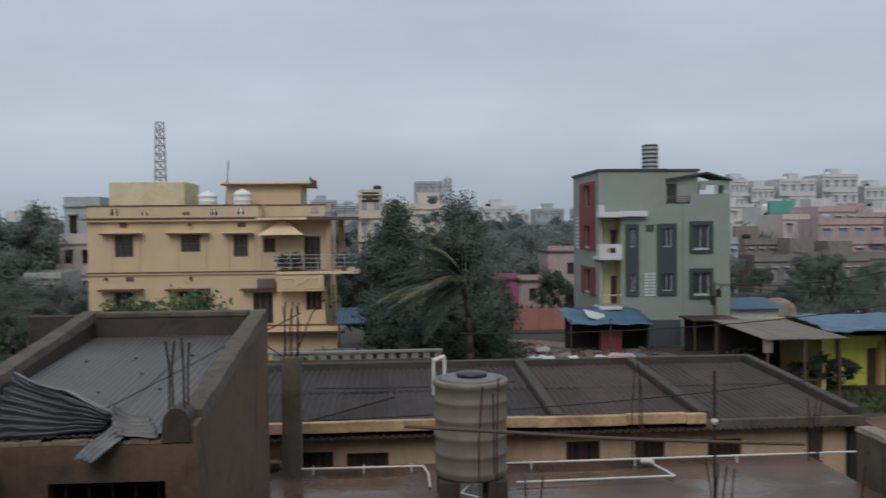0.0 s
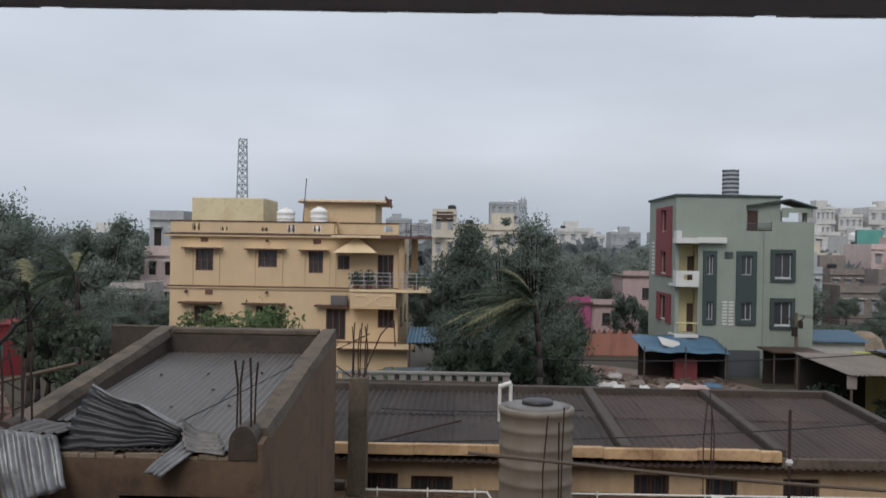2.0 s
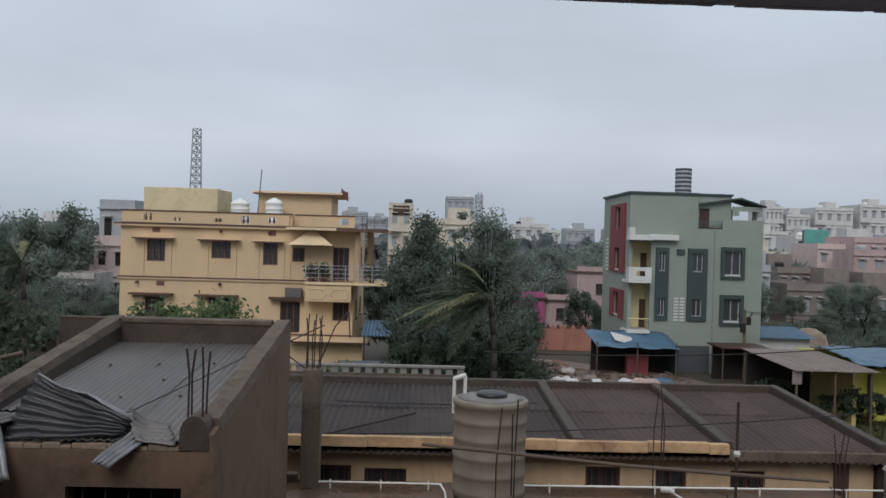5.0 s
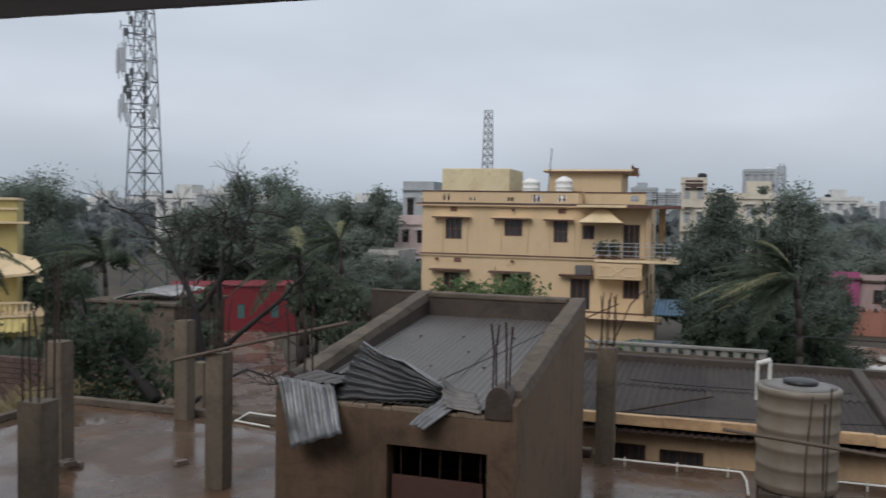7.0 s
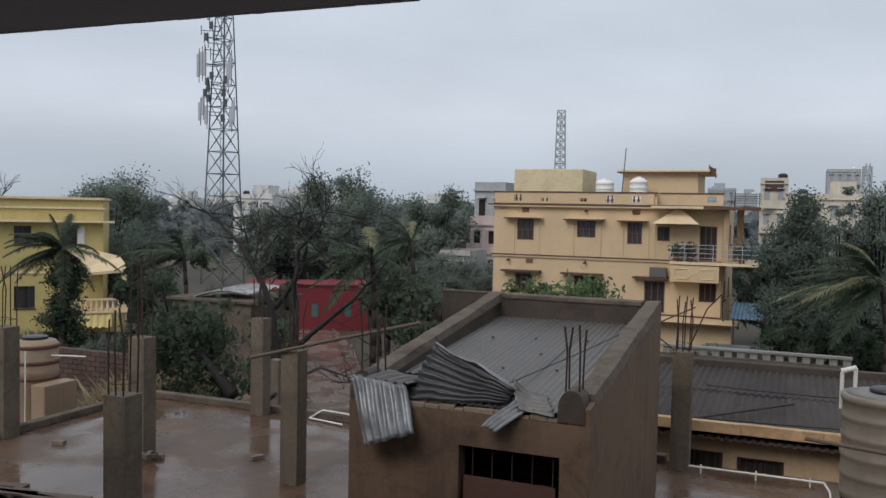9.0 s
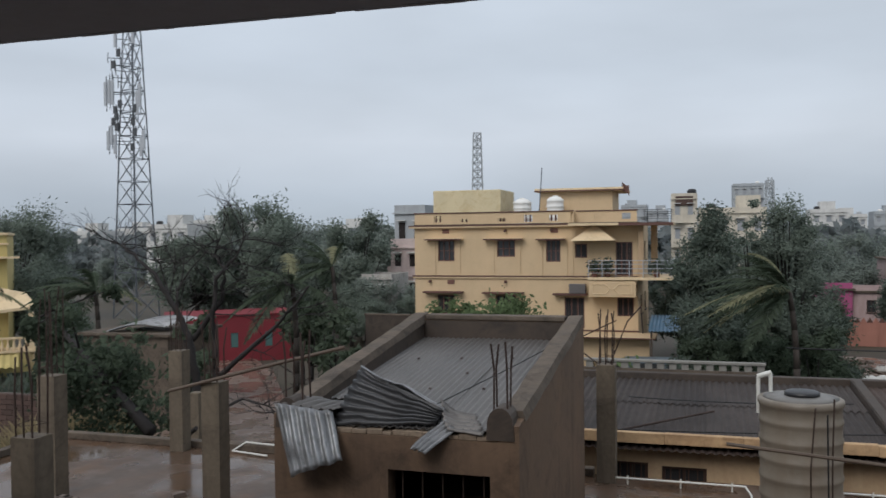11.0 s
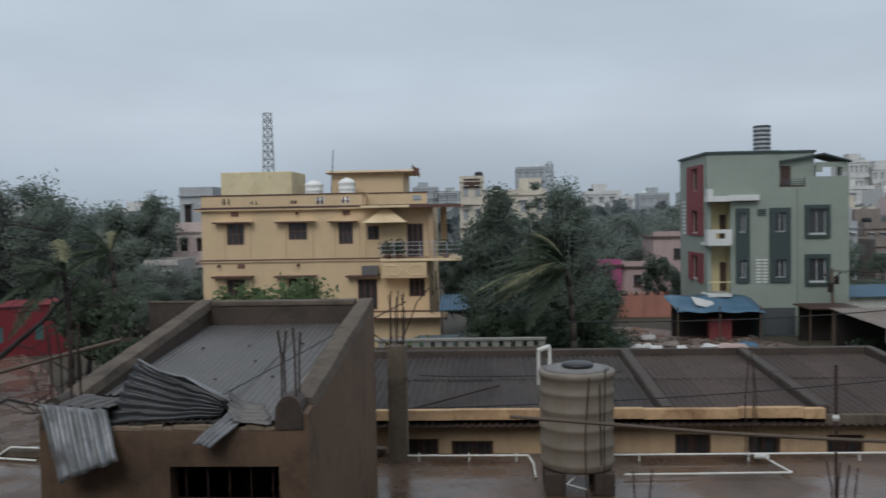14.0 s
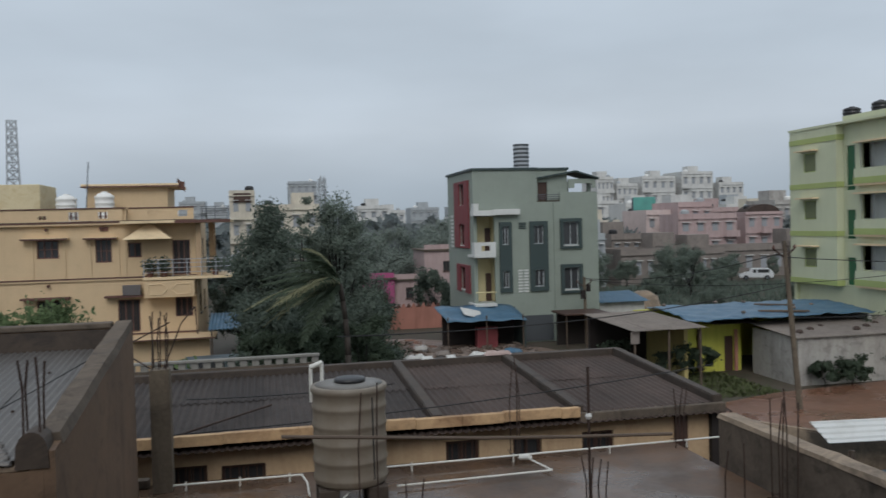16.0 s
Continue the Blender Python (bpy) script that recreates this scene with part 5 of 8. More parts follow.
green_house()
t = thing("water_tank", (18.9, 60.5, 10.76), "striped black and white plastic water tank", "water tank", "rooftop tanks")
for k in range(13):
    ra = 0.58 - 0.02 * (k % 2)
    part("band", lathe(bmesh.new(), 18.9, 60.5, [(ra, 10.76 + 0.15 * k), (ra, 10.908 + 0.15 * k)], 20), M_ANT if k % 2 else M_BOX, t)


# ---- pale lime apartment block ----
M_SHUT = mat("dull_green_shutter", lin(112, 118, 84), 0.6, var=0.15)


def lime_block():
    X, zt = 33.2, 12.2
    t = thing("apartment_block", (X + 5, 44, GROUND), "pale lime four storey apartment block with green bands", "apartment building", "houses")
    fl = [2.72, 5.66, 8.58]
    holes = []
    for z in fl:
        holes.append((46.2, 47.4, z + 1.0, z + 2.17))
    w = bmesh.new()
    facade(w, "x", X, 44.3, 48.8, 2.75, zt, holes)
    part("side_wall", w, M_PG, t)
    for h in holes:
        window(t, "x", X, *h, M_LIME, 3, 1, 0, sill=False)
        part("shutter", slabbox(bmesh.new(), "x", X, h[0] + 0.1, h[1] - 0.1, h[2] + 0.08, h[3] - 0.08, 0.04, 0.066), M_SHUT, t, "dull green closed shutter")
        part("sunshade", slabbox(bmesh.new(), "x", X, h[0] - 0.25, h[1] + 0.25, h[3] + 0.1, h[3] + 0.18, -0.5, -0.003), M_CREAM, t)
    part("return_wall", box(X + 0.22, X + 0.72, 44.3, 44.52, 2.75, zt), M_PG, t)
    part("ground_wall", box(X + 0.5, X + 0.7, 38, 48.6, GROUND, 2.74), M_PG, t)
    part("far_wall", box(X + 0.22, X + 14, 48.6, 48.8, GROUND, zt), M_PG, t)
    part("rear_wall", box(X + 13.8, X + 14, 28, 49, GROUND, zt), M_PG, t)
    part("near_wall", box(X + 0.5, X + 13.8, 28, 28.2, GROUND, zt), M_PG, t)
    for z in fl + [11.36]:
        b = bmesh.new()
        slabbox(b, "x", X, 44.25, 48.8, z - 0.02, z + 0.3, -0.04, -0.003)
        bx(b, X + 0.001, X + 0.5, 44.255, 44.297, z - 0.02, z + 0.3)
        part("green_band", b, M_LIME, t)
    # recessed wing with balconies
    bal = []
    wing = bmesh.new()
    wh = []
    for z in fl:
        wh.append((37.2, 42.9, z + 1.0, z + 2.4))
    st = [(43.3, 44.05, 8.35, 10.95), (43.3, 44.05, 5.5, 7.2), (43.3, 44.05, 2.78, 4.4)]
    facade(wing, "x", X + 0.5, 28.2, 44.3, 2.75, zt, wh + st + [(30.5, 34.5, z + 1.0, z + 2.4) for z in fl])
    part("wing_wall", wing, M_PG, t)
    part("wing_ground_wall", facade(bmesh.new(), "x", X + 0.55, 28.2, 38, GROUND, 2.74, [(34.6, 36.4, GROUND, 1.3)]), M_PG, t)
    part("wing_ground_door", box(X + 0.65, X + 0.7, 34.6, 36.4, GROUND, 1.3), M_MAROON, t)
    for a, b, c, d in st:
        part("stair_glazing", slabbox(bmesh.new(), "x", X + 0.5, a, b, c, d, 0.08, 0.12), mat("green_glass_%d" % c, lin(38, 92, 66), 0.2, var=0.1, bump=0), t, "dark green stair glazing")
    for z in fl:
        for ya, yb in ((37.0, 43.05), (30.3, 34.7)):
            part("balcony", box(X + 0.2, X + 0.498, ya, yb, z - 0.02, z + 0.12), M_CREAM, t)
            fr = part("balcony_front", box(X + 0.2, X + 0.32, ya, yb, z + 0.124, z + 0.95), M_PG, t)
            part("balcony_band", box(X + 0.17, X + 0.198, ya, yb, z + 0.1, z + 0.45), M_LIME, fr)
            part("balcony_inner_wall", box(X + 1.3, X + 1.4, ya, yb, z + 0.1, z + 2.8), M_WHITE, t)
            part("balcony_shade", box(X + 0.1, X + 0.498, ya, yb, z + 2.42, z + 2.52), M_CREAM, t)
            for k in range(6):
                y = ya + (yb - ya) * (k + 0.5) / 6
                part("balcony_bar", tube(bmesh.new(), [(X + 0.28, y, z + 0.95), (X + 0.28, y, z + 2.42)], 0.02, 5), M_GREYB, t)
            wd = part("balcony_window", box(X + 1.24, X + 1.3, ya + 1.4, ya + 3.2, z + 0.9, z + 2.3), M_WHITE, t)
            part("pane", box(X + 1.21, X + 1.235, ya + 1.5, ya + 3.1, z + 1.0, z + 2.2), M_GLASS, wd)
        part("floor_slab", box(X + 0.72, X + 13.8, 28.2, 48.6, z - 0.1, z), M_PALE, t)
    for z in fl + [11.36]:
        part("green_band", slabbox(bmesh.new(), "x", X + 0.5, 43.07, 44.24, z + 0.0, z + 0.06, -0.03, -0.003), M_PG, t)
    part("roof_slab", box(X - 0.05, X + 14, 28, 48.85, zt, zt + 0.15), M_PG, t)
    part("wing_parapet", box(X + 0.45, X + 0.6, 28, 44.3, zt + 0.152, zt + 0.5), M_PG, t)
    part("ground_window", box(X + 0.44, X + 0.498, 45.6, 47.2, -0.6, 1.0), M_GREYB, t)
    part("sunshade", box(X + 0.05, X + 0.498, 45.4, 47.4, 1.1, 1.2), M_CREAM, t)
    return t


lime_block()
small_tank(34.6, 44.7, 12.35, 0.52, 0.98, M_TANKB, "black plastic water tank on a roof")
small_tank(34.7, 42.4, 12.35, 0.5, 1.05, M_TANKB, "black plastic water tank on a roof")
small_tank(35.9, 41.6, 12.35, 0.5, 1.1, M_TANKB, "black plastic water tank on a roof")


# ---- neighbour beside the terrace ----
def neighbour():
    b = bmesh.new()
    v = [b.verts.new(p) for p in ((7.77, 12.9, 1.0), (11.5, 12.9, 1.0), (11.5, 13.1, 1.0), (7.77, 13.1, 1.0), (7.77, 12.9, 3.6), (11.5, 12.9, 2.8), (11.5, 13.1, 2.8), (7.77, 13.1, 3.6))]
    for q in ((3, 2, 1, 0), (4, 5, 6, 7), (0, 1, 5, 4), (1, 2, 6, 5), (2, 3, 7, 6), (3, 0, 4, 7)):
        b.faces.new([v[i] for i in q])
    bmesh.ops.bevel(b, geom=b.edges[:], offset=0.03, segments=2, affect="EDGES")
    solo("wall_neighbour", b, M_COPE, "weathered plastered boundary wall with sloping top", "wall", kind="structure")
    t = thing("lean_to_roof", (10, 11, 1.0), "white profiled sheet over a blue tarpaulin lean-to", "lean-to")
    sh = bmesh.new()
    n = 40
    prof = []
    for k in range(n + 1):
        s = k / n
        w = 0.03 if (k % 10) in (3, 4) else 0.0
        prof.append((12.75 - 0.5 * s, 3.5 - 0.24 * s + w))
    rows = [[sh.verts.new((x, y, z - 0.03 * (x - 9.2))) for y, z in prof] for x in (8.95, 10.6, 12.0, 13.6, 15.2)]
    for a, c in zip(rows, rows[1:]):
        for i in range(n):
            sh.faces.new((a[i], a[i + 1], c[i + 1], c[i]))
    geom = bmesh.ops.extrude_face_region(sh, geom=sh.faces[:])
    bmesh.ops.translate(sh, verts=[q for q in geom["geom"] if isinstance(q, bmesh.types.BMVert)], vec=(0, 0.005, -0.01))
    part("profiled_sheet", sh, M_WHITE, t, "white profiled metal sheet")
    g = bmesh.new()
    rng = random.Random(5)
    rows = []
    for j in range(13):
        y = 4.0 + (12.4 - 4.0) * j / 12
        rows.append([g.verts.new((7.775 + 7.3 * i / 16, y, 2.72 + 0.04 * math.sin(i * 1.3 + j) + rng.uniform(-0.03, 0.03))) for i in range(17)])
    for a, c in zip(rows, rows[1:]):
        for i in range(16):
            g.faces.new((a[i], a[i + 1], c[i + 1], c[i]))
    geom = bmesh.ops.extrude_face_region(g, geom=g.faces[:])
    bmesh.ops.translate(g, verts=[q for q in geom["geom"] if isinstance(q, bmesh.types.BMVert)], vec=(0, 0, -0.01))
    part("tarpaulin", g, M_BLUE, t, "wet blue tarpaulin", smooth=True)
    for x in (9.4, 12, 15):
        part("post", tube(bmesh.new(), [(x, 12.3, GROUND), (x, 12.3, 3.1)], 0.05, 6), M_BAMBOO, t)


neighbour()


# ---- huts along the dirt road ----
def shed_roof(xa, xb, ya, yb, za, zb, pitch=0.2, amp=0.03, seed=0):
    return corrugated(xa, xb, ya, yb, za, zb, pitch, amp, seed=seed, thick=0.02)


def huts():
    t = thing("grey_roofed_shed", (19, 42, GROUND), "open shed with sagging grey cement sheet roof", "shed", "sheds")
    for k in range(4):
        x = 17.4 + 0.98 * k
        part("roof_sheet", shed_roof(x, x + 1.04, 38.2, 44.8, 1.55 + 0.02 * (k % 2), 1.75, seed=k), M_SHED, t)
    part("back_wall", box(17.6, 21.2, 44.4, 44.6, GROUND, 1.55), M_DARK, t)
    for x in (17.6, 19.4, 21.1):
        part("post", tube(bmesh.new(), [(x, 38.5, GROUND), (x, 38.5, 1.55)], 0.06, 7), M_BAMBOO, t)
    part("side_wall", box(21.0, 21.2, 40.0, 44.4, GROUND, 1.5), M_LYEL, t)
    part("hung_cloth", box(17.35, 17.8, 38.4, 38.43, 0.9, 1.5), M_DULL, t)

    y = thing("lime_yellow_hut", (24, 43, GROUND), "lime yellow hut under blue tarpaulin roof", "hut", "sheds")
    ylw = mat("acid_yellow_paint", lin(188, 188, 82), 0.75, var=0.12, streak=0.4, dirt=(120, 130, 45))
    w = bmesh.new()
    facade(w, "y", 42.2, 21.3, 25.55, GROUND, 1.15, [(24.55, 25.1, GROUND, 0.45)], 0.2)
    part("front_wall", w, ylw, y)
    part("door", box(24.56, 25.09, 42.28, 42.33, GROUND, 0.44), M_WOOD, y)
    part("door_post", box(25.12, 25.3, 42.08, 42.19, GROUND, 0.8), M_ORANGE, y)
    part("gate_pillar", box(22.9, 23.1, 42.05, 42.19, GROUND, 0.9), M_WOOD, y)
    part("front_roof", shed_roof(23.4, 26.0, 41.3, 42.6, 1.25, 1.45, seed=9), M_ROOFBR, y, "brown sheet lean-to roof")
    rng = random.Random(3)
    g = bmesh.new()
    rows = []
    for j in range(31):
        s = j / 30
        rows.append([])
        for i in range(57):
            u = i / 56
            yy = 40.0 + 7.0 * s
            xx = 21.3 + 11.0 * u + 1.0 * s
            rows[-1].append(g.verts.new((xx, yy, 1.66 + 0.16 * math.sin(s * math.pi * 0.9) + 0.1 * noise.noise(Vector((xx * 0.7, yy * 0.9, 1))) + 0.06 * noise.noise(Vector((xx * 2.3, yy * 2.3, 4))) + rng.uniform(-0.015, 0.015))))
    for a, c in zip(rows, rows[1:]):
        for i in range(56):
            g.faces.new((a[i], a[i + 1], c[i + 1], c[i]))
    geom = bmesh.ops.extrude_face_region(g, geom=g.faces[:])
    bmesh.ops.translate(g, verts=[q for q in geom["geom"] if isinstance(q, bmesh.types.BMVert)], vec=(0, 0, -0.03))
    part("tarpaulin", g, M_BLUE, y, "weighted blue tarpaulin roof", smooth=True)
    part("side_wall", box(21.3, 32.3, 46.6, 46.8, GROUND, 1.6), ylw, y)
    part("side_wall", box(32.0, 32.2, 40.2, 46.6, GROUND, 1.5), M_PALE, y)
    me = finish("weight_stone", lathe(bmesh.new(), 0, 0, [(0.08, -0.05), (0.14, 0.02), (0.1, 0.08), (0.04, 0.1)], 6), M_RUBBLE)
    for x, yy in ((23, 46.2), (26.5, 46.5), (28, 45.9), (30.5, 43), (25.0, 41.0), (28.7, 42)):
        mesh_part("weight_stone", me, y, Matrix.Translation(Vector((x, yy, 1.84)) - BASE[y.name]))
    b = bmesh.new()
    rod(b, (26.2, 41.5, 1.8), (28.8, 40.8, 1.76), 0.09, 0.07)
    rod(b, (27.5, 44, 1.9), (29.5, 43.1, 1.86), 0.07, 0.05)
    part("roof_pole", b, M_BAMBOO, y)

    h = thing("whitewashed_hut", (27, 39, GROUND), "whitewashed stained hut with flat sheet roof", "hut", "sheds")
    part("front_wall", box(25.7, 36.0, 37.3, 37.5, GROUND, 0.85), M_STAINED, h)
    part("side_wall", box(25.7, 25.9, 37.5, 41.3, GROUND, 0.95), M_STAINED, h)
    for k in range(5):
        part("roof_sheet", shed_roof(25.5 + 2.1 * k, 27.65 + 2.1 * k, 37.1, 41.6, 0.92, 1.25, seed=20 + k), M_SHED, h)
    me2 = finish("weight_stone", lathe(bmesh.new(), 0, 0, [(0.1, -0.05), (0.2, 0.02), (0.16, 0.13), (0.05, 0.17)], 7), M_ROOFBR)
    for k in range(8):
        mesh_part("weight_stone", me2, h, Matrix.Translation(Vector((26.4 + 1.1 * k, 38.2 + (k % 3) * 0.7, 1.03)) - BASE[h.name]))

    a = thing("blue_awning_shop", (14, 55, GROUND), "dark stall under a sagging blue sheet awning", "stall", "sheds")
    aw = bmesh.new()
    rows = []
    for j in range(7):
        s = j / 6
        rows.append([aw.verts.new((11.3 + 5.4 * i / 10 + 0.25 * (1 - s), 53.6 + 3.2 * s, 0.6 + 0.75 * s - 0.06 * i / 10 + 0.05 * math.sin(i * 1.7 + j))) for i in range(11)])
    for p, q in zip(rows, rows[1:]):
        for i in range(10):
            aw.faces.new((p[i], p[i + 1], q[i + 1], q[i]))
    geom = bmesh.ops.extrude_face_region(aw, geom=aw.faces[:])
    bmesh.ops.translate(aw, verts=[v for v in geom["geom"] if isinstance(v, bmesh.types.BMVert)], vec=(0, 0, -0.03))
    part("awning", aw, M_BLUE, a, "blue awning sheet", smooth=True)
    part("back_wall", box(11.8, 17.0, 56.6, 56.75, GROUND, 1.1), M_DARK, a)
    part("side_wall", box(16.9, 17.0, 54.2, 56.6, GROUND, 0.65), M_DKGREEN, a)
    part("counter", box(13.8, 15.2, 54.8, 55.4, GROUND, 0.0), M_RED, a)
    for x in (11.6, 14.2, 16.7):
        part("post", tube(bmesh.new(), [(x, 53.8, GROUND), (x, 53.8, 0.9)], 0.05, 6), M_BAMBOO, a)
    slant = lambda at, w, d, h: (lambda g: (g.transform(Matrix.Translation(at) @ Euler((radians(24), radians(14), 0.2)).to_matrix().to_4x4()), g)[1])(box(-w / 2, w / 2, -d / 2, d / 2, 0, h))
    part("laid_sheet", slant((13.5, 54.9, 0.98), 1.5, 1.1, 0.03), M_PALE, a, "pale board laid on the awning")
    a2 = thing("dark_stall", (20, 55, GROUND), "dark wooden stall with slanted black roof", "stall", "sheds")
    part("roof", box(19.2, 22.4, 52.6, 55.4, 0.75, 0.85, 0.02), M_WOOD, a2)
    part("back_wall", box(19.5, 22.2, 55.0, 55.2, GROUND, 0.75), M_DARK, a2)
    part("side_wall", box(22.0, 22.2, 53.0, 55.0, GROUND, 0.75), M_DARK, a2)
    for x in (19.4, 20.8):
        part("post", tube(bmesh.new(), [(x, 52.9, GROUND), (x, 52.9, 0.75)], 0.05, 6), M_BAMBOO, a2)
    a3 = thing("blue_roofed_shed", (26, 60, GROUND), "low shed with dull blue sheet roof", "shed", "sheds")
    part("roof", shed_roof(23.8, 28.0, 58.5, 62.0, 0.9, 1.4, seed=3), M_BLUE, a3)
    part("wall", box(24.0, 27.8, 59.0, 61.8, GROUND, 0.9), M_PALE, a3)
    # blue lean-to and low roof by the yellow house
    a4 = thing("blue_lean_to", (-2.2, 47, GROUND), "small lean-to with teal blue sheet roof", "shed", "sheds")
    part("roof", shed_roof(-2.95, -1.0, 46.2, 49.5, 1.75, 2.3, seed=4), M_BLUE, a4)
    for x in (-2.8, -1.2):
        part("post", tube(bmesh.new(), [(x, 46.5, GROUND), (x, 46.5, 1.75)], 0.05, 6), M_BAMBOO, a4)


huts()


def utility_pole(x, y, h, lean, label, arms=True):
    t = thing("utility_pole", (x, y, GROUND), label, "utility pole", "utility poles")
    top = (x + lean, y, GROUND + h)
    part("shaft", rod(bmesh.new(), (x, y, GROUND - 0.2), top, 0.14, 0.09, 10), M_CONC, t)
    if arms:
        z = GROUND + h - 0.6
        part("crossarm", tube(bmesh.new(), [(x + lean - 0.5, y, z + 0.25), (x + lean, y, z - 0.1), (x + lean + 0.5, y, z + 0.25)], 0.04, 6), M_REBAR, t)
        for s in (-0.5, 0.5, 0):
            part("insulator", lathe(bmesh.new(), x + lean + s, y, [(0.05, z + 0.25), (0.07, z + 0.32), (0.03, z + 0.42)], 8), M_MAROON, t)
    return t


utility_pole(22.4, 32.4, 7.4, -0.7, "weathered concrete electricity pole leaning beside the road")
sp = utility_pole(21.6, 55.0, 4.6, -0.1, "short dark pole with transformer boxes beside stall")
part("switch_box", box(21.2, 21.5, 54.7, 54.95, 1.6, 2.2, 0.02), M_DARK, sp)
part("switch_box", box(21.62, 21.85, 54.7, 54.95, 2.1, 2.6, 0.02), M_DARK, sp)


# ---- pink and salmon walls behind the trees ----
def pink_house(x0, x1, y, z1, m, label, yb=6, openings=()):
    t = thing("house", ((x0 + x1) / 2, y, GROUND), label, "house", "houses")
    w = bmesh.new()
    facade(w, "y", y, x0, x1, GROUND, z1, list(openings))
    part("front_wall", w, m, t)
    part("side_wall", box(x0, x0 + 0.2, y + 0.22, y + yb, GROUND, z1), m, t)
    part("side_wall", box(x1 - 0.2, x1, y + 0.22, y + yb, GROUND, z1), m, t)
    part("rear_wall", box(x0, x1, y + yb, y + yb + 0.2, GROUND, z1), m, t)
    part("roof", box(x0 - 0.2, x1 + 0.2, y - 0.2, y + yb + 0.3, z1, z1 + 0.15), M_CONC2, t)
    part("parapet", box(x0, x1, y, y + 0.12, z1 + 0.15, z1 + 0.6), m, t)
    for h in openings:
        window(t, "y", y, *h, M_WOOD, 2, 1, 0)
    return t


pink_house(8.2, 11.2, 74, 2.2, M_MAGENTA, "small magenta painted house among trees", openings=[(8.8, 9.5, 0.4, 1.4)])
pink_house(11.3, 15.0, 74.5, 2.0, M_PINK, "small pink house in haze-greyed paint", openings=[(12.3, 13.0, 0.4, 1.4)])
pink_house(15.1, 18.9, 80, 4.4, M_PINK, "haze-greyed pink two storey house with stained walls", openings=[(16.9, 17.6, 2.4, 3.4)])
b = bmesh.new()
bx(b, 7.5, 14.2, 68.0, 68.2, GROUND, 0.25)
t = thing("compound_wall", (11, 68, GROUND), "salmon compound wall with jagged dark coping", "wall")
part("wall", b, M_ORANGE, t)
for k in range(16):
    c = bmesh.new()
    x = 7.55 + 0.41 * k
    v = [c.verts.new(p) for p in ((x, 67.98, 0.25), (x + 0.4, 67.98, 0.25), (x + 0.2, 67.98, 0.6), (x, 68.22, 0.25), (x + 0.4, 68.22, 0.25), (x + 0.2, 68.22, 0.6))]
    for q in ((0, 1, 2), (5, 4, 3), (0, 3, 4, 1), (1, 4, 5, 2), (2, 5, 3, 0)):
        c.faces.new([v[i] for i in q])
    part("coping_tooth", c, M_MAROON if k % 2 else M_ORANGE, t)


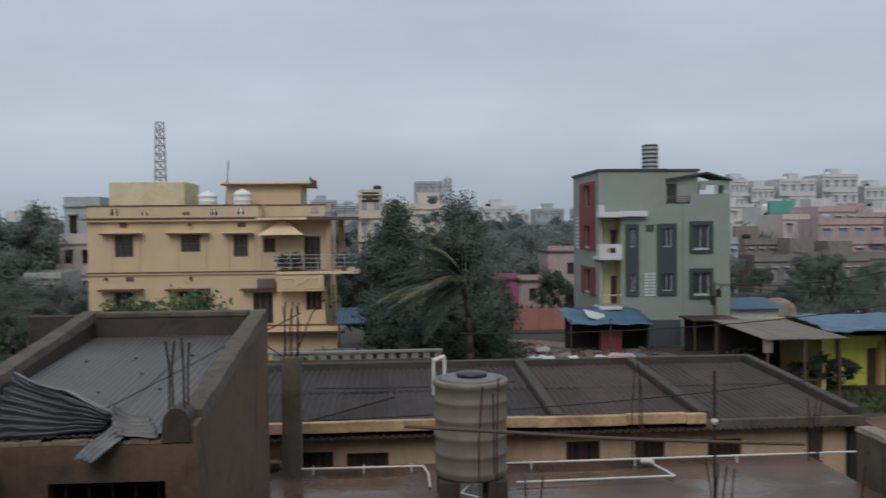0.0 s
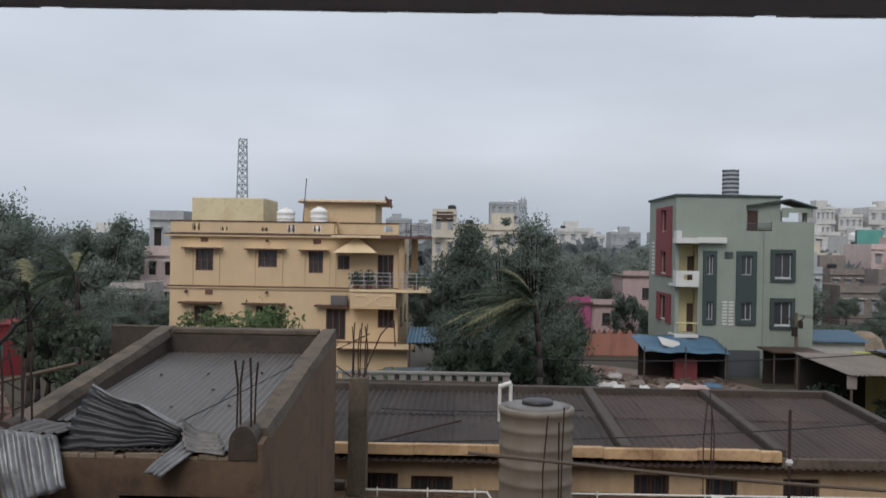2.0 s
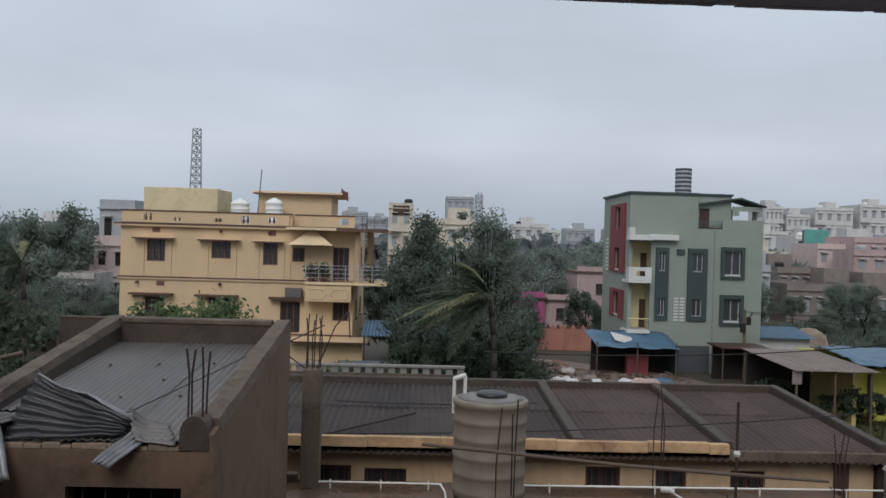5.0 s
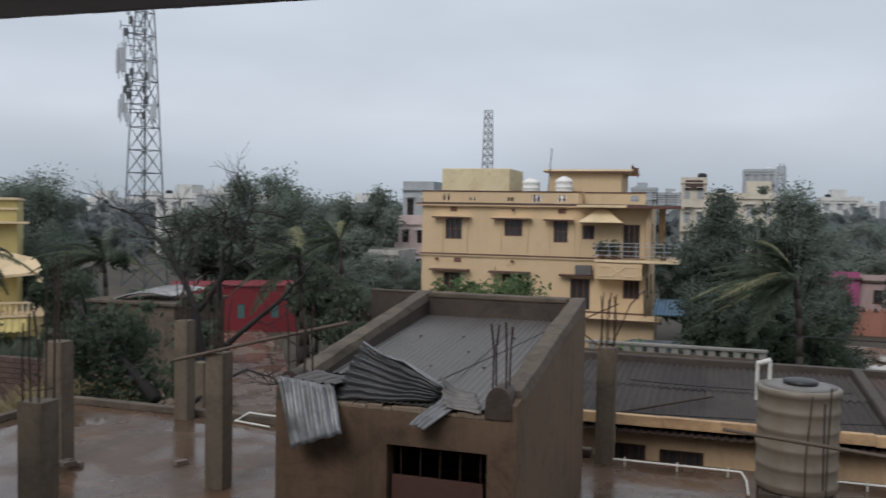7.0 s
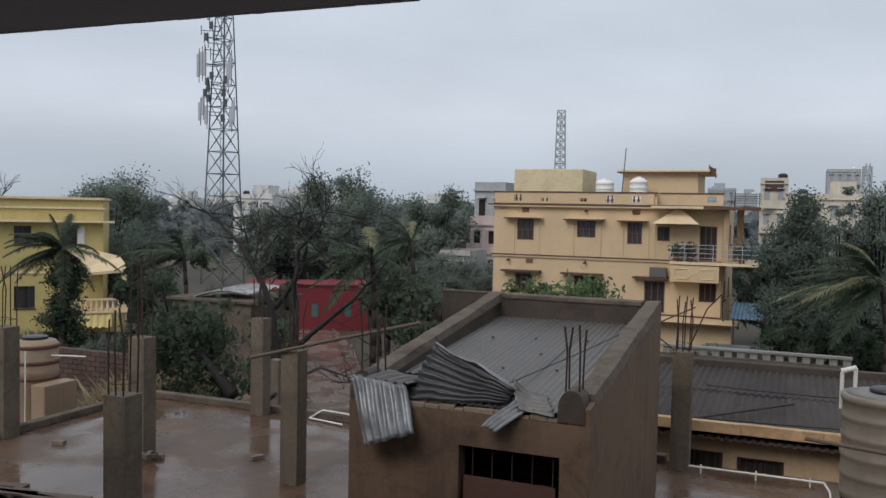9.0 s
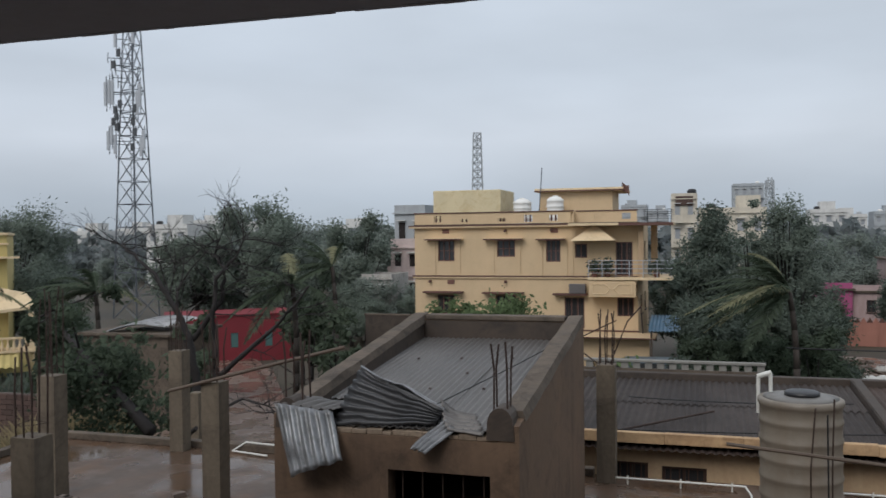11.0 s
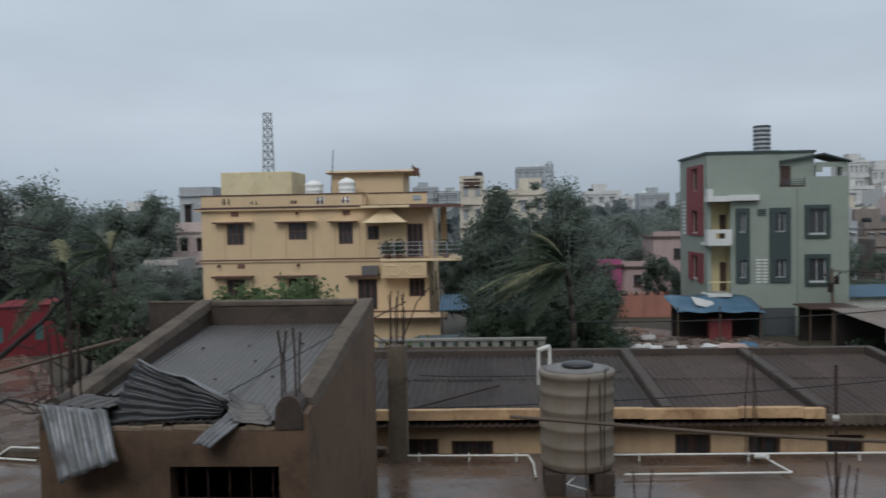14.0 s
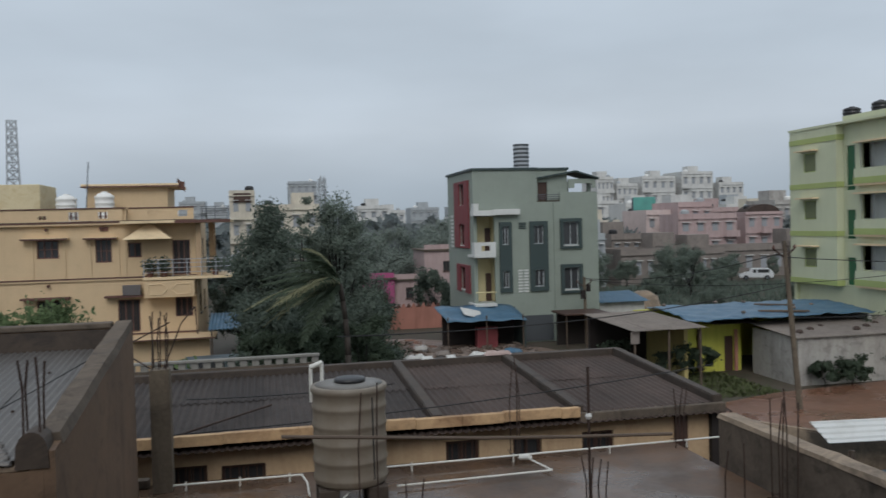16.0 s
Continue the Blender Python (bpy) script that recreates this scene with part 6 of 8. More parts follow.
# ---- west side ----
def west_side():
    t = thing("bright_yellow_house", (-46, 42, GROUND), "bright yellow two storey house with sloped porch", "house", "houses")
    X1 = -41.2
    holes = [(-43.5, -42.75, 4.4, 5.6), (-46.4, -45.4, 4.4, 5.6), (-46.4, -45.2, 0.4, 1.8)]
    part("front_wall", facade(bmesh.new(), "y", 42.0, -56, X1, GROUND, 7.3, holes), M_LYEL, t)
    part("side_wall", box(X1 - 0.22, X1, 42.22, 52, GROUND, 7.3), M_LYEL, t)
    part("rear_wall", box(-56, X1, 52, 52.2, GROUND, 7.3), M_LYEL, t)
    part("side_wall", box(-56.2, -56, 42, 52.2, GROUND, 7.3), M_LYEL, t)
    part("roof", box(-56.3, X1 + 0.1, 41.8, 52.3, 7.3, 7.45), M_CREAM, t)
    for z, e in ((5.85, 1.0), (6.7, 0.15), (2.6, 0.12)):
        part("ledge", box(-56, X1 + e * 0.7, 42 - e * 0.7, 41.997, z, z + 0.12), M_CREAM, t)
    for h in holes:
        window(t, "y", 42.0, *h, M_WOOD, 2, 1, 4)
    part("window_surround", box(-42.7, -42.3, 41.9, 41.997, 4.3, 5.6), M_WHITE, t)
    p = bmesh.new()
    v = [p.verts.new(q) for q in ((-43.4, 40.2, 2.62), (-39.6, 40.2, 3.0), (-40.2, 41.99, 3.7), (-42.9, 41.99, 4.4))]
    p.faces.new(v)
    geom = bmesh.ops.extrude_face_region(p, geom=p.faces[:])
    bmesh.ops.translate(p, verts=[q for q in geom["geom"] if isinstance(q, bmesh.types.BMVert)], vec=(0, 0, -0.18))
    part("porch_roof", p, M_CREAM, t, "pale sloped porch roof")
    part("porch_wall", box(-43.2, -39.8, 40.3, 40.45, -1.0, 0.2), M_LYEL, t)
    part("porch_slab", box(-43.3, -39.7, 40.2, 41.99, 0.2, 0.34), M_CREAM, t)
    for k in range(11):
        part("baluster", lathe(bmesh.new(), -43.1 + 0.32 * k, 40.4, [(0.06, 0.34), (0.1, 0.55), (0.05, 0.85), (0.07, 1.0)], 8), M_CREAM, t)
    part("porch_rail", box(-43.2, -39.75, 40.3, 40.5, 1.0, 1.12), M_CREAM, t)
    for x in (-43.1, -39.9):
        part("porch_pillar", box(x - 0.15, x + 0.15, 40.3, 40.6, GROUND, 2.6), M_CREAM, t)
    part("scalloped_awning", shed_roof(-43.3, -40.6, 39.6, 40.3, -0.6, 0.15, 0.4, 0.05), M_LYEL, t)
    pivot = Vector((X1, 42.0, GROUND))
    t.matrix_basis = Matrix.Translation(pivot) @ Euler((0, 0, radians(42))).to_matrix().to_4x4() @ Matrix.Translation(Vector((-46, 42, GROUND)) - pivot)

    # brick wall in courses
    w = thing("brick_wall", (-25, 24, GROUND), "weathered red brick boundary wall", "wall")
    part("core", box(-34, -20.4, 24.06, 24.2, GROUND, 1.55), M_MORTAR, w)
    me = finish("brick", box(-0.215, 0.215, -0.06, 0.06, -0.085, 0.085), M_BRICK)
    for r in range(8):
        for k in range(30):
            mesh_part("brick", me, w, Matrix.Translation(Vector((-33.6 + 0.45 * k + (0.22 if r % 2 else 0), 24.03, 0.12 + 0.19 * r)) - BASE[w.name]))
    h = thing("mud_shed", (-25.5, 33, GROUND), "grey brown plastered shed with torn sheet on top", "shed", "sheds")
    part("front_wall", facade(bmesh.new(), "y", 33, -28.0, -23.4, GROUND, 2.5, [(-26.9, -26.3, 0.6, 1.9)]), M_CONC2, h)
    part("side_wall", box(-23.6, -23.4, 33.22, 37, GROUND, 2.5), M_CONC2, h)
    part("side_wall", box(-28.0, -27.8, 33.22, 37, GROUND, 2.5), M_CONC2, h)
    part("rear_wall", box(-28, -23.4, 37, 37.2, GROUND, 2.5), M_CONC2, h)
    part("roof", box(-28.2, -23.2, 32.8, 37.3, 2.5, 2.62), M_CONC2, h)
    part("door", box(-26.88, -26.32, 33.1, 33.15, 0.6, 1.7), M_DARK, h)
    blown_sheet((-26.9, 33.2, 2.66), (1, 0.1, 0.05), (0.1, 1, 0.08), 2.9, 2.6, lambda s: 16 - 32 * s, M_GIB, "bright crumpled sheets on a shed roof", 8, 0.25, 0.05, 14)
    r = thing("crimson_building", (-27.4, 53, GROUND), "long low crimson painted building with teal windows", "building", "houses")
    hl = [(-29.3, -28.8, -0.5, 0.5), (-31.6, -31.1, -0.5, 0.5)]
    part("front_wall", facade(bmesh.new(), "y", 53, -35.6, -27.4, GROUND, 1.68, hl), M_REDWALL, r)
    part("side_wall", box(-27.6, -27.4, 53.22, 57, GROUND, 1.68), M_REDWALL, r)
    part("rear_wall", box(-35.6, -27.4, 57, 57.2, GROUND, 1.68), M_REDWALL, r)
    part("side_wall", box(-35.8, -35.6, 53, 57.2, GROUND, 1.68), M_REDWALL, r)
    part("roof", box(-35.85, -27.35, 52.9, 57.3, 1.684, 1.76), M_REDWALL, r)
    for a in hl:
        part("shutter", box(a[0] + 0.01, a[1] - 0.01, 53.05, 53.1, a[2] + 0.01, a[3] - 0.01), M_SHUTTEAL, r, "teal painted shutter")
    r.matrix_basis = Matrix.Translation((-27.4, 53, GROUND)) @ Euler((0, 0, radians(36))).to_matrix().to_4x4()
    bw = thing("brown_compound_wall", (-15, 40, GROUND), "dark brown plastered compound wall", "wall")
    part("wall", box(-16.6, -13.6, 40.0, 40.2, GROUND, 2.95), M_WETREND, bw)
    part("coping", box(-16.65, -13.55, 39.96, 40.24, 2.954, 3.03, 0.01), M_CONC2, bw)


west_side()


def cream_tank():
    x, y = -15.7, 13.9
    t = thing("water_tank", (x, y, 2.0), "tan plastic water tank with rust red bands", "water tank", "rooftop tanks")
    part("shell", lathe(bmesh.new(), x, y, [(0.5, 2.05), (0.52, 2.2), (0.5, 3.2), (0.52, 3.25), (0.5, 3.3), (0.5, 3.85), (0.44, 3.95), (0.2, 4.0)], 36), M_TAN, t, smooth=True)
    for z in (3.1, 3.45, 3.8):
        part("band", lathe(bmesh.new(), x, y, [(0.515, z), (0.53, z + 0.02), (0.53, z + 0.06), (0.515, z + 0.08)], 36), M_BAND, t)
    part("lid", lathe(bmesh.new(), x, y, [(0.28, 3.97), (0.28, 4.04), (0.2, 4.06)], 24), M_TANKB, t)
    part("plinth", box(x - 0.75, x + 1.0, y - 0.65, y + 0.65, GROUND, 2.05, 0.03), M_TAN, t, "cream plastered plinth")
    part("plinth", box(x + 0.55, x + 0.95, y - 0.6, y + 0.3, 2.052, 3.1, 0.03), M_TAN, t, "cream plastered plinth")
    part("downpipe", tube(bmesh.new(), [(x + 0.3, y - 0.52, 3.8), (x + 0.32, y - 0.55, 2.1)], 0.016, 8), M_PVC, t)
    part("outlet_pipe", tube(bmesh.new(), [(x + 0.5, y, 3.65), (x + 1.4, y + 0.1, 3.68)], 0.016, 8), M_PVC, t)


cream_tank()
for x, y, h in ((-14.4, 15.8, 3.9), (-17.5, 19, 3.6), (-12.0, 18.0, 3.2)):
    t = thing("fence_post", (x, y, GROUND), "old square concrete post", "post", "old posts")
    part("shaft", box(x - 0.13, x + 0.13, y - 0.13, y + 0.13, GROUND, h, 0.02), M_CONC, t)


# ---- things on the terrace ----
def brickbat(x, y, seed, n, label):
    rng = random.Random(seed)
    t = thing("broken_bricks", (x, y, SLAB), label, "bricks", "broken bricks")
    for k in range(n):
        o = part("brick", box(x - 0.11, x + 0.11, y - 0.055, y + 0.055, SLAB, SLAB + 0.075, 0.008), M_RUBBLE, t)
        o.matrix_local = Matrix.Translation((rng.uniform(-0.25, 0.25), rng.uniform(-0.15, 0.15), 0.08 * (k // 4))) @ Euler((0, 0, rng.uniform(0, 3))).to_matrix().to_4x4()


brickbat(-9.8, 10.95, 1, 6, "small heap of broken bricks beside a column")
brickbat(-12.03, 10.8, 2, 1, "single loose brick on the wet slab")
brickbat(-8.08, 11.7, 3, 1, "small broken stone on the wet slab")
t = thing("plank_stack", (-10.5, 8.7, SLAB), "stack of old wet shuttering planks", "planks")
rng = random.Random(6)
for k in range(9):
    x, y = -11.6 + 0.28 * k, 8.75 + rng.uniform(-0.15, 0.15)
    o = part("plank", box(-0.9, 0.9, -0.08, 0.08, 0, 0.03, 0.005), M_BAMBOO, t)
    o.matrix_local = Matrix.Translation(Vector((x + 0.3, y, SLAB + 0.004 + 0.034 * (k % 3))) - BASE[t.name]) @ Euler((0, 0, rng.uniform(-0.35, 0.35))).to_matrix().to_4x4() @ Matrix.Translation(BASE[t.name])

# starter bars on the terrace
for x, y, top, n, sp in ((4.4, 11, 3.86, 4, 0.1), (7.3, 11, 4.5, 5, 0.12), (1.34, 11.6, 5.0, 2, 0.12), (1.85, 11, 3.84, 2, 0.09), (4.28, 14.5, 4.7, 3, 0.08), (7.36, 14.35, 3.92, 3, 0.08), (6.42, 11, 3.86, 2, 0.15)):
    rebars(x, y, SLAB, top, sp, int(x * 31), n, ties=1)
t = thing("marker_rod", (4.32, 11, SLAB), "thick rusty steel rod standing on the slab", "rod")
part("rod", tube(bmesh.new(), [(4.32, 11.0, SLAB), (4.32, 11.0, 5.0)], 0.02, 7), M_REBAR, t)
part("tie_wire", lathe(bmesh.new(), 4.32, 11.0, [(0.03, 4.28), (0.05, 4.32), (0.03, 4.36)], 8), M_PALE, t)
t = thing("bamboo_pole", (2.8, 11, 4.1), "long weathered bamboo pole tied across the starter bars", "pole", "poles")
part("cane", tube(bmesh.new(), [(0.19, 10.98, 4.36), (1.5, 10.9, 4.27), (2.8, 10.86, 4.17), (4.1, 10.86, 4.09), (5.5, 10.9, 4.01)], 0.024, 8), M_BAMBOO, t)
t = thing("bamboo_pole", (-6.3, 10.7, 5.0), "long weathered bamboo pole leaning on columns", "pole", "poles")
part("cane", tube(bmesh.new(), [(-7.7, 10.78, 4.71), (-6.3, 10.75, 5.08), (-4.83, 10.75, 5.45)], 0.026, 8), M_BAMBOO, t)
rebars(-5.3, 14.4, SLAB, 5.5, 0.12, 77, 4, ties=2)
t = thing("bent_rebar", (-1.2, 14.5, 4.7), "loop of bent rusty steel bars above a post", "rebar")
part("bar", tube(bmesh.new(), [(-1.6, 14.42, 4.75), (-1.3, 14.45, 5.5), (-1.08, 14.5, 5.75), (-1.05, 14.5, 5.3)], 0.012, 6), M_REBAR, t)
part("bar", tube(bmesh.new(), [(-1.75, 14.42, 4.75), (-2.3, 14.6, 5.1), (-1.5, 14.6, 5.5)], 0.012, 6), M_REBAR, t)


# ---- rubble and vehicles ----
def crumpled_cloth(x0, x1, y0, y1, z, h, m, label, seed):
    bm = bmesh.new()
    n, k = 16, 8
    g = []
    for i in range(n + 1):
        g.append([])
        for j in range(k + 1):
            u, v = i / n, j / k
            e = min(u, 1 - u, v, 1 - v)
            hh = h * min(1, e * 7) * (0.55 + 0.7 * abs(noise.noise(Vector((u * 4, v * 3, seed)))))
            dx = 0.05 * noise.noise(Vector((u * 3, v * 5, seed + 9)))
            g[-1].append(bm.verts.new((x0 + (x1 - x0) * u + dx, y0 + (y1 - y0) * v + dx, z + hh)))
    for a, b in zip(g, g[1:]):
        for j in range(k):
            bm.faces.new((a[j], b[j], b[j + 1], a[j + 1]))
    geom = bmesh.ops.extrude_face_region(bm, geom=bm.faces[:])
    bmesh.ops.translate(bm, verts=[q for q in geom["geom"] if isinstance(q, bmesh.types.BMVert)], vec=(0, 0, -0.004))
    return solo("crumpled_cloth", bm, m, label, "cloth", "storm debris", smooth=True)


def rubble(x0, x1, y0, y1, n, seed, name="rubble_heap"):
    rng = random.Random(seed)
    t = thing(name, ((x0 + x1) / 2, (y0 + y1) / 2, GROUND), "scattered broken masonry and boards", "rubble")
    mes = []
    for k in range(4):
        bm = bmesh.new()
        bx(bm, -0.5, 0.5, -0.35, 0.35, 0, 0.3)
        for v in bm.verts:
            v.co += Vector((rng.uniform(-0.2, 0.2), rng.uniform(-0.15, 0.15), rng.uniform(-0.06, 0.1)))
        mes.append(finish("chunk", bm, M_RUBBLE))
    for k in range(n):
        s = rng.uniform(0.2, 0.75)
        m = Matrix.Translation(Vector((rng.uniform(x0, x1), rng.uniform(y0, y1), GROUND + 0.15)) - BASE[t.name]) @ Euler((rng.uniform(-0.3, 0.3), rng.uniform(-0.3, 0.3), rng.uniform(0, 6))).to_matrix().to_4x4() @ Matrix.Diagonal((s, s * rng.uniform(0.5, 1), s * rng.uniform(0.3, 0.9), 1))
        mesh_part("chunk", mes[k % 4], t, m)


rubble(6.5, 17, 49, 55, 130, 1)
rubble(5.5, 10, 55, 60, 50, 2)
for k, (x, y, w, m) in enumerate(((8.2, 50.5, 1.3, M_PALE), (10.4, 51.6, 0.9, M_DULL), (12.2, 50.2, 1.5, M_PALE), (7.0, 53.0, 1.1, M_DULL), (14.6, 51.0, 1.2, M_BLUE), (9.4, 54.2, 1.0, M_STAINED))):
    crumpled_cloth(x, x + w, y, y + 0.7, GROUND + 0.3, 0.3, m, "wet torn sheeting thrown down among the rubble", 20 + k)
rubble(-22, -12, 24, 30, 30, 3)


def car(x, y, rz, label, body, jeep=False, s=1.0):
    t = thing("car", (x, y, GROUND + 0.16), label, "car", "cars")
    L, W, H = (4.2 * s, 1.7 * s, 1.5 * s)
    prof = [(-L / 2, 0.3), (L / 2, 0.3), (L / 2, 0.75), (L / 2 - 0.9, 0.9), (L / 2 - 1.6, H), (-L / 2 + 0.5, H), (-L / 2, 0.95)]
    if jeep:
        prof = [(-L / 2, 0.4), (L / 2, 0.4), (L / 2, 1.0), (L / 2 - 1.1, 1.1), (L / 2 - 1.3, H + 0.3), (-L / 2, H + 0.3)]
    m = Matrix.Translation((x, y, GROUND + 0.16)) @ Euler((0, 0, radians(rz))).to_matrix().to_4x4()

    def shell(pr, w):
        bm = bmesh.new()
        a = [bm.verts.new((px, -w / 2, pz)) for px, pz in pr]
        b = [bm.verts.new((px, w / 2, pz)) for px, pz in pr]
        bm.faces.new(a)
        bm.faces.new(b[::-1])
        for i in range(len(pr)):
            bm.faces.new((a[i], b[i], b[(i + 1) % len(pr)], a[(i + 1) % len(pr)]))
        return bm
    bm = shell(prof, W)
    bmesh.ops.bevel(bm, geom=bm.edges[:], offset=0.08, segments=3, affect="EDGES")
    bm.transform(m)
    body_ob = part("body", bm, body, t, smooth=False)
    for sd in (-1, 1):
        for a0, a1 in ((-L / 2 + 0.5, -0.15), (-0.05, L / 2 - 1.65)):
            g = box(a0 + 0.05, a1, sd * (W / 2 + 0.005) - 0.01, sd * (W / 2 + 0.005) + 0.01, 0.95, H - 0.12 + (0.3 if jeep else 0))
            g.transform(m)
            part("side_window", g, M_GLASS, t)
    top = H + (0.3 if jeep else 0)
    fa, ra = ((L / 2 - 1.08, 1.15, L / 2 - 1.26), (-L / 2, 1.2, -L / 2)) if jeep else ((L / 2 - 0.95, 0.98, L / 2 - 1.5), (-L / 2 + 0.05, 1.02, -L / 2 + 0.42))
    for nm, (xa, za, xb), sg in (("windscreen", fa, 1), ("rear_window", ra, -1)):
        g = shell([(xa + 0.02 * sg, za), (xb + 0.02 * sg, top - 0.12), (xb - 0.05 * sg, top - 0.14), (xa - 0.05 * sg, za - 0.02)], W - 0.3)
        bmesh.ops.recalc_face_normals(g, faces=g.faces[:])
        g.transform(m)
        part(nm, g, M_GLASS, t)
    for sg, nm, mm in ((1, "headlight", M_ANT), (-1, "tail_light", M_RED)):
        for sd in (-1, 1):
            g = box(sg * L / 2 - 0.03, sg * L / 2 + 0.03, sd * (W / 2 - 0.3) - 0.16, sd * (W / 2 - 0.3) + 0.16, 0.6, 0.76)
            g.transform(m)
            part(nm, g, mm, t)
    for sg in (-1, 1):
        g = box(sg * L / 2 - 0.06, sg * L / 2 + 0.07, -W / 2 + 0.1, W / 2 - 0.1, 0.34, 0.52, 0.03)
        g.transform(m)
        part("bumper", g, M_TYRE, t)
    for wx in (-L / 2 + 0.8, L / 2 - 0.8):
        for sd in (-1, 1):
            wbm = bmesh.new()
            rod(wbm, (wx, sd * (W / 2 - 0.15), 0.32), (wx, sd * (W / 2 + 0.02), 0.32), 0.32, 0.32, 18)
            wbm.transform(m)
            wh = part("wheel", wbm, M_TYRE, t)
            rb = bmesh.new()
            rod(rb, (wx, sd * (W / 2 - 0.1), 0.32), (wx, sd * (W / 2 + 0.03), 0.32), 0.18, 0.16, 14)
            rb.transform(m)
            part("rim", rb, M_STEEL, wh)
    return t


car(62.6, 99.5, 153, "white hatchback car parked among bushes", M_CARW)
car(-2.0, 45.0, 5, "grey blue jeep parked beside the yellow house", mat("grey_blue_car_paint", lin(92, 104, 112), 0.35, var=0.1, bump=0), jeep=True)
car(52.0, 100, 150, "white car parked by low houses", M_CARW, s=0.95)


# storm debris on the rear parapet of the row house
M_CLOTH = mat("pale_pink_cloth", lin(176, 156, 150), 0.85, var=0.15, big=3.0, bump=0.3, dirty=0.4, dirt=(110, 90, 84))
crumpled_cloth(5.35, 6.05, 20.46, 20.7, 3.688, 0.12, M_CLOTH, "wet pale pink cloth crumpled on the rear parapet", 3)
crumpled_cloth(3.75, 4.05, 20.48, 20.7, 3.688, 0.06, M_PALE, "white torn sack lying on the rear parapet", 5)
crumpled_cloth(4.4, 4.62, 20.48, 20.7, 3.688, 0.06, M_PALE, "white torn sack lying on the rear parapet", 8)


bm = bmesh.new()
lathe(bm, 0, 0, [(1.6, 0), (1.45, 1.2), (1.1, 2.2), (0.5, 2.6), (0.1, 2.68)], 18)
for v in bm.verts:
    v.co += Vector((30.1 + 0.25 * noise.noise(v.co * 1.3), 64 + 0.2 * noise.noise(v.co * 1.7 + Vector((4, 0, 0))), GROUND + 0.1 * noise.noise(v.co * 2)))
solo("sand_mound", bm, M_COPE, "tan mound of wet sand beside a shed", "sand", smooth=True)


# ---- trees ----
DG = "dark green leafy tree tossed by wind"
tree((0.0, 43.5, GROUND), 9.5, 1.25, 2.2, 38000, 0.0805, M_LEAF, 1, "dense dark green tree beside the yellow house", clumps=64, puff=1.75)
tree((0.4, 40.5, GROUND), 5.0, 1.7, 1.2, 18000, 0.084, M_LEAF, 21, "low dense dark green tree", clumps=28)
tree((4.2, 46.5, GROUND), 9.5, 1.6, 3.4, 22000, 0.0805, M_LEAF2, 2, "tall loose crowned tree with swaying branches", lean=(-0.02, 0), clumps=56, puff=1.3)
tree((2.7, 46.0, GROUND), 10.2, 0.5, 4.0, 3600, 0.077, M_LEAF2, 20, "slim sapling with a bent leafy top", lean=(-0.04, 0), clumps=16, puff=1.8)
tree((1.6, 44.0, GROUND), 6.0, 2.2, 1.4, 24000, 0.084, M_LEAF, 22, "dark green tree below taller ones", clumps=32)
tree((4.9, 43.5, GROUND), 4.9, 1.7, 1.0, 14000, 0.084, M_LEAF, 23, "low dark bushy tree", clumps=22)
tree((14.3, 71.5, GROUND), 4.3, 1.6, 1.2, 8000, 0.119, M_LEAF, 24, "dark tree beside pink walls", clumps=20)
tree((6.8, 66, GROUND), 5.4, 2.4, 1.2, 9000, 0.126, M_LEAF2, 25, "grey green tree behind palm", clumps=22)
tree((-1.7, 62.0, GROUND), 6.2, 1.9, 1.0, 12000, 0.105, M_LEAF, 29, "dark tree filling the gap behind the balcony", clumps=26)
palm((3.3, 36.0, GROUND), 6.1, 3.3, 5, (-0.95, -0.15), "coconut palm with fronds blown sideways by wind", 24)
tree((0.6, 37.5, GROUND), 3.9, 1.6, 0.8, 10000, 0.084, M_LEAFD, 26, "dark shrub beneath the palm", clumps=18)
tree((4.3, 37.8, GROUND), 4.5, 1.0, 0.9, 9000, 0.084, M_LEAFD, 27, "dark shrub beneath the palm", clumps=18)
tree((2.2, 38.6, GROUND), 3.7, 1.3, 0.8, 9000, 0.084, M_LEAFD, 28, "dark shrub beneath the palm", clumps=18)

# shrub that shows over the rear parapet of the stair room
tree((-6.1, 24.3, GROUND), 6.45, 1.4, 5.6, 5200, 0.085, M_LEAFB, 31, "bright green leafy shrub in front of the yellow house", clumps=30)
tree((-7.4, 24.6, GROUND), 6.25, 0.9, 5.5, 2200, 0.085, M_LEAFB, 32, "bright green leafy shrub in front of the yellow house", clumps=16)
# Next tree but one below is added to darken a shaded gap.
tree((-0.9, 55.0, GROUND), 5.6, 2.0, 1.4, 6000, 0.17, M_LEAF, 34, "dark tree added for the shaded gap behind the yellow house", clumps=22)
# The dark tree above stands in for shade behind the yellow house.
tree((-1.6, 23.5, GROUND), 5.5, 0.9, 3.6, 300, 0.15, M_LEAFB, 33, "thin small tree with few green leaves", clumps=9)

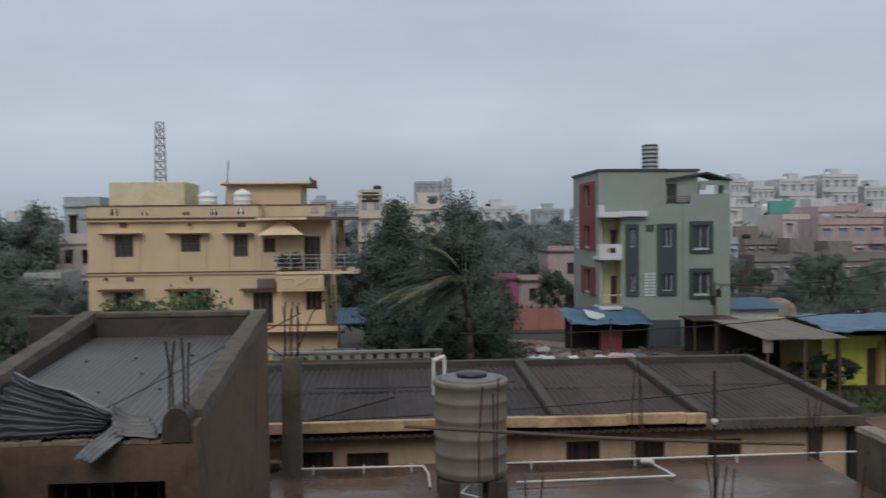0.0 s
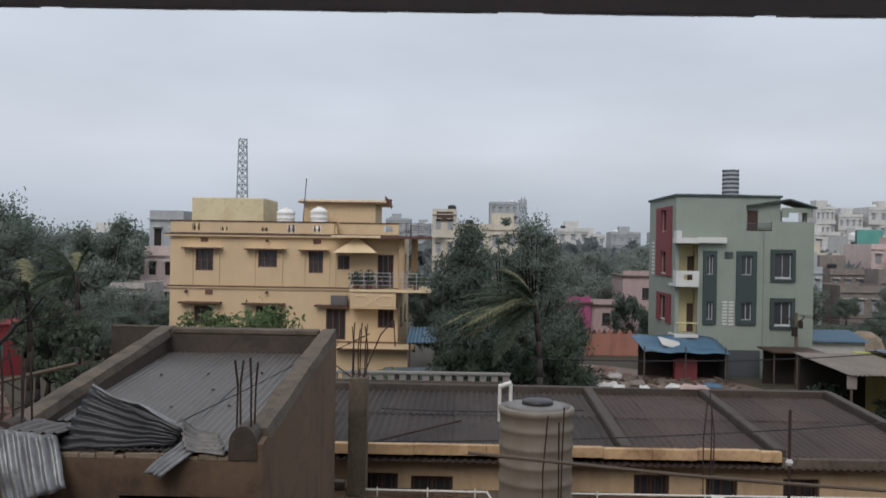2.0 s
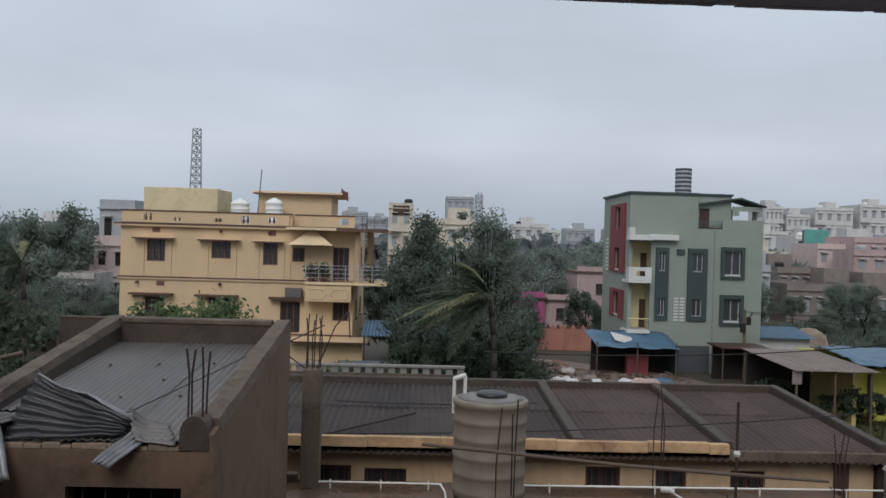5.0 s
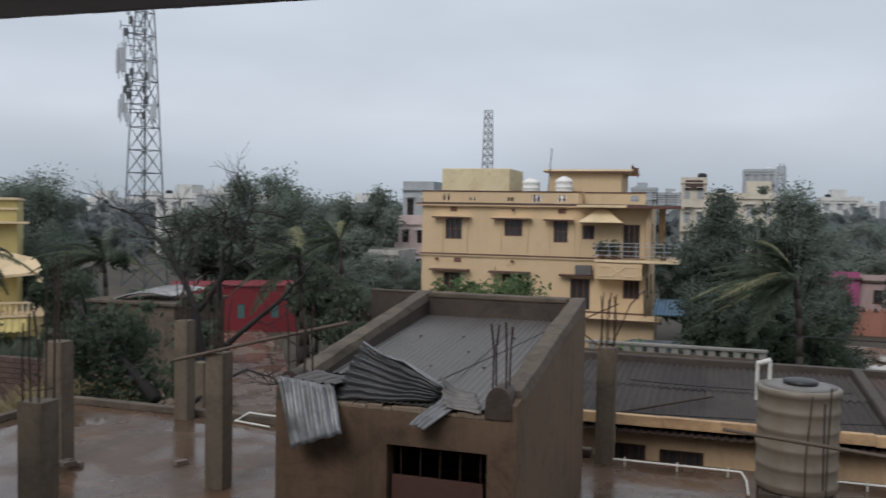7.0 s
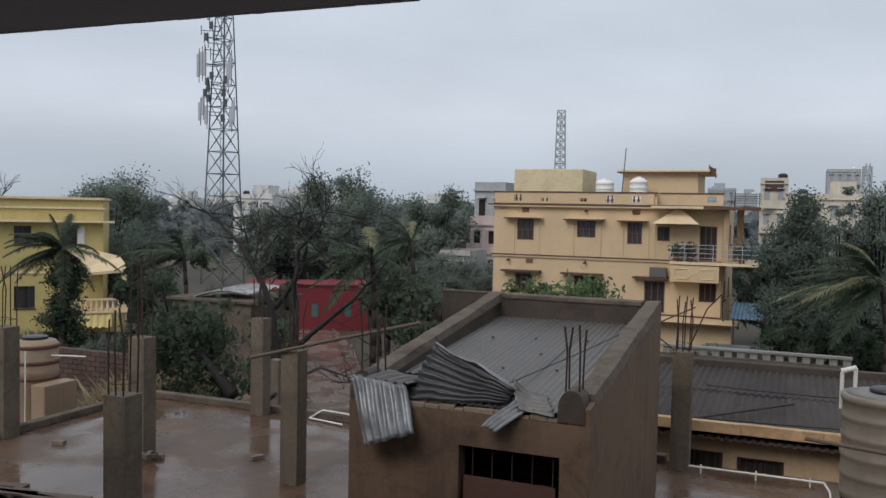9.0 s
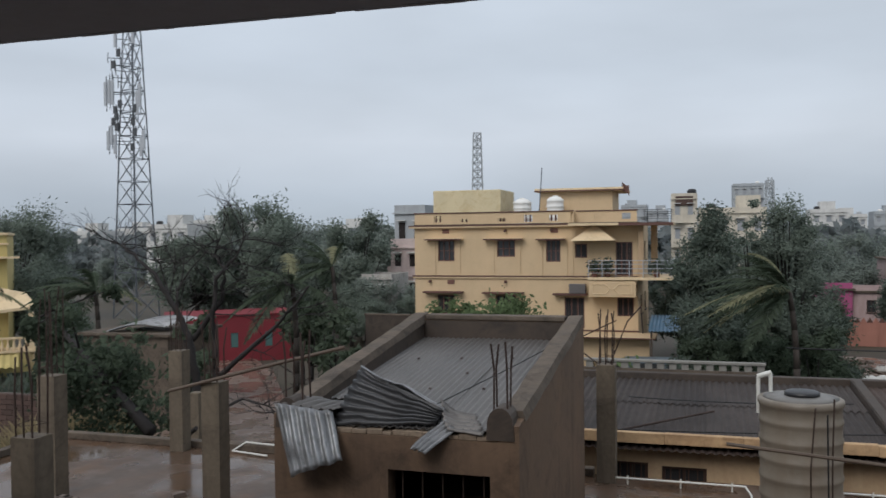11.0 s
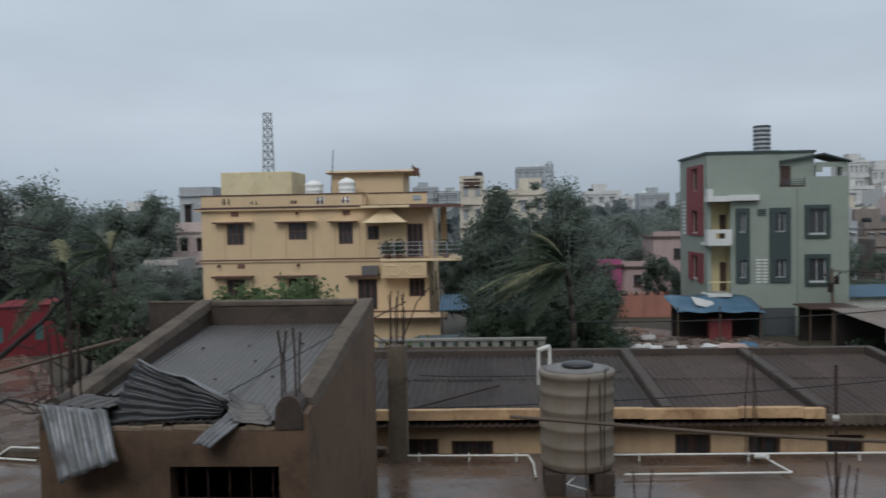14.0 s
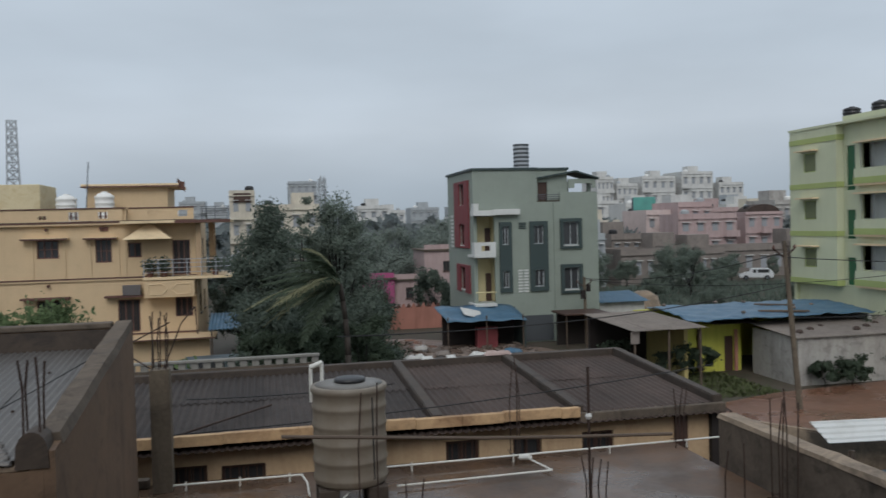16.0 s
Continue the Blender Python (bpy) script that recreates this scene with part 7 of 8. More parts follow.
for k, (x, y, h, sp) in enumerate(((-0.3, 41.5, 3.2, 1.2), (2.2, 40.5, 3.6, 1.4), (5.6, 45.5, 4.0, 1.5), (0.9, 46.5, 5.6, 1.8), (4.6, 41.0, 3.0, 1.2), (5.4, 50.0, 5.0, 1.7))):
    tree((x, y, GROUND), h, sp, 0.9, 8000, 0.095, M_LEAFD, 70 + k, "dark low shrub at the foot of the trees", clumps=20)
for k, (x, y, h, sp) in enumerate(((20.6, 40.2, 1.9, 0.8), (22.3, 40.6, 1.6, 0.7), (26.6, 36.6, 1.1, 0.6), (28.2, 36.5, 1.3, 0.7), (32.2, 40.5, 2.6, 1.2), (31.5, 38.0, 2.0, 1.0), (18.2, 42.5, 2.0, 0.9))):
    tree((x, y, GROUND), h, sp, 0.4, 2600, 0.085, M_LEAFD, 80 + k, "dark green shrub beside the huts", clumps=14)
# Shrub form added in place of the palm's dark hanging dead fronds.
tree((-35.4, 33.4, GROUND), 5.6, 0.8, 0.8, 9000, 0.1, M_LEAFD, 90, "dark leafy mass standing for the palm's skirt of dead fronds", clumps=30, puff=2.0)

# west woods
palm((-35.3, 33.0, GROUND), 6.2, 3.4, 8, (-0.5, 0.0), "coconut palm before the bright yellow house", 26, pale=40)
palm((-29.8, 36.0, GROUND), 5.8, 3.4, 9, (-0.7, 0.1), "coconut palm with drooping wind torn fronds", 15, pale=40)
palm((-17.6, 34.0, GROUND), 6.4, 2.9, 10, (-0.7, 0.1), "young coconut palm bent in the wind", 14, pale=40)
palm((-18.6, 40.5, GROUND), 6.9, 3.0, 11, (-0.75, 0.0), "coconut palm with drooping wind torn fronds", 14, pale=40)
src = [tree((-69.0, 72, GROUND), 10.3, 4.6, 4.0, 23000, 0.16, M_LEAF2, 41, DG, clumps=44),
       tree((-39.5, 59.8, GROUND), 8.0, 3.4, 3.2, 19000, 0.14, M_LEAF2, 42, DG, clumps=40),
       tree((-34.6, 61, GROUND), 10.6, 3.6, 3.0, 21000, 0.14, M_LEAF2, 43, DG, clumps=40),
       tree((-28.0, 66, GROUND), 9.6, 2.6, 2.0, 17000, 0.14, M_LEAF2, 44, DG, clumps=34)]
# Farther trees, their leaves already paled in colour for haze.
misty = [tree((-44, 84, GROUND), 9.4, 4.2, 3.2, 15000, 0.18, M_HAZED, 45, "grey green tree painted pale for mist", clumps=40),
         tree((-33, 80, GROUND), 9.2, 4.0, 2.6, 15000, 0.175, M_HAZED, 46, "grey green tree painted pale for mist", clumps=36)]
spots = [(-40.5, 46, 0.38), (-37, 49, 0.42), (-33.5, 46.5, 0.3), (-48, 74, 0.8), (-39, 63.5, 0.5), (-31, 60, 0.6), (-26, 60, 0.5), (-22.5, 66, 0.55), (-44, 92, 0.9), (-30, 84, 0.85), (-58, 88, 0.8), (-23, 78, 0.62),
         (-28, 66, 0.5), (-24, 58, 0.55), (-25.5, 63, 0.55), (-21, 60, 0.5), (-47, 50, 0.7), (-74, 62, 1.0), (-62, 58, 0.9), (-57, 52, 0.8), (-37, 92, 0.95), (-28, 95, 0.7), (-52, 100, 0.9), (-75, 95, 0.7)]
rng = random.Random(12)
for k, (x, y, s) in enumerate(spots):
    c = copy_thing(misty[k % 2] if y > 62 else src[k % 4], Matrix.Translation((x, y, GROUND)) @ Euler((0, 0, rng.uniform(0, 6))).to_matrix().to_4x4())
    s *= 0.9
    c.scale = (s, s, s * rng.uniform(0.85, 1.0))
# trees behind and east of the green house
for k, (x, y, s) in enumerate([(8, 92, 0.8), (15, 96, 0.85), (20, 90, 0.8), (12, 84, 0.65), (4, 88, 0.75), (22, 102, 0.95), (29, 78, 0.42), (33, 84, 0.5), (38, 78, 0.36), (44, 82, 0.45), (36, 92, 0.55), (47, 92, 0.45), (31, 70, 0.3), (40, 70, 0.28), (45, 66, 0.27), (36, 64, 0.22), (27, 68, 0.26), (70, 97, 0.4), (50, 98, 0.36), (56, 96, 0.3), (43, 96, 0.4), (60, 101, 0.32), (66, 101, 0.3), (48, 84, 0.26), (30, 96, 0.62), (52, 70, 0.4)]):
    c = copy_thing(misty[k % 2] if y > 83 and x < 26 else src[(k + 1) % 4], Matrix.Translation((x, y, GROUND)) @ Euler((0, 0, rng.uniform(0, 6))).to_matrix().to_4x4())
    c.scale = (s, s, s)


def bare_tree(at, label, seed, limbs, name="bare_tree"):
    """A leafless tree: a trunk that forks into crooked limbs and twigs."""
    rng = random.Random(seed)
    at = Vector(at)
    t = thing(name, at, label, "tree", "trees")

    def grow(bm, p, d, ln, r, depth):
        n = 4
        for k in range(n):
            q = p + d * ln / n
            rod(bm, p, q, r * (1 - 0.13 * k), r * (1 - 0.13 * (k + 1)), 6 if r > 0.03 else 4)
            p = q
            d = (d + Vector((rng.uniform(-0.28, 0.28), rng.uniform(-0.2, 0.2), rng.uniform(-0.12, 0.22)))).normalized()
            if depth > 0 and k >= 1:
                for _ in range(1 if depth > 2 else 2):
                    s = (d + Vector((rng.uniform(-1, 1), rng.uniform(-0.6, 0.6), rng.uniform(-0.2, 0.7)))).normalized()
                    grow(bm, p, s, ln * rng.uniform(0.4, 0.62), r * 0.5, depth - 1)
    for k, (p, d, ln, r, dep) in enumerate(limbs):
        bm = bmesh.new()
        grow(bm, Vector(p), Vector(d).normalized(), ln, r, dep)
        part("trunk" if k == 0 else "limb", bm, M_BARK, t, smooth=True)
    return t


def storm_tree(at, label, seed, lines, name="bare_tree"):
    """A stripped tree whose crooked limbs follow lines of (x, z), with forked twigs along them."""
    rng = random.Random(seed)
    at = Vector(at)
    t = thing(name, at, label, "tree", "trees")

    def twig(bm, p, d, ln, r, depth):
        for k in range(4):
            q = p + d * ln / 4
            rod(bm, p, q, r * (1 - 0.2 * k), r * (0.8 - 0.2 * k) + 0.003, 4)
            p = q
            d = (d + Vector((rng.uniform(-0.35, 0.35), rng.uniform(-0.3, 0.3), rng.uniform(-0.25, 0.25)))).normalized()
            if depth > 0 and k > 0:
                s = (d + Vector((rng.uniform(-0.9, 0.9), rng.uniform(-0.6, 0.6), rng.uniform(-0.4, 0.7)))).normalized()
                twig(bm, p, s, ln * rng.uniform(0.45, 0.75), r * 0.55, depth - 1)

    for k, (pts, r0, r1, n) in enumerate(lines):
        bm = bmesh.new()
        y, fine = at.y + 0.15 * (k % 3 - 1), []
        for (xa, za), (xb, zb) in zip(pts, pts[1:]):
            for j in range(4):
                u = j / 4
                fine.append(Vector((xa + (xb - xa) * u + rng.uniform(-0.05, 0.05), y + rng.uniform(-0.05, 0.05), za + (zb - za) * u)))
        fine.append(Vector((pts[-1][0], y, pts[-1][1])))
        m = len(fine) - 1
        rings = []
        for j, p in enumerate(fine):
            q = (fine[min(j + 1, m)] - fine[max(j - 1, 0)]).to_track_quat("Z", "X")
            r = (r0 + (r1 - r0) * j / m) * rng.uniform(0.92, 1.08)
            rings.append([bm.verts.new(p + q @ Vector((r * math.cos(i * 0.7854), r * math.sin(i * 0.7854), 0))) for i in range(8)])
        for ra, rb in zip(rings, rings[1:]):
            for i in range(8):
                bm.faces.new((ra[i], ra[(i + 1) % 8], rb[(i + 1) % 8], rb[i]))
        for _ in range(n):
            j = rng.randint(m // 3, m)
            d = Vector((rng.uniform(-1, 1), rng.uniform(-0.6, 0.6), rng.uniform(-0.3, 0.6))).normalized()
            twig(bm, fine[j], d, rng.uniform(0.6, 1.35), 0.022, 2)
        part("trunk" if k == 0 else "limb", bm, M_BARK, t, smooth=True)
    return t


storm_tree((-14.4, 22, GROUND), "bare storm stripped tree with crooked black branches", 3,
           [(((-14.3, GROUND), (-14.39, 1.4), (-14.55, 2.6), (-14.83, 3.97)), 0.19, 0.13, 3),
            (((-14.83, 3.9), (-15.5, 5.1), (-16.05, 5.9), (-16.79, 6.5), (-17.5, 6.9)), 0.1, 0.03, 13),
            (((-14.83, 3.9), (-13.87, 5.1), (-13.68, 5.97), (-14.03, 6.5), (-13.85, 6.95)), 0.09, 0.02, 12),
            (((-14.35, 1.2), (-13.92, 2.4), (-13.92, 4.75), (-13.84, 5.79), (-13.2, 6.4), (-12.8, 7.1)), 0.13, 0.02, 16),
            (((-13.92, 2.8), (-12.86, 3.7), (-11.82, 4.52), (-10.9, 5.56)), 0.09, 0.025, 8),
            (((-14.3, 1.6), (-13.2, 2.2), (-12.3, 2.0), (-11.6, 1.4)), 0.05, 0.012, 8)])
bare_tree((-31, 44, GROUND), "thin bare tree among the woods", 6, [((-31, 44, GROUND - 0.1), (0.02, 0, 1), 5.5, 0.12, 1), ((-31, 44, 3.5), (0.3, 0, 1), 2.6, 0.06, 3), ((-31, 44, 3.6), (-0.4, 0, 1), 2.6, 0.06, 3)])
bare_tree((-47, 38, GROUND), "thin bare tree beside the bright yellow house", 7, [((-47, 38, GROUND - 0.1), (0.05, 0, 1), 6.5, 0.12, 1), ((-47, 38, 4.2), (0.4, 0, 1), 3.0, 0.07, 3)])

for k, (x, y, h) in enumerate(((-22.2, 44.0, 4.6), (-20.6, 42.0, 5.2), (-23.8, 50.0, 4.2))):
    tree((x, y, GROUND), h, 1.3, 1.4, 1500, 0.17, M_LEAFP, 110 + k, "thin light green sapling with feathery leaves", clumps=16)

# fallen tree behind the terrace
def fallen_tree(root, top, label, seed, n, size):
    """A toppled tree: its trunk lies from root to top, with drooping leafy boughs along it."""
    rng = np.random.default_rng(seed)
    root, top = Vector(root), Vector(top)
    t = thing("fallen_tree", root, label, "tree", "trees")
    b = bmesh.new()
    rod(b, root, top, 0.16, 0.05, 8)
    pts, outs = [], []
    for k in range(34):
        u = rng.uniform(0.12, 1.0)
        p = root.lerp(top, u)
        d = Vector((rng.normal() * 0.5, rng.normal() * 0.6, rng.normal() * 0.5 - 0.25))
        e = p + d * rng.uniform(0.5, 1.2)
        rod(b, p, e, 0.035, 0.012, 4)
        cs = rng.uniform(0.3, 0.42) * (1.1 - 0.75 * u)
        q = rng.normal(size=(n // 34, 3)) * cs * (1.0, 0.8, 0.8)
        q[:, 2] -= 0.5 * np.abs(q[:, 0])
        pts.append(q + np.array(e))
        outs.append(outward(q, cs))
    part("trunk", b, M_BARK, t, smooth=True)
    v, f = leaves(np.concatenate(pts) - np.array(root), size, rng)
    mesh_part("crown", leaf_mesh("crown", v, f, M_LEAFD, np.concatenate(outs)), t)
    return t


fallen_tree((-12.9, 17.4, 2.3), (-17.6, 19.2, 5.0), "toppled tree with dark wet foliage leaning over the yard", 51, 6500, 0.09)
tree((-14.4, 17.6, GROUND), 3.7, 1.1, 1.8, 9000, 0.08, M_LEAFD, 54, "dark wet broken tree against the terrace", clumps=26)
tree((-15.9, 19.6, GROUND), 3.0, 0.9, 1.2, 4000, 0.09, M_LEAFD, 52, "dark green tree blown over behind the terrace", lean=(0.1, 0), clumps=26)
tree((-12.3, 16.8, GROUND), 3.5, 0.8, 1.5, 3500, 0.08, M_LEAFD, 53, "broken green branches on the ground", clumps=16)
b = bmesh.new()
rod(b, (-10.9, 16.3, 2.75), (-12.2, 16.9, 1.9), 0.05, 0.075, 8)
solo("fallen_log", b, M_BARK, "broken brown tree limb leaning on the kerb", "log")
for k, (x, y, h) in enumerate(((-21.5, 27.5, 4.8), (-19.5, 29, 5.2), (-18.0, 26.5, 4.6), (-15.0, 33, 5.2), (-17.5, 38, 5.0))):
    tree((x, y, GROUND), h, 1.0, 1.8, 700, 0.15, M_LEAFP, 60 + k, "thin light green sapling with feathery leaves", clumps=14)


def grass(name, x0, x1, y0, y1, n, h, m, label, seed, z=GROUND):
    rng = np.random.default_rng(seed)
    p = np.stack([rng.uniform(x0, x1, n), rng.uniform(y0, y1, n), np.full(n, z)], 1)
    d = np.stack([rng.normal(0, 0.35, n), rng.normal(0, 0.35, n), rng.uniform(0.5, 1.0, n)], 1) * h
    w = rng.normal(size=(n, 3)) * 0.05
    w[:, 2] = 0
    v = np.stack([p - w, p + w, p + d * 0.6 + w * 0.7, p + d], 1).reshape(-1, 3)
    up = np.tile((0.0, -0.3, 1.0), (n, 1)) + rng.normal(0, 0.25, (n, 3))
    me = leaf_mesh(name, v, np.arange(4 * n).reshape(-1, 4), m, up)
    return tagged(new(name, me), label, "grass", kind="stuff")


grass("grass", 14, 24, 36, 42, 4500, 0.22, M_GRASS, "rough green grass beside the huts", 1)
grass("grass", 27, 70, 48, 96, 14000, 0.9, M_LEAF, "overgrown dark weeds and scrub", 2)
grass("grass", -15, -10, 26, 48, 2600, 0.7, M_LEAF, "dark undergrowth beside the houses", 7)
grass("grass", -60, -35, 26, 51, 9000, 0.8, M_LEAF, "dark undergrowth below the trees", 3)
grass("dry_grass", -17.5, -15.2, 17.5, 20, 3000, 1.4, M_DRY, "tall dry straw coloured grass", 4, 0.9)
grass("grass", -12, 3, 22, 44, 9000, 0.7, M_LEAF, "dark undergrowth around the houses", 5)


# ---- far woods ----
def far_woods():
    rng = np.random.default_rng(9)
    pts, outs = [], []
    for k in range(330):
        y = rng.uniform(105, 420)
        x = rng.uniform(-0.95, 0.7) * y
        if 55 < x < 80 and y < 135:
            continue
        h = rng.uniform(6, 10.5) * (1 + (y - 100) / 900)
        r = rng.uniform(3, 6)
        c = rng.normal(size=(330, 3))
        c *= (rng.uniform(0.5, 1, (330, 1)) ** 0.5) / np.linalg.norm(c, axis=1)[:, None]
        c[:, 2] = c[:, 2] * h * 0.42 + h * 0.55
        c[:, :2] *= r * (0.75 + 0.35 * np.sin(c[:, 2:3] * 1.7 + k))
        outs.append(outward(c - (0, 0, h * 0.55), np.array((r, r, h * 0.42))))
        pts.append(c + (x, y, GROUND))
    p = np.concatenate(pts)
    # The leaf colour itself carries the haze over these woods.
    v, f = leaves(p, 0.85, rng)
    return tagged(new("far_woods", leaf_mesh("far_woods", v, f, M_FAR, np.concatenate(outs))), "distant grey green woods with haze painted into the leaves", "woods", kind="stuff")


far_woods()


# potted plants on the corner balcony of the yellow house
for k, (x, y) in enumerate(((-6.0, 48.3), (-5.3, 48.4), (-2.6, 48.4))):
    pt = thing("potted_plant", (x, y, 4.5), "dark clay pot with a bushy green plant", "potted plant", "balcony plants")
    part("pot", lathe(bmesh.new(), x, y, [(0.13, 4.502), (0.18, 4.75), (0.2, 4.78), (0.2, 4.82)], 14), M_FRAME, pt)
    prng = np.random.default_rng(100 + k)
    pv, pf = leaves(prng.normal(size=(260, 3)) * (0.2, 0.2, 0.2) + (0, 0, 0.62), 0.1, prng)
    mesh_part("leaves", leaf_mesh("leaves", pv, pf, M_LEAF), pt)


# ---- distant town ----
# Distant walls use pale, greyed paints that carry haze in their colour.
WINDOW_MESH = {}


def town_house(x0, x1, y, z1, m, label, floors=3, cols=4, depth=9, name="house", parapet=0.7, stair=0.5):
    t = thing(name, ((x0 + x1) / 2, y, GROUND), label, "house", "town houses")
    part("wall", box(x0, x1, y, y + depth, GROUND, z1), m, t)
    p = bmesh.new()
    for q in ((x0, x1, y - 0.02, y + 0.15), (x0, x1, y + depth - 0.15, y + depth), (x0, x0 + 0.15, y + 0.152, y + depth - 0.152), (x1 - 0.15, x1, y + 0.152, y + depth - 0.152)):
        bx(p, *q, z1 + 0.003, z1 + parapet)
    part("parapet", p, m, t)
    if stair:
        xs = x0 + (x1 - x0) * stair
        part("stair_room", box(xs - 1.6, xs + 1.6, y + 2.5, y + 6, z1 + 0.003, z1 + 2.4), m, t)
    fh = (z1 - GROUND) / floors
    w = (x1 - x0) / cols
    pick = random.Random(int(x0 * 7 + y))
    if floors > 1:
        bc = pick.randrange(cols)
        for r in range(1, floors):
            zf = GROUND + fh * r
            bl = part("balcony", box(x0 + w * bc + 0.1, x0 + w * (bc + 1) - 0.1, y - 1.1, y - 0.26, zf - 0.08, zf + 0.06), m, t)
            part("balcony_front", box(x0 + w * bc + 0.1, x0 + w * (bc + 1) - 0.1, y - 1.1, y - 1.0, zf + 0.062, zf + 0.85), m, bl)
        tx = x0 + (x1 - x0) * pick.choice((0.2, 0.8))
        if y > 90:
            part("roof_tank", lathe(bmesh.new(), tx, y + 1.6, [(0.6, z1 + 0.004), (0.62, z1 + 1.1), (0.45, z1 + 1.3), (0.2, z1 + 1.35)], 12), pick.choice((M_TANKB, M_TANKW, M_GREYB)), t)
    # Beyond y 95 the windows take the colour with haze in it.
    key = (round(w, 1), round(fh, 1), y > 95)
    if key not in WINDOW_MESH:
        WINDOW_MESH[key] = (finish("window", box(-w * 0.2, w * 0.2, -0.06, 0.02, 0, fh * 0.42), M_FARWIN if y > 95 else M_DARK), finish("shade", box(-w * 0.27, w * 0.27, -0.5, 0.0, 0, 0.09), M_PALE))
    for r in range(floors):
        part("ledge", box(x0 - 0.1, x1 + 0.1, y - 0.25, y - 0.025, GROUND + fh * (r + 1) - 0.12, GROUND + fh * (r + 1)), m, t)
        for c in range(cols):
            o = Vector((x0 + w * (c + 0.5), y, GROUND + fh * r + fh * 0.32)) - BASE[t.name]
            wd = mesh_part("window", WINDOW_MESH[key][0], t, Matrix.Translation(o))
            mesh_part("shade", WINDOW_MESH[key][1], t, Matrix.Translation(o + Vector((0, -0.001, fh * 0.46))))
    return t


W = "pale whitewashed apartment block in the misty distance"
M_PALEPINK = mat("pale_pink_render", lin(196, 180, 176), 0.85, var=0.1, streak=0.3, dirt=(140, 120, 116), blot=0.15)
town_house(59.0, 65.0, 124, 7.6, M_PALEPINK, "pale pink house with flat terrace roof", 3, 3, stair=0)
town_house(59.8, 69.3, 115, 6.8, M_PINK, "haze-greyed pink brown house with broad verandas", 3, 4, depth=6, stair=0)
town_house(63.2, 69.0, 121.5, 8.7, M_PINK, "pink upper storey behind a terrace", 3, 3, stair=0)
g = town_house(72.6, 79.0, 118, 7.3, M_PINK, "haze-greyed pink house with rounded roof gable", 3, 3, stair=0, parapet=0.3)
gb = bmesh.new()
arc = [(75.8 + 2.9 * math.cos(radians(q)), 7.35 + 1.4 * math.sin(radians(q))) for q in range(0, 181, 15)]
ga, gc = [gb.verts.new((x, 118.2, z)) for x, z in arc], [gb.verts.new((x, 121, z)) for x, z in arc]
gb.faces.new(ga)
gb.faces.new(gc[::-1])
for i in range(len(arc)):
    gb.faces.new((ga[i], gc[i], gc[(i + 1) % len(arc)], ga[(i + 1) % len(arc)]))
part("rounded_gable", gb, M_ROOFBR, g, "brown rounded gable")
town_house(56.0, 72.0, 107, 2.3, M_DULL, "long dark row of low shops", 1, 7, depth=4, stair=0)
town_house(44.5, 51, 101, 2.4, M_DULL, "long low weathered house behind scrub", 1, 4, stair=0)
town_house(85.6, 90, 130, 8.9, M_STAINED, "stained whitewashed house beyond pink houses", 3, 3)
town_house(39.6, 42.0, 100, 4.6, M_GREYB, "small pale blue white house", 2, 2)
town_house(68, 73.5, 150, 7.6, M_PALE, "pale house under a teal sheet", 3, 3, stair=0)
t = thing("teal_sheet", (70.7, 149, 7.6), "teal sheet hung over a roof frame", "sheet")
part("sheet", box(68.2, 72.6, 148.5, 148.7, 7.8, 11.0, 0.03), M_TEAL, t)
for x in (68.4, 72.4):
    part("post", box(x - 0.1, x + 0.1, 148.71, 149.6, GROUND, 10.9), M_STEEL, t)
for x0, x1, z in ((94.5, 99.5, 18.6), (100.5, 107, 16.6), (108.5, 119, 18.6), (121, 131, 19.8), (133, 141, 16.5)):
    town_house(x0, x1, 230, z, M_PALE, W, 5, 4, 12)
for x0, x1, y, z, m in ((45, 52, 160, 8, M_PALE), (53, 60, 175, 9, M_BEIGE), (74, 82, 165, 9.5, M_PALE), (60, 66, 190, 9, M_PALE), (78, 88, 200, 11, M_PALE), (92, 100, 150, 8, M_BEIGE), (100, 110, 170, 9, M_PALE), (34, 40, 150, 7.5, M_PALE), (44, 50, 130, 6.5, M_PINK), (110, 120, 190, 10, M_GREYB)):
    town_house(x0, x1, y, z, m, "pale town house in the misty distance", 3, 3)
for x0, x1, y, z, m, n in ((52, 56, 104, 2.6, M_DULL, 1), (57, 60.5, 103.5, 2.2, M_DULL, 1), (73.5, 78, 106, 2.6, M_DULL, 1), (48, 52.5, 112, 4.2, M_DULL, 2), (43, 47, 118, 4.4, M_DULL, 2), (50, 55, 125, 6.2, M_BEIGE, 3), (70, 76, 135, 8.6, M_PALE, 3), (80, 86, 142, 8.0, M_PINK, 3)):
    town_house(x0, x1, y, z, m, "weathered small town house among trees", n, 3, 6, stair=0.3)
# behind the middle trees
town_house(-4.4, -1.0, 120, 11.6, M_BEIGE, "cream tower house with brown roof panel", 4, 2, stair=0)
t = thing("roof_panel", (-2.6, 119.9, 11.6), "brown square panel on a cream roof", "panel")
part("panel", box(-3.8, -1.5, 119.78, 119.95, 10.6, 11.9), M_WOOD, t)
town_house(-0.9, 8.0, 122, 9.6, M_BEIGE, "cream flat roofed house among trees", 3, 4, stair=0.75)
town_house(7.9, 16.4, 260, 20.2, M_GREYB, "grey tower block in the misty distance", 6, 4, 12, stair=0)
town_house(-27.7, -19, 300, 16.0, M_GREYB, "grey blocks in the misty distance", 5, 4, stair=0.4)
town_house(-18.5, -12, 300, 14.0, M_GREYB, "grey blocks in the misty distance", 5, 3, stair=0.6)
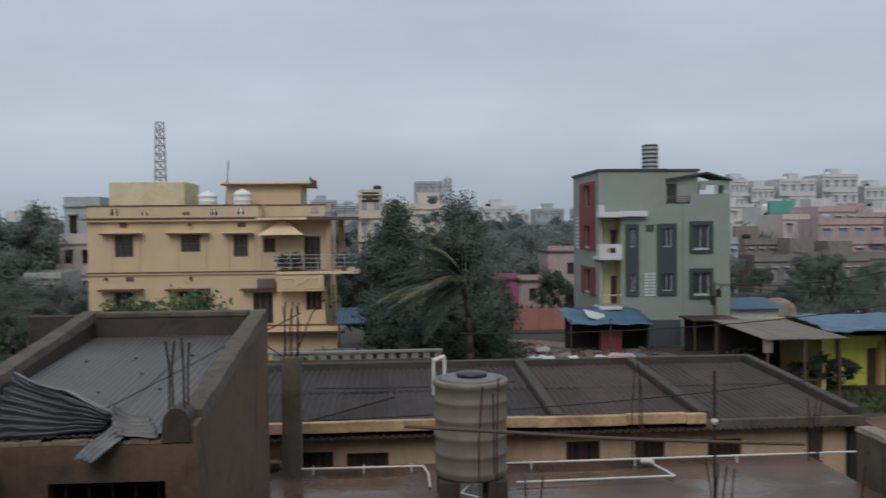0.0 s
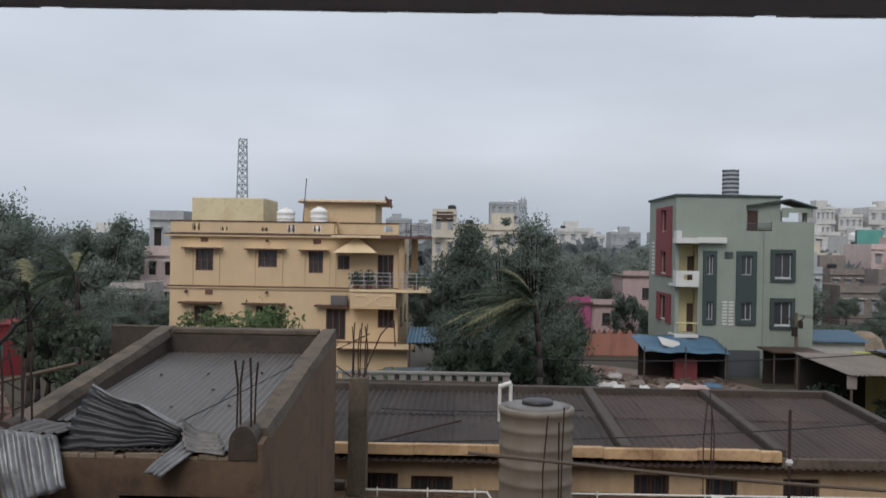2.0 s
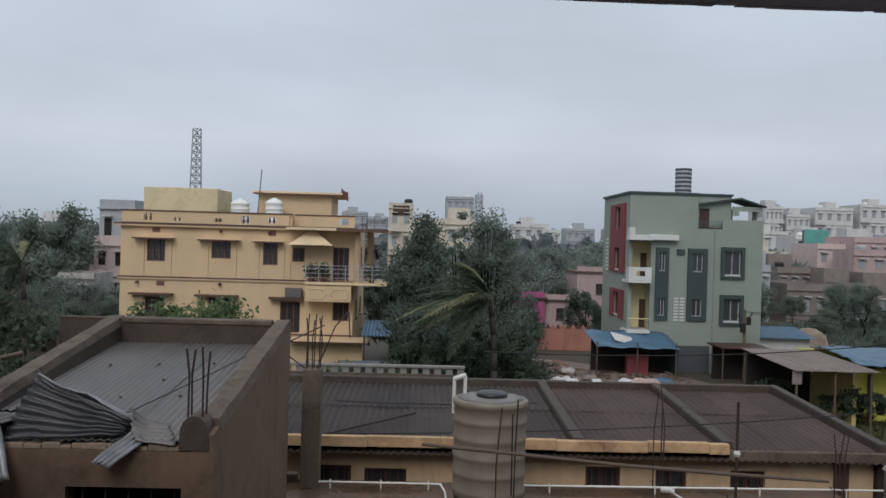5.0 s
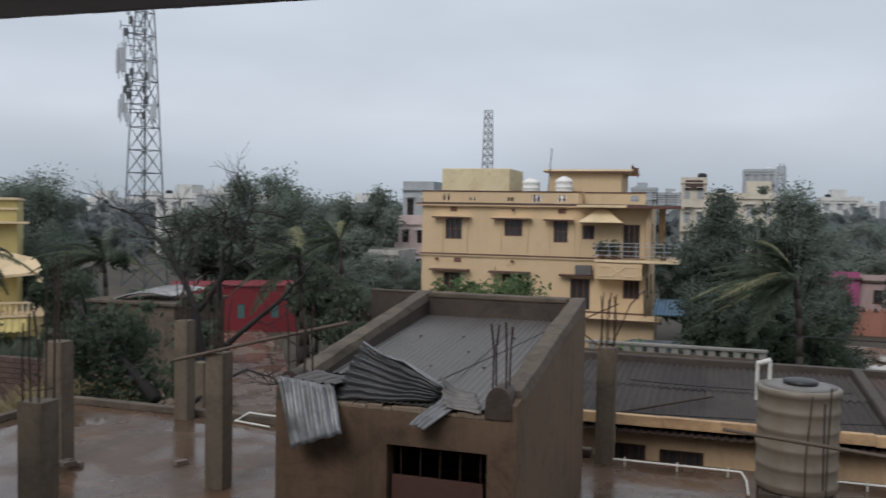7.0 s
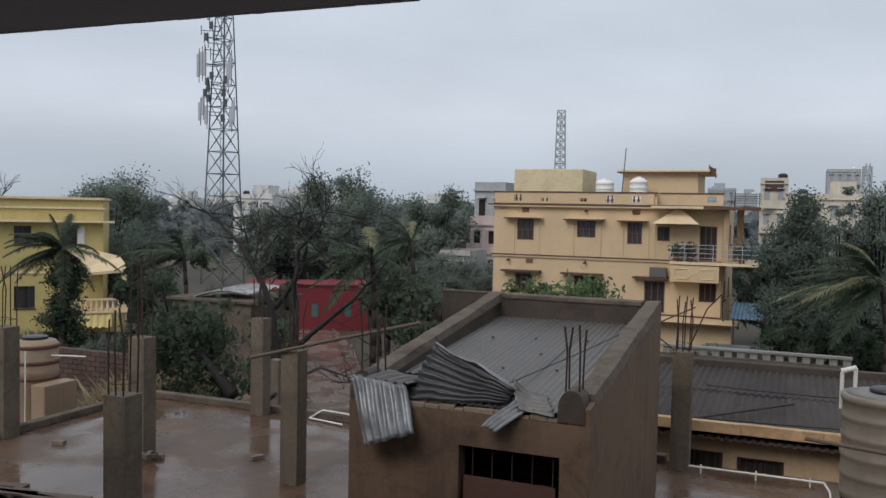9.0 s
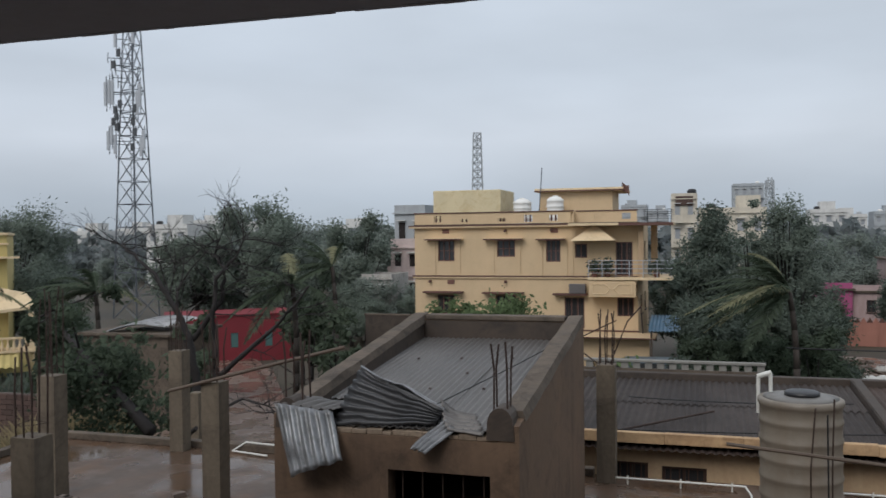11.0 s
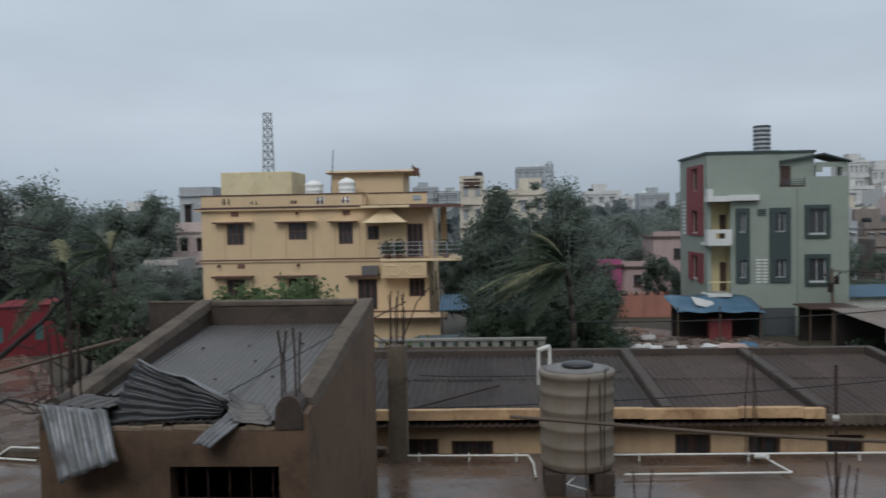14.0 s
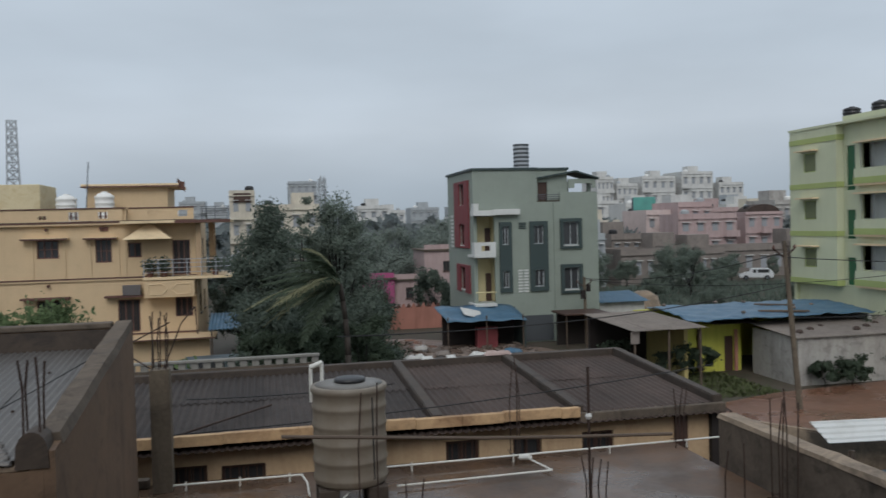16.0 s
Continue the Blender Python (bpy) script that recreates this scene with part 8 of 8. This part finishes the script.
town_house(22, 29.5, 200, 11.0, M_PALE, W, 4, 3)
town_house(31, 40, 240, 10.5, M_PALE, W, 4, 4)
town_house(45, 54, 260, 11.5, M_GREYB, W, 4, 4)
town_house(62, 72, 280, 12.0, M_GREYB, W, 4, 4)
# west
town_house(-27.6, -24.6, 74, 9.1, M_GREYB, "grey plastered narrow house beside yellow house", 3, 2, stair=0)
town_house(-26.3, -23.6, 69.5, 6.0, M_PALEPINK, "pale pink white house with ledges beside yellow house", 3, 2, 4, stair=0)
town_house(-26.6, -24.0, 63.5, 3.6, M_STAINED, "small white flat roofed house", 2, 2, 4, stair=0, parapet=0.3)
town_house(-130, -123, 150, 8.0, M_PALE, W, 3, 3)
town_house(-96, -87.5, 130, 8.8, M_PALE, W, 3, 3)
for x0, x1, y, z in ((-150, -140, 190, 9), (-118, -108, 200, 10.5), (-100, -92, 220, 9.5), (-84, -76, 190, 9), (-70, -60, 240, 10), (-52, -44, 220, 9.5), (-160, -150, 240, 12), (-88, -78, 280, 12)):
    town_house(x0, x1, y, z, M_PALE, W, 3, 3)


# ---- lattice towers ----
def lattice_tower(x, y, h, w0, w1, n, m, label, rot=0.0, r=0.09, gear=True):
    t = thing("telecom_tower", (x, y, GROUND), label, "tower", "towers")
    c, s = math.cos(rot), math.sin(rot)

    def corner(k, z):
        w = w0 + (w1 - w0) * min(1, z / (h * 0.92))
        a, b = ((-1, -1), (1, -1), (1, 1), (-1, 1))[k % 4]
        a, b = a * w / 2, b * w / 2
        return (x + a * c - b * s, y + a * s + b * c, GROUND + z)
    for k in range(4):
        part("leg", rod(bmesh.new(), corner(k, 0), corner(k, h), r * 1.1, r * 0.9, 6), m, t)
    for k in range(4):
        for j in range(n):
            z0, z1 = h * (1 - (1 - j / n) ** 1.0), h * (j + 1) / n
            b = bmesh.new()
            rod(b, corner(k, z0), corner(k + 1, z1), r * 0.5, r * 0.5, 4)
            rod(b, corner(k + 1, z0), corner(k, z1), r * 0.5, r * 0.5, 4)
            rod(b, corner(k, z1), corner(k + 1, z1), r * 0.5, r * 0.5, 4)
            part("bracing", b, m, t)
    b = bmesh.new()
    for j in range(int(h / 0.8)):
        rod(b, (x - 0.25, y - 0.2, GROUND + 0.8 * j), (x + 0.25, y - 0.2, GROUND + 0.8 * j), r * 0.3, r * 0.3, 4)
    for sx in (-0.25, 0.25):
        rod(b, (x + sx, y - 0.2, GROUND), (x + sx, y - 0.2, GROUND + h), r * 0.35, r * 0.35, 4)
    part("ladder", b, m, t)
    return t


TX, TY = -58.3, 77.0
tw = lattice_tower(TX, TY, 34, 3.3, 1.0, 14, M_STEEL, "tall lattice telecom tower hung with antennas", -0.14, 0.085)


def gear(kind, x, z, size, dy=-1.2):
    """One antenna, dish or radio unit on its pipe and arm, dy before the tower's middle."""
    y = TY + dy
    part("antenna_mount", tube(bmesh.new(), [(TX + 0.25 * (x - TX), TY, z), (x, y, z)], 0.045, 5), M_STEEL, tw)
    part("mount_pipe", tube(bmesh.new(), [(x, y, z - size * 0.75), (x, y, z + size * 0.75)], 0.05, 5), M_STEEL, tw)
    if kind == "panel":
        part("panel_antenna", box(x - 0.17, x + 0.17, y - 0.24, y - 0.06, z - size / 2, z + size / 2, 0.03), M_ANT, tw, "pale panel antenna")
    elif kind == "unit":
        part("radio_unit", box(x - 0.2, x + 0.2, y - 0.28, y - 0.06, z - size / 2, z + size / 2, 0.02), M_BOX, tw, "dark radio unit")
    else:
        r = size / 2
        d = part("dish_antenna", lathe(bmesh.new(), 0, 0, [(0.1 * r, 0), (0.9 * r, 0.15 * r), (r, 0.6 * r), (0.9 * r, 0.7 * r), (0.1 * r, 0.74 * r)], 18), M_ANT, tw, "pale round dish antenna")
        d.matrix_local = Matrix.Translation(Vector((x, y - 0.1, z)) - BASE[tw.name]) @ Euler((radians(80), 0, (x - TX) * 0.5)).to_matrix().to_4x4()


for x, z in ((-60.7, 22.4), (-60.25, 22.6), (-59.85, 22.5), (-56.45, 22.0), (-56.8, 21.2)):
    gear("panel", x, z, 2.5)
for x, z in ((-60.45, 17.4), (-60.05, 18.0), (-56.05, 17.3), (-56.35, 16.6), (-59.6, 17.0)):
    gear("panel", x, z, 2.0)
for x, z in ((-59.6, 28.2), (-57.4, 28.4), (-59.3, 30.5), (-57.5, 31.0)):
    gear("panel", x, z, 1.8, -0.9)
for x, z, d in ((-60.45, 26.2, 0.7), (-60.05, 25.4, 0.8), (-59.5, 24.8, 0.7), (-58.85, 25.6, 0.8), (-59.95, 24.1, 0.85), (-59.2, 23.6, 0.9), (-56.55, 25.0, 0.75), (-56.75, 24.4, 0.6), (-57.5, 20.0, 0.7), (-59.2, 29.6, 0.6)):
    gear("dish", x, z, d)
for x, z in ((-59.5, 20.6), (-59.35, 19.9), (-59.75, 19.4), (-59.3, 18.8), (-57.3, 19.3), (-57.0, 20.7), (-57.4, 16.6), (-58.9, 21.2), (-57.1, 18.2), (-59.6, 25.4), (-59.0, 26.6)):
    gear("unit", x, z, 0.8)
# Far masts get a pale grey instead of steel: haze put into colour.
lattice_tower(-105.5, 400, 58, 6.4, 3.6, 16, M_GREYB, "lattice telecom mast far away, paled in colour for haze", 0.3, 0.28)
tw2 = lattice_tower(17.2, 250, 22.5, 2.4, 1.8, 10, M_GREYB, "slim antenna mast far away", 0.2, 0.14)
for k in range(5):
    part("panel_antenna", box(16.2 + 0.45 * k, 16.5 + 0.45 * k, 248.4, 248.7, 17.5 + (k % 2) * 1.6, 20.2 + (k % 2) * 1.6), M_GREYB, tw2)


# ---- overhead cables ----
def sweep(bm, pts, r, n):
    """One unbroken round tube along points."""
    rings = []
    for k, p in enumerate(pts):
        d = pts[min(k + 1, len(pts) - 1)] - pts[max(k - 1, 0)]
        q = d.to_track_quat("Z", "Y")
        rings.append([bm.verts.new(p + q @ Vector((r * math.cos(2 * math.pi * i / n), r * math.sin(2 * math.pi * i / n), 0))) for i in range(n)])
    for a, b in zip(rings, rings[1:]):
        for i in range(n):
            bm.faces.new((a[i], a[(i + 1) % n], b[(i + 1) % n], b[i]))
    bm.faces.new(rings[0][::-1])
    bm.faces.new(rings[-1])
    return bm


def cable(name, a, b, sag, r, label):
    pts = []
    for k in range(17):
        s = k / 16
        p = Vector(a).lerp(Vector(b), s)
        p.z -= sag * 4 * s * (1 - s)
        pts.append(p)
    return solo(name, sweep(bmesh.new(), pts, r, 5), M_CABLE, label, "cable", "cables")


cable("overhead_cable", (21.7, 32.4, 5.4), (21.5, 55, 3.0), 0.5, 0.02, "black overhead cable between poles")
cable("overhead_cable", (21.7, 32.4, 5.2), (60, 44, 5.0), 0.8, 0.02, "black overhead cable along the road")
cable("overhead_cable", (21.8, 32.4, 4.0), (2.0, 24.0, 3.9), 0.4, 0.018, "sagging black service cable")
cable("overhead_cable", (21.9, 32.4, 2.6), (40, 33, 3.6), 0.5, 0.018, "sagging black service cable")
cable("overhead_cable", (21.5, 55, 2.9), (33.5, 40, 3.6), 0.5, 0.018, "sagging black service cable")
cable("roof_cable", (-1.6, 15.2, 3.5), (8.9, 15.8, 4.0), 0.12, 0.012, "thin black wire over the sheet roof")
cable("roof_cable", (-1.5, 17.0, 3.75), (2.6, 17.4, 3.72), 0.05, 0.012, "thin black wire over the sheet roof")
t = thing("iron_rod", (-0.4, 16.2, 3.42), "dark iron rod lying across roof sheets", "rod")
part("rod", tube(bmesh.new(), [(-1.5, 15.65, 3.4), (0.1, 17.3, 3.48)], 0.022, 6), M_REBAR, t)
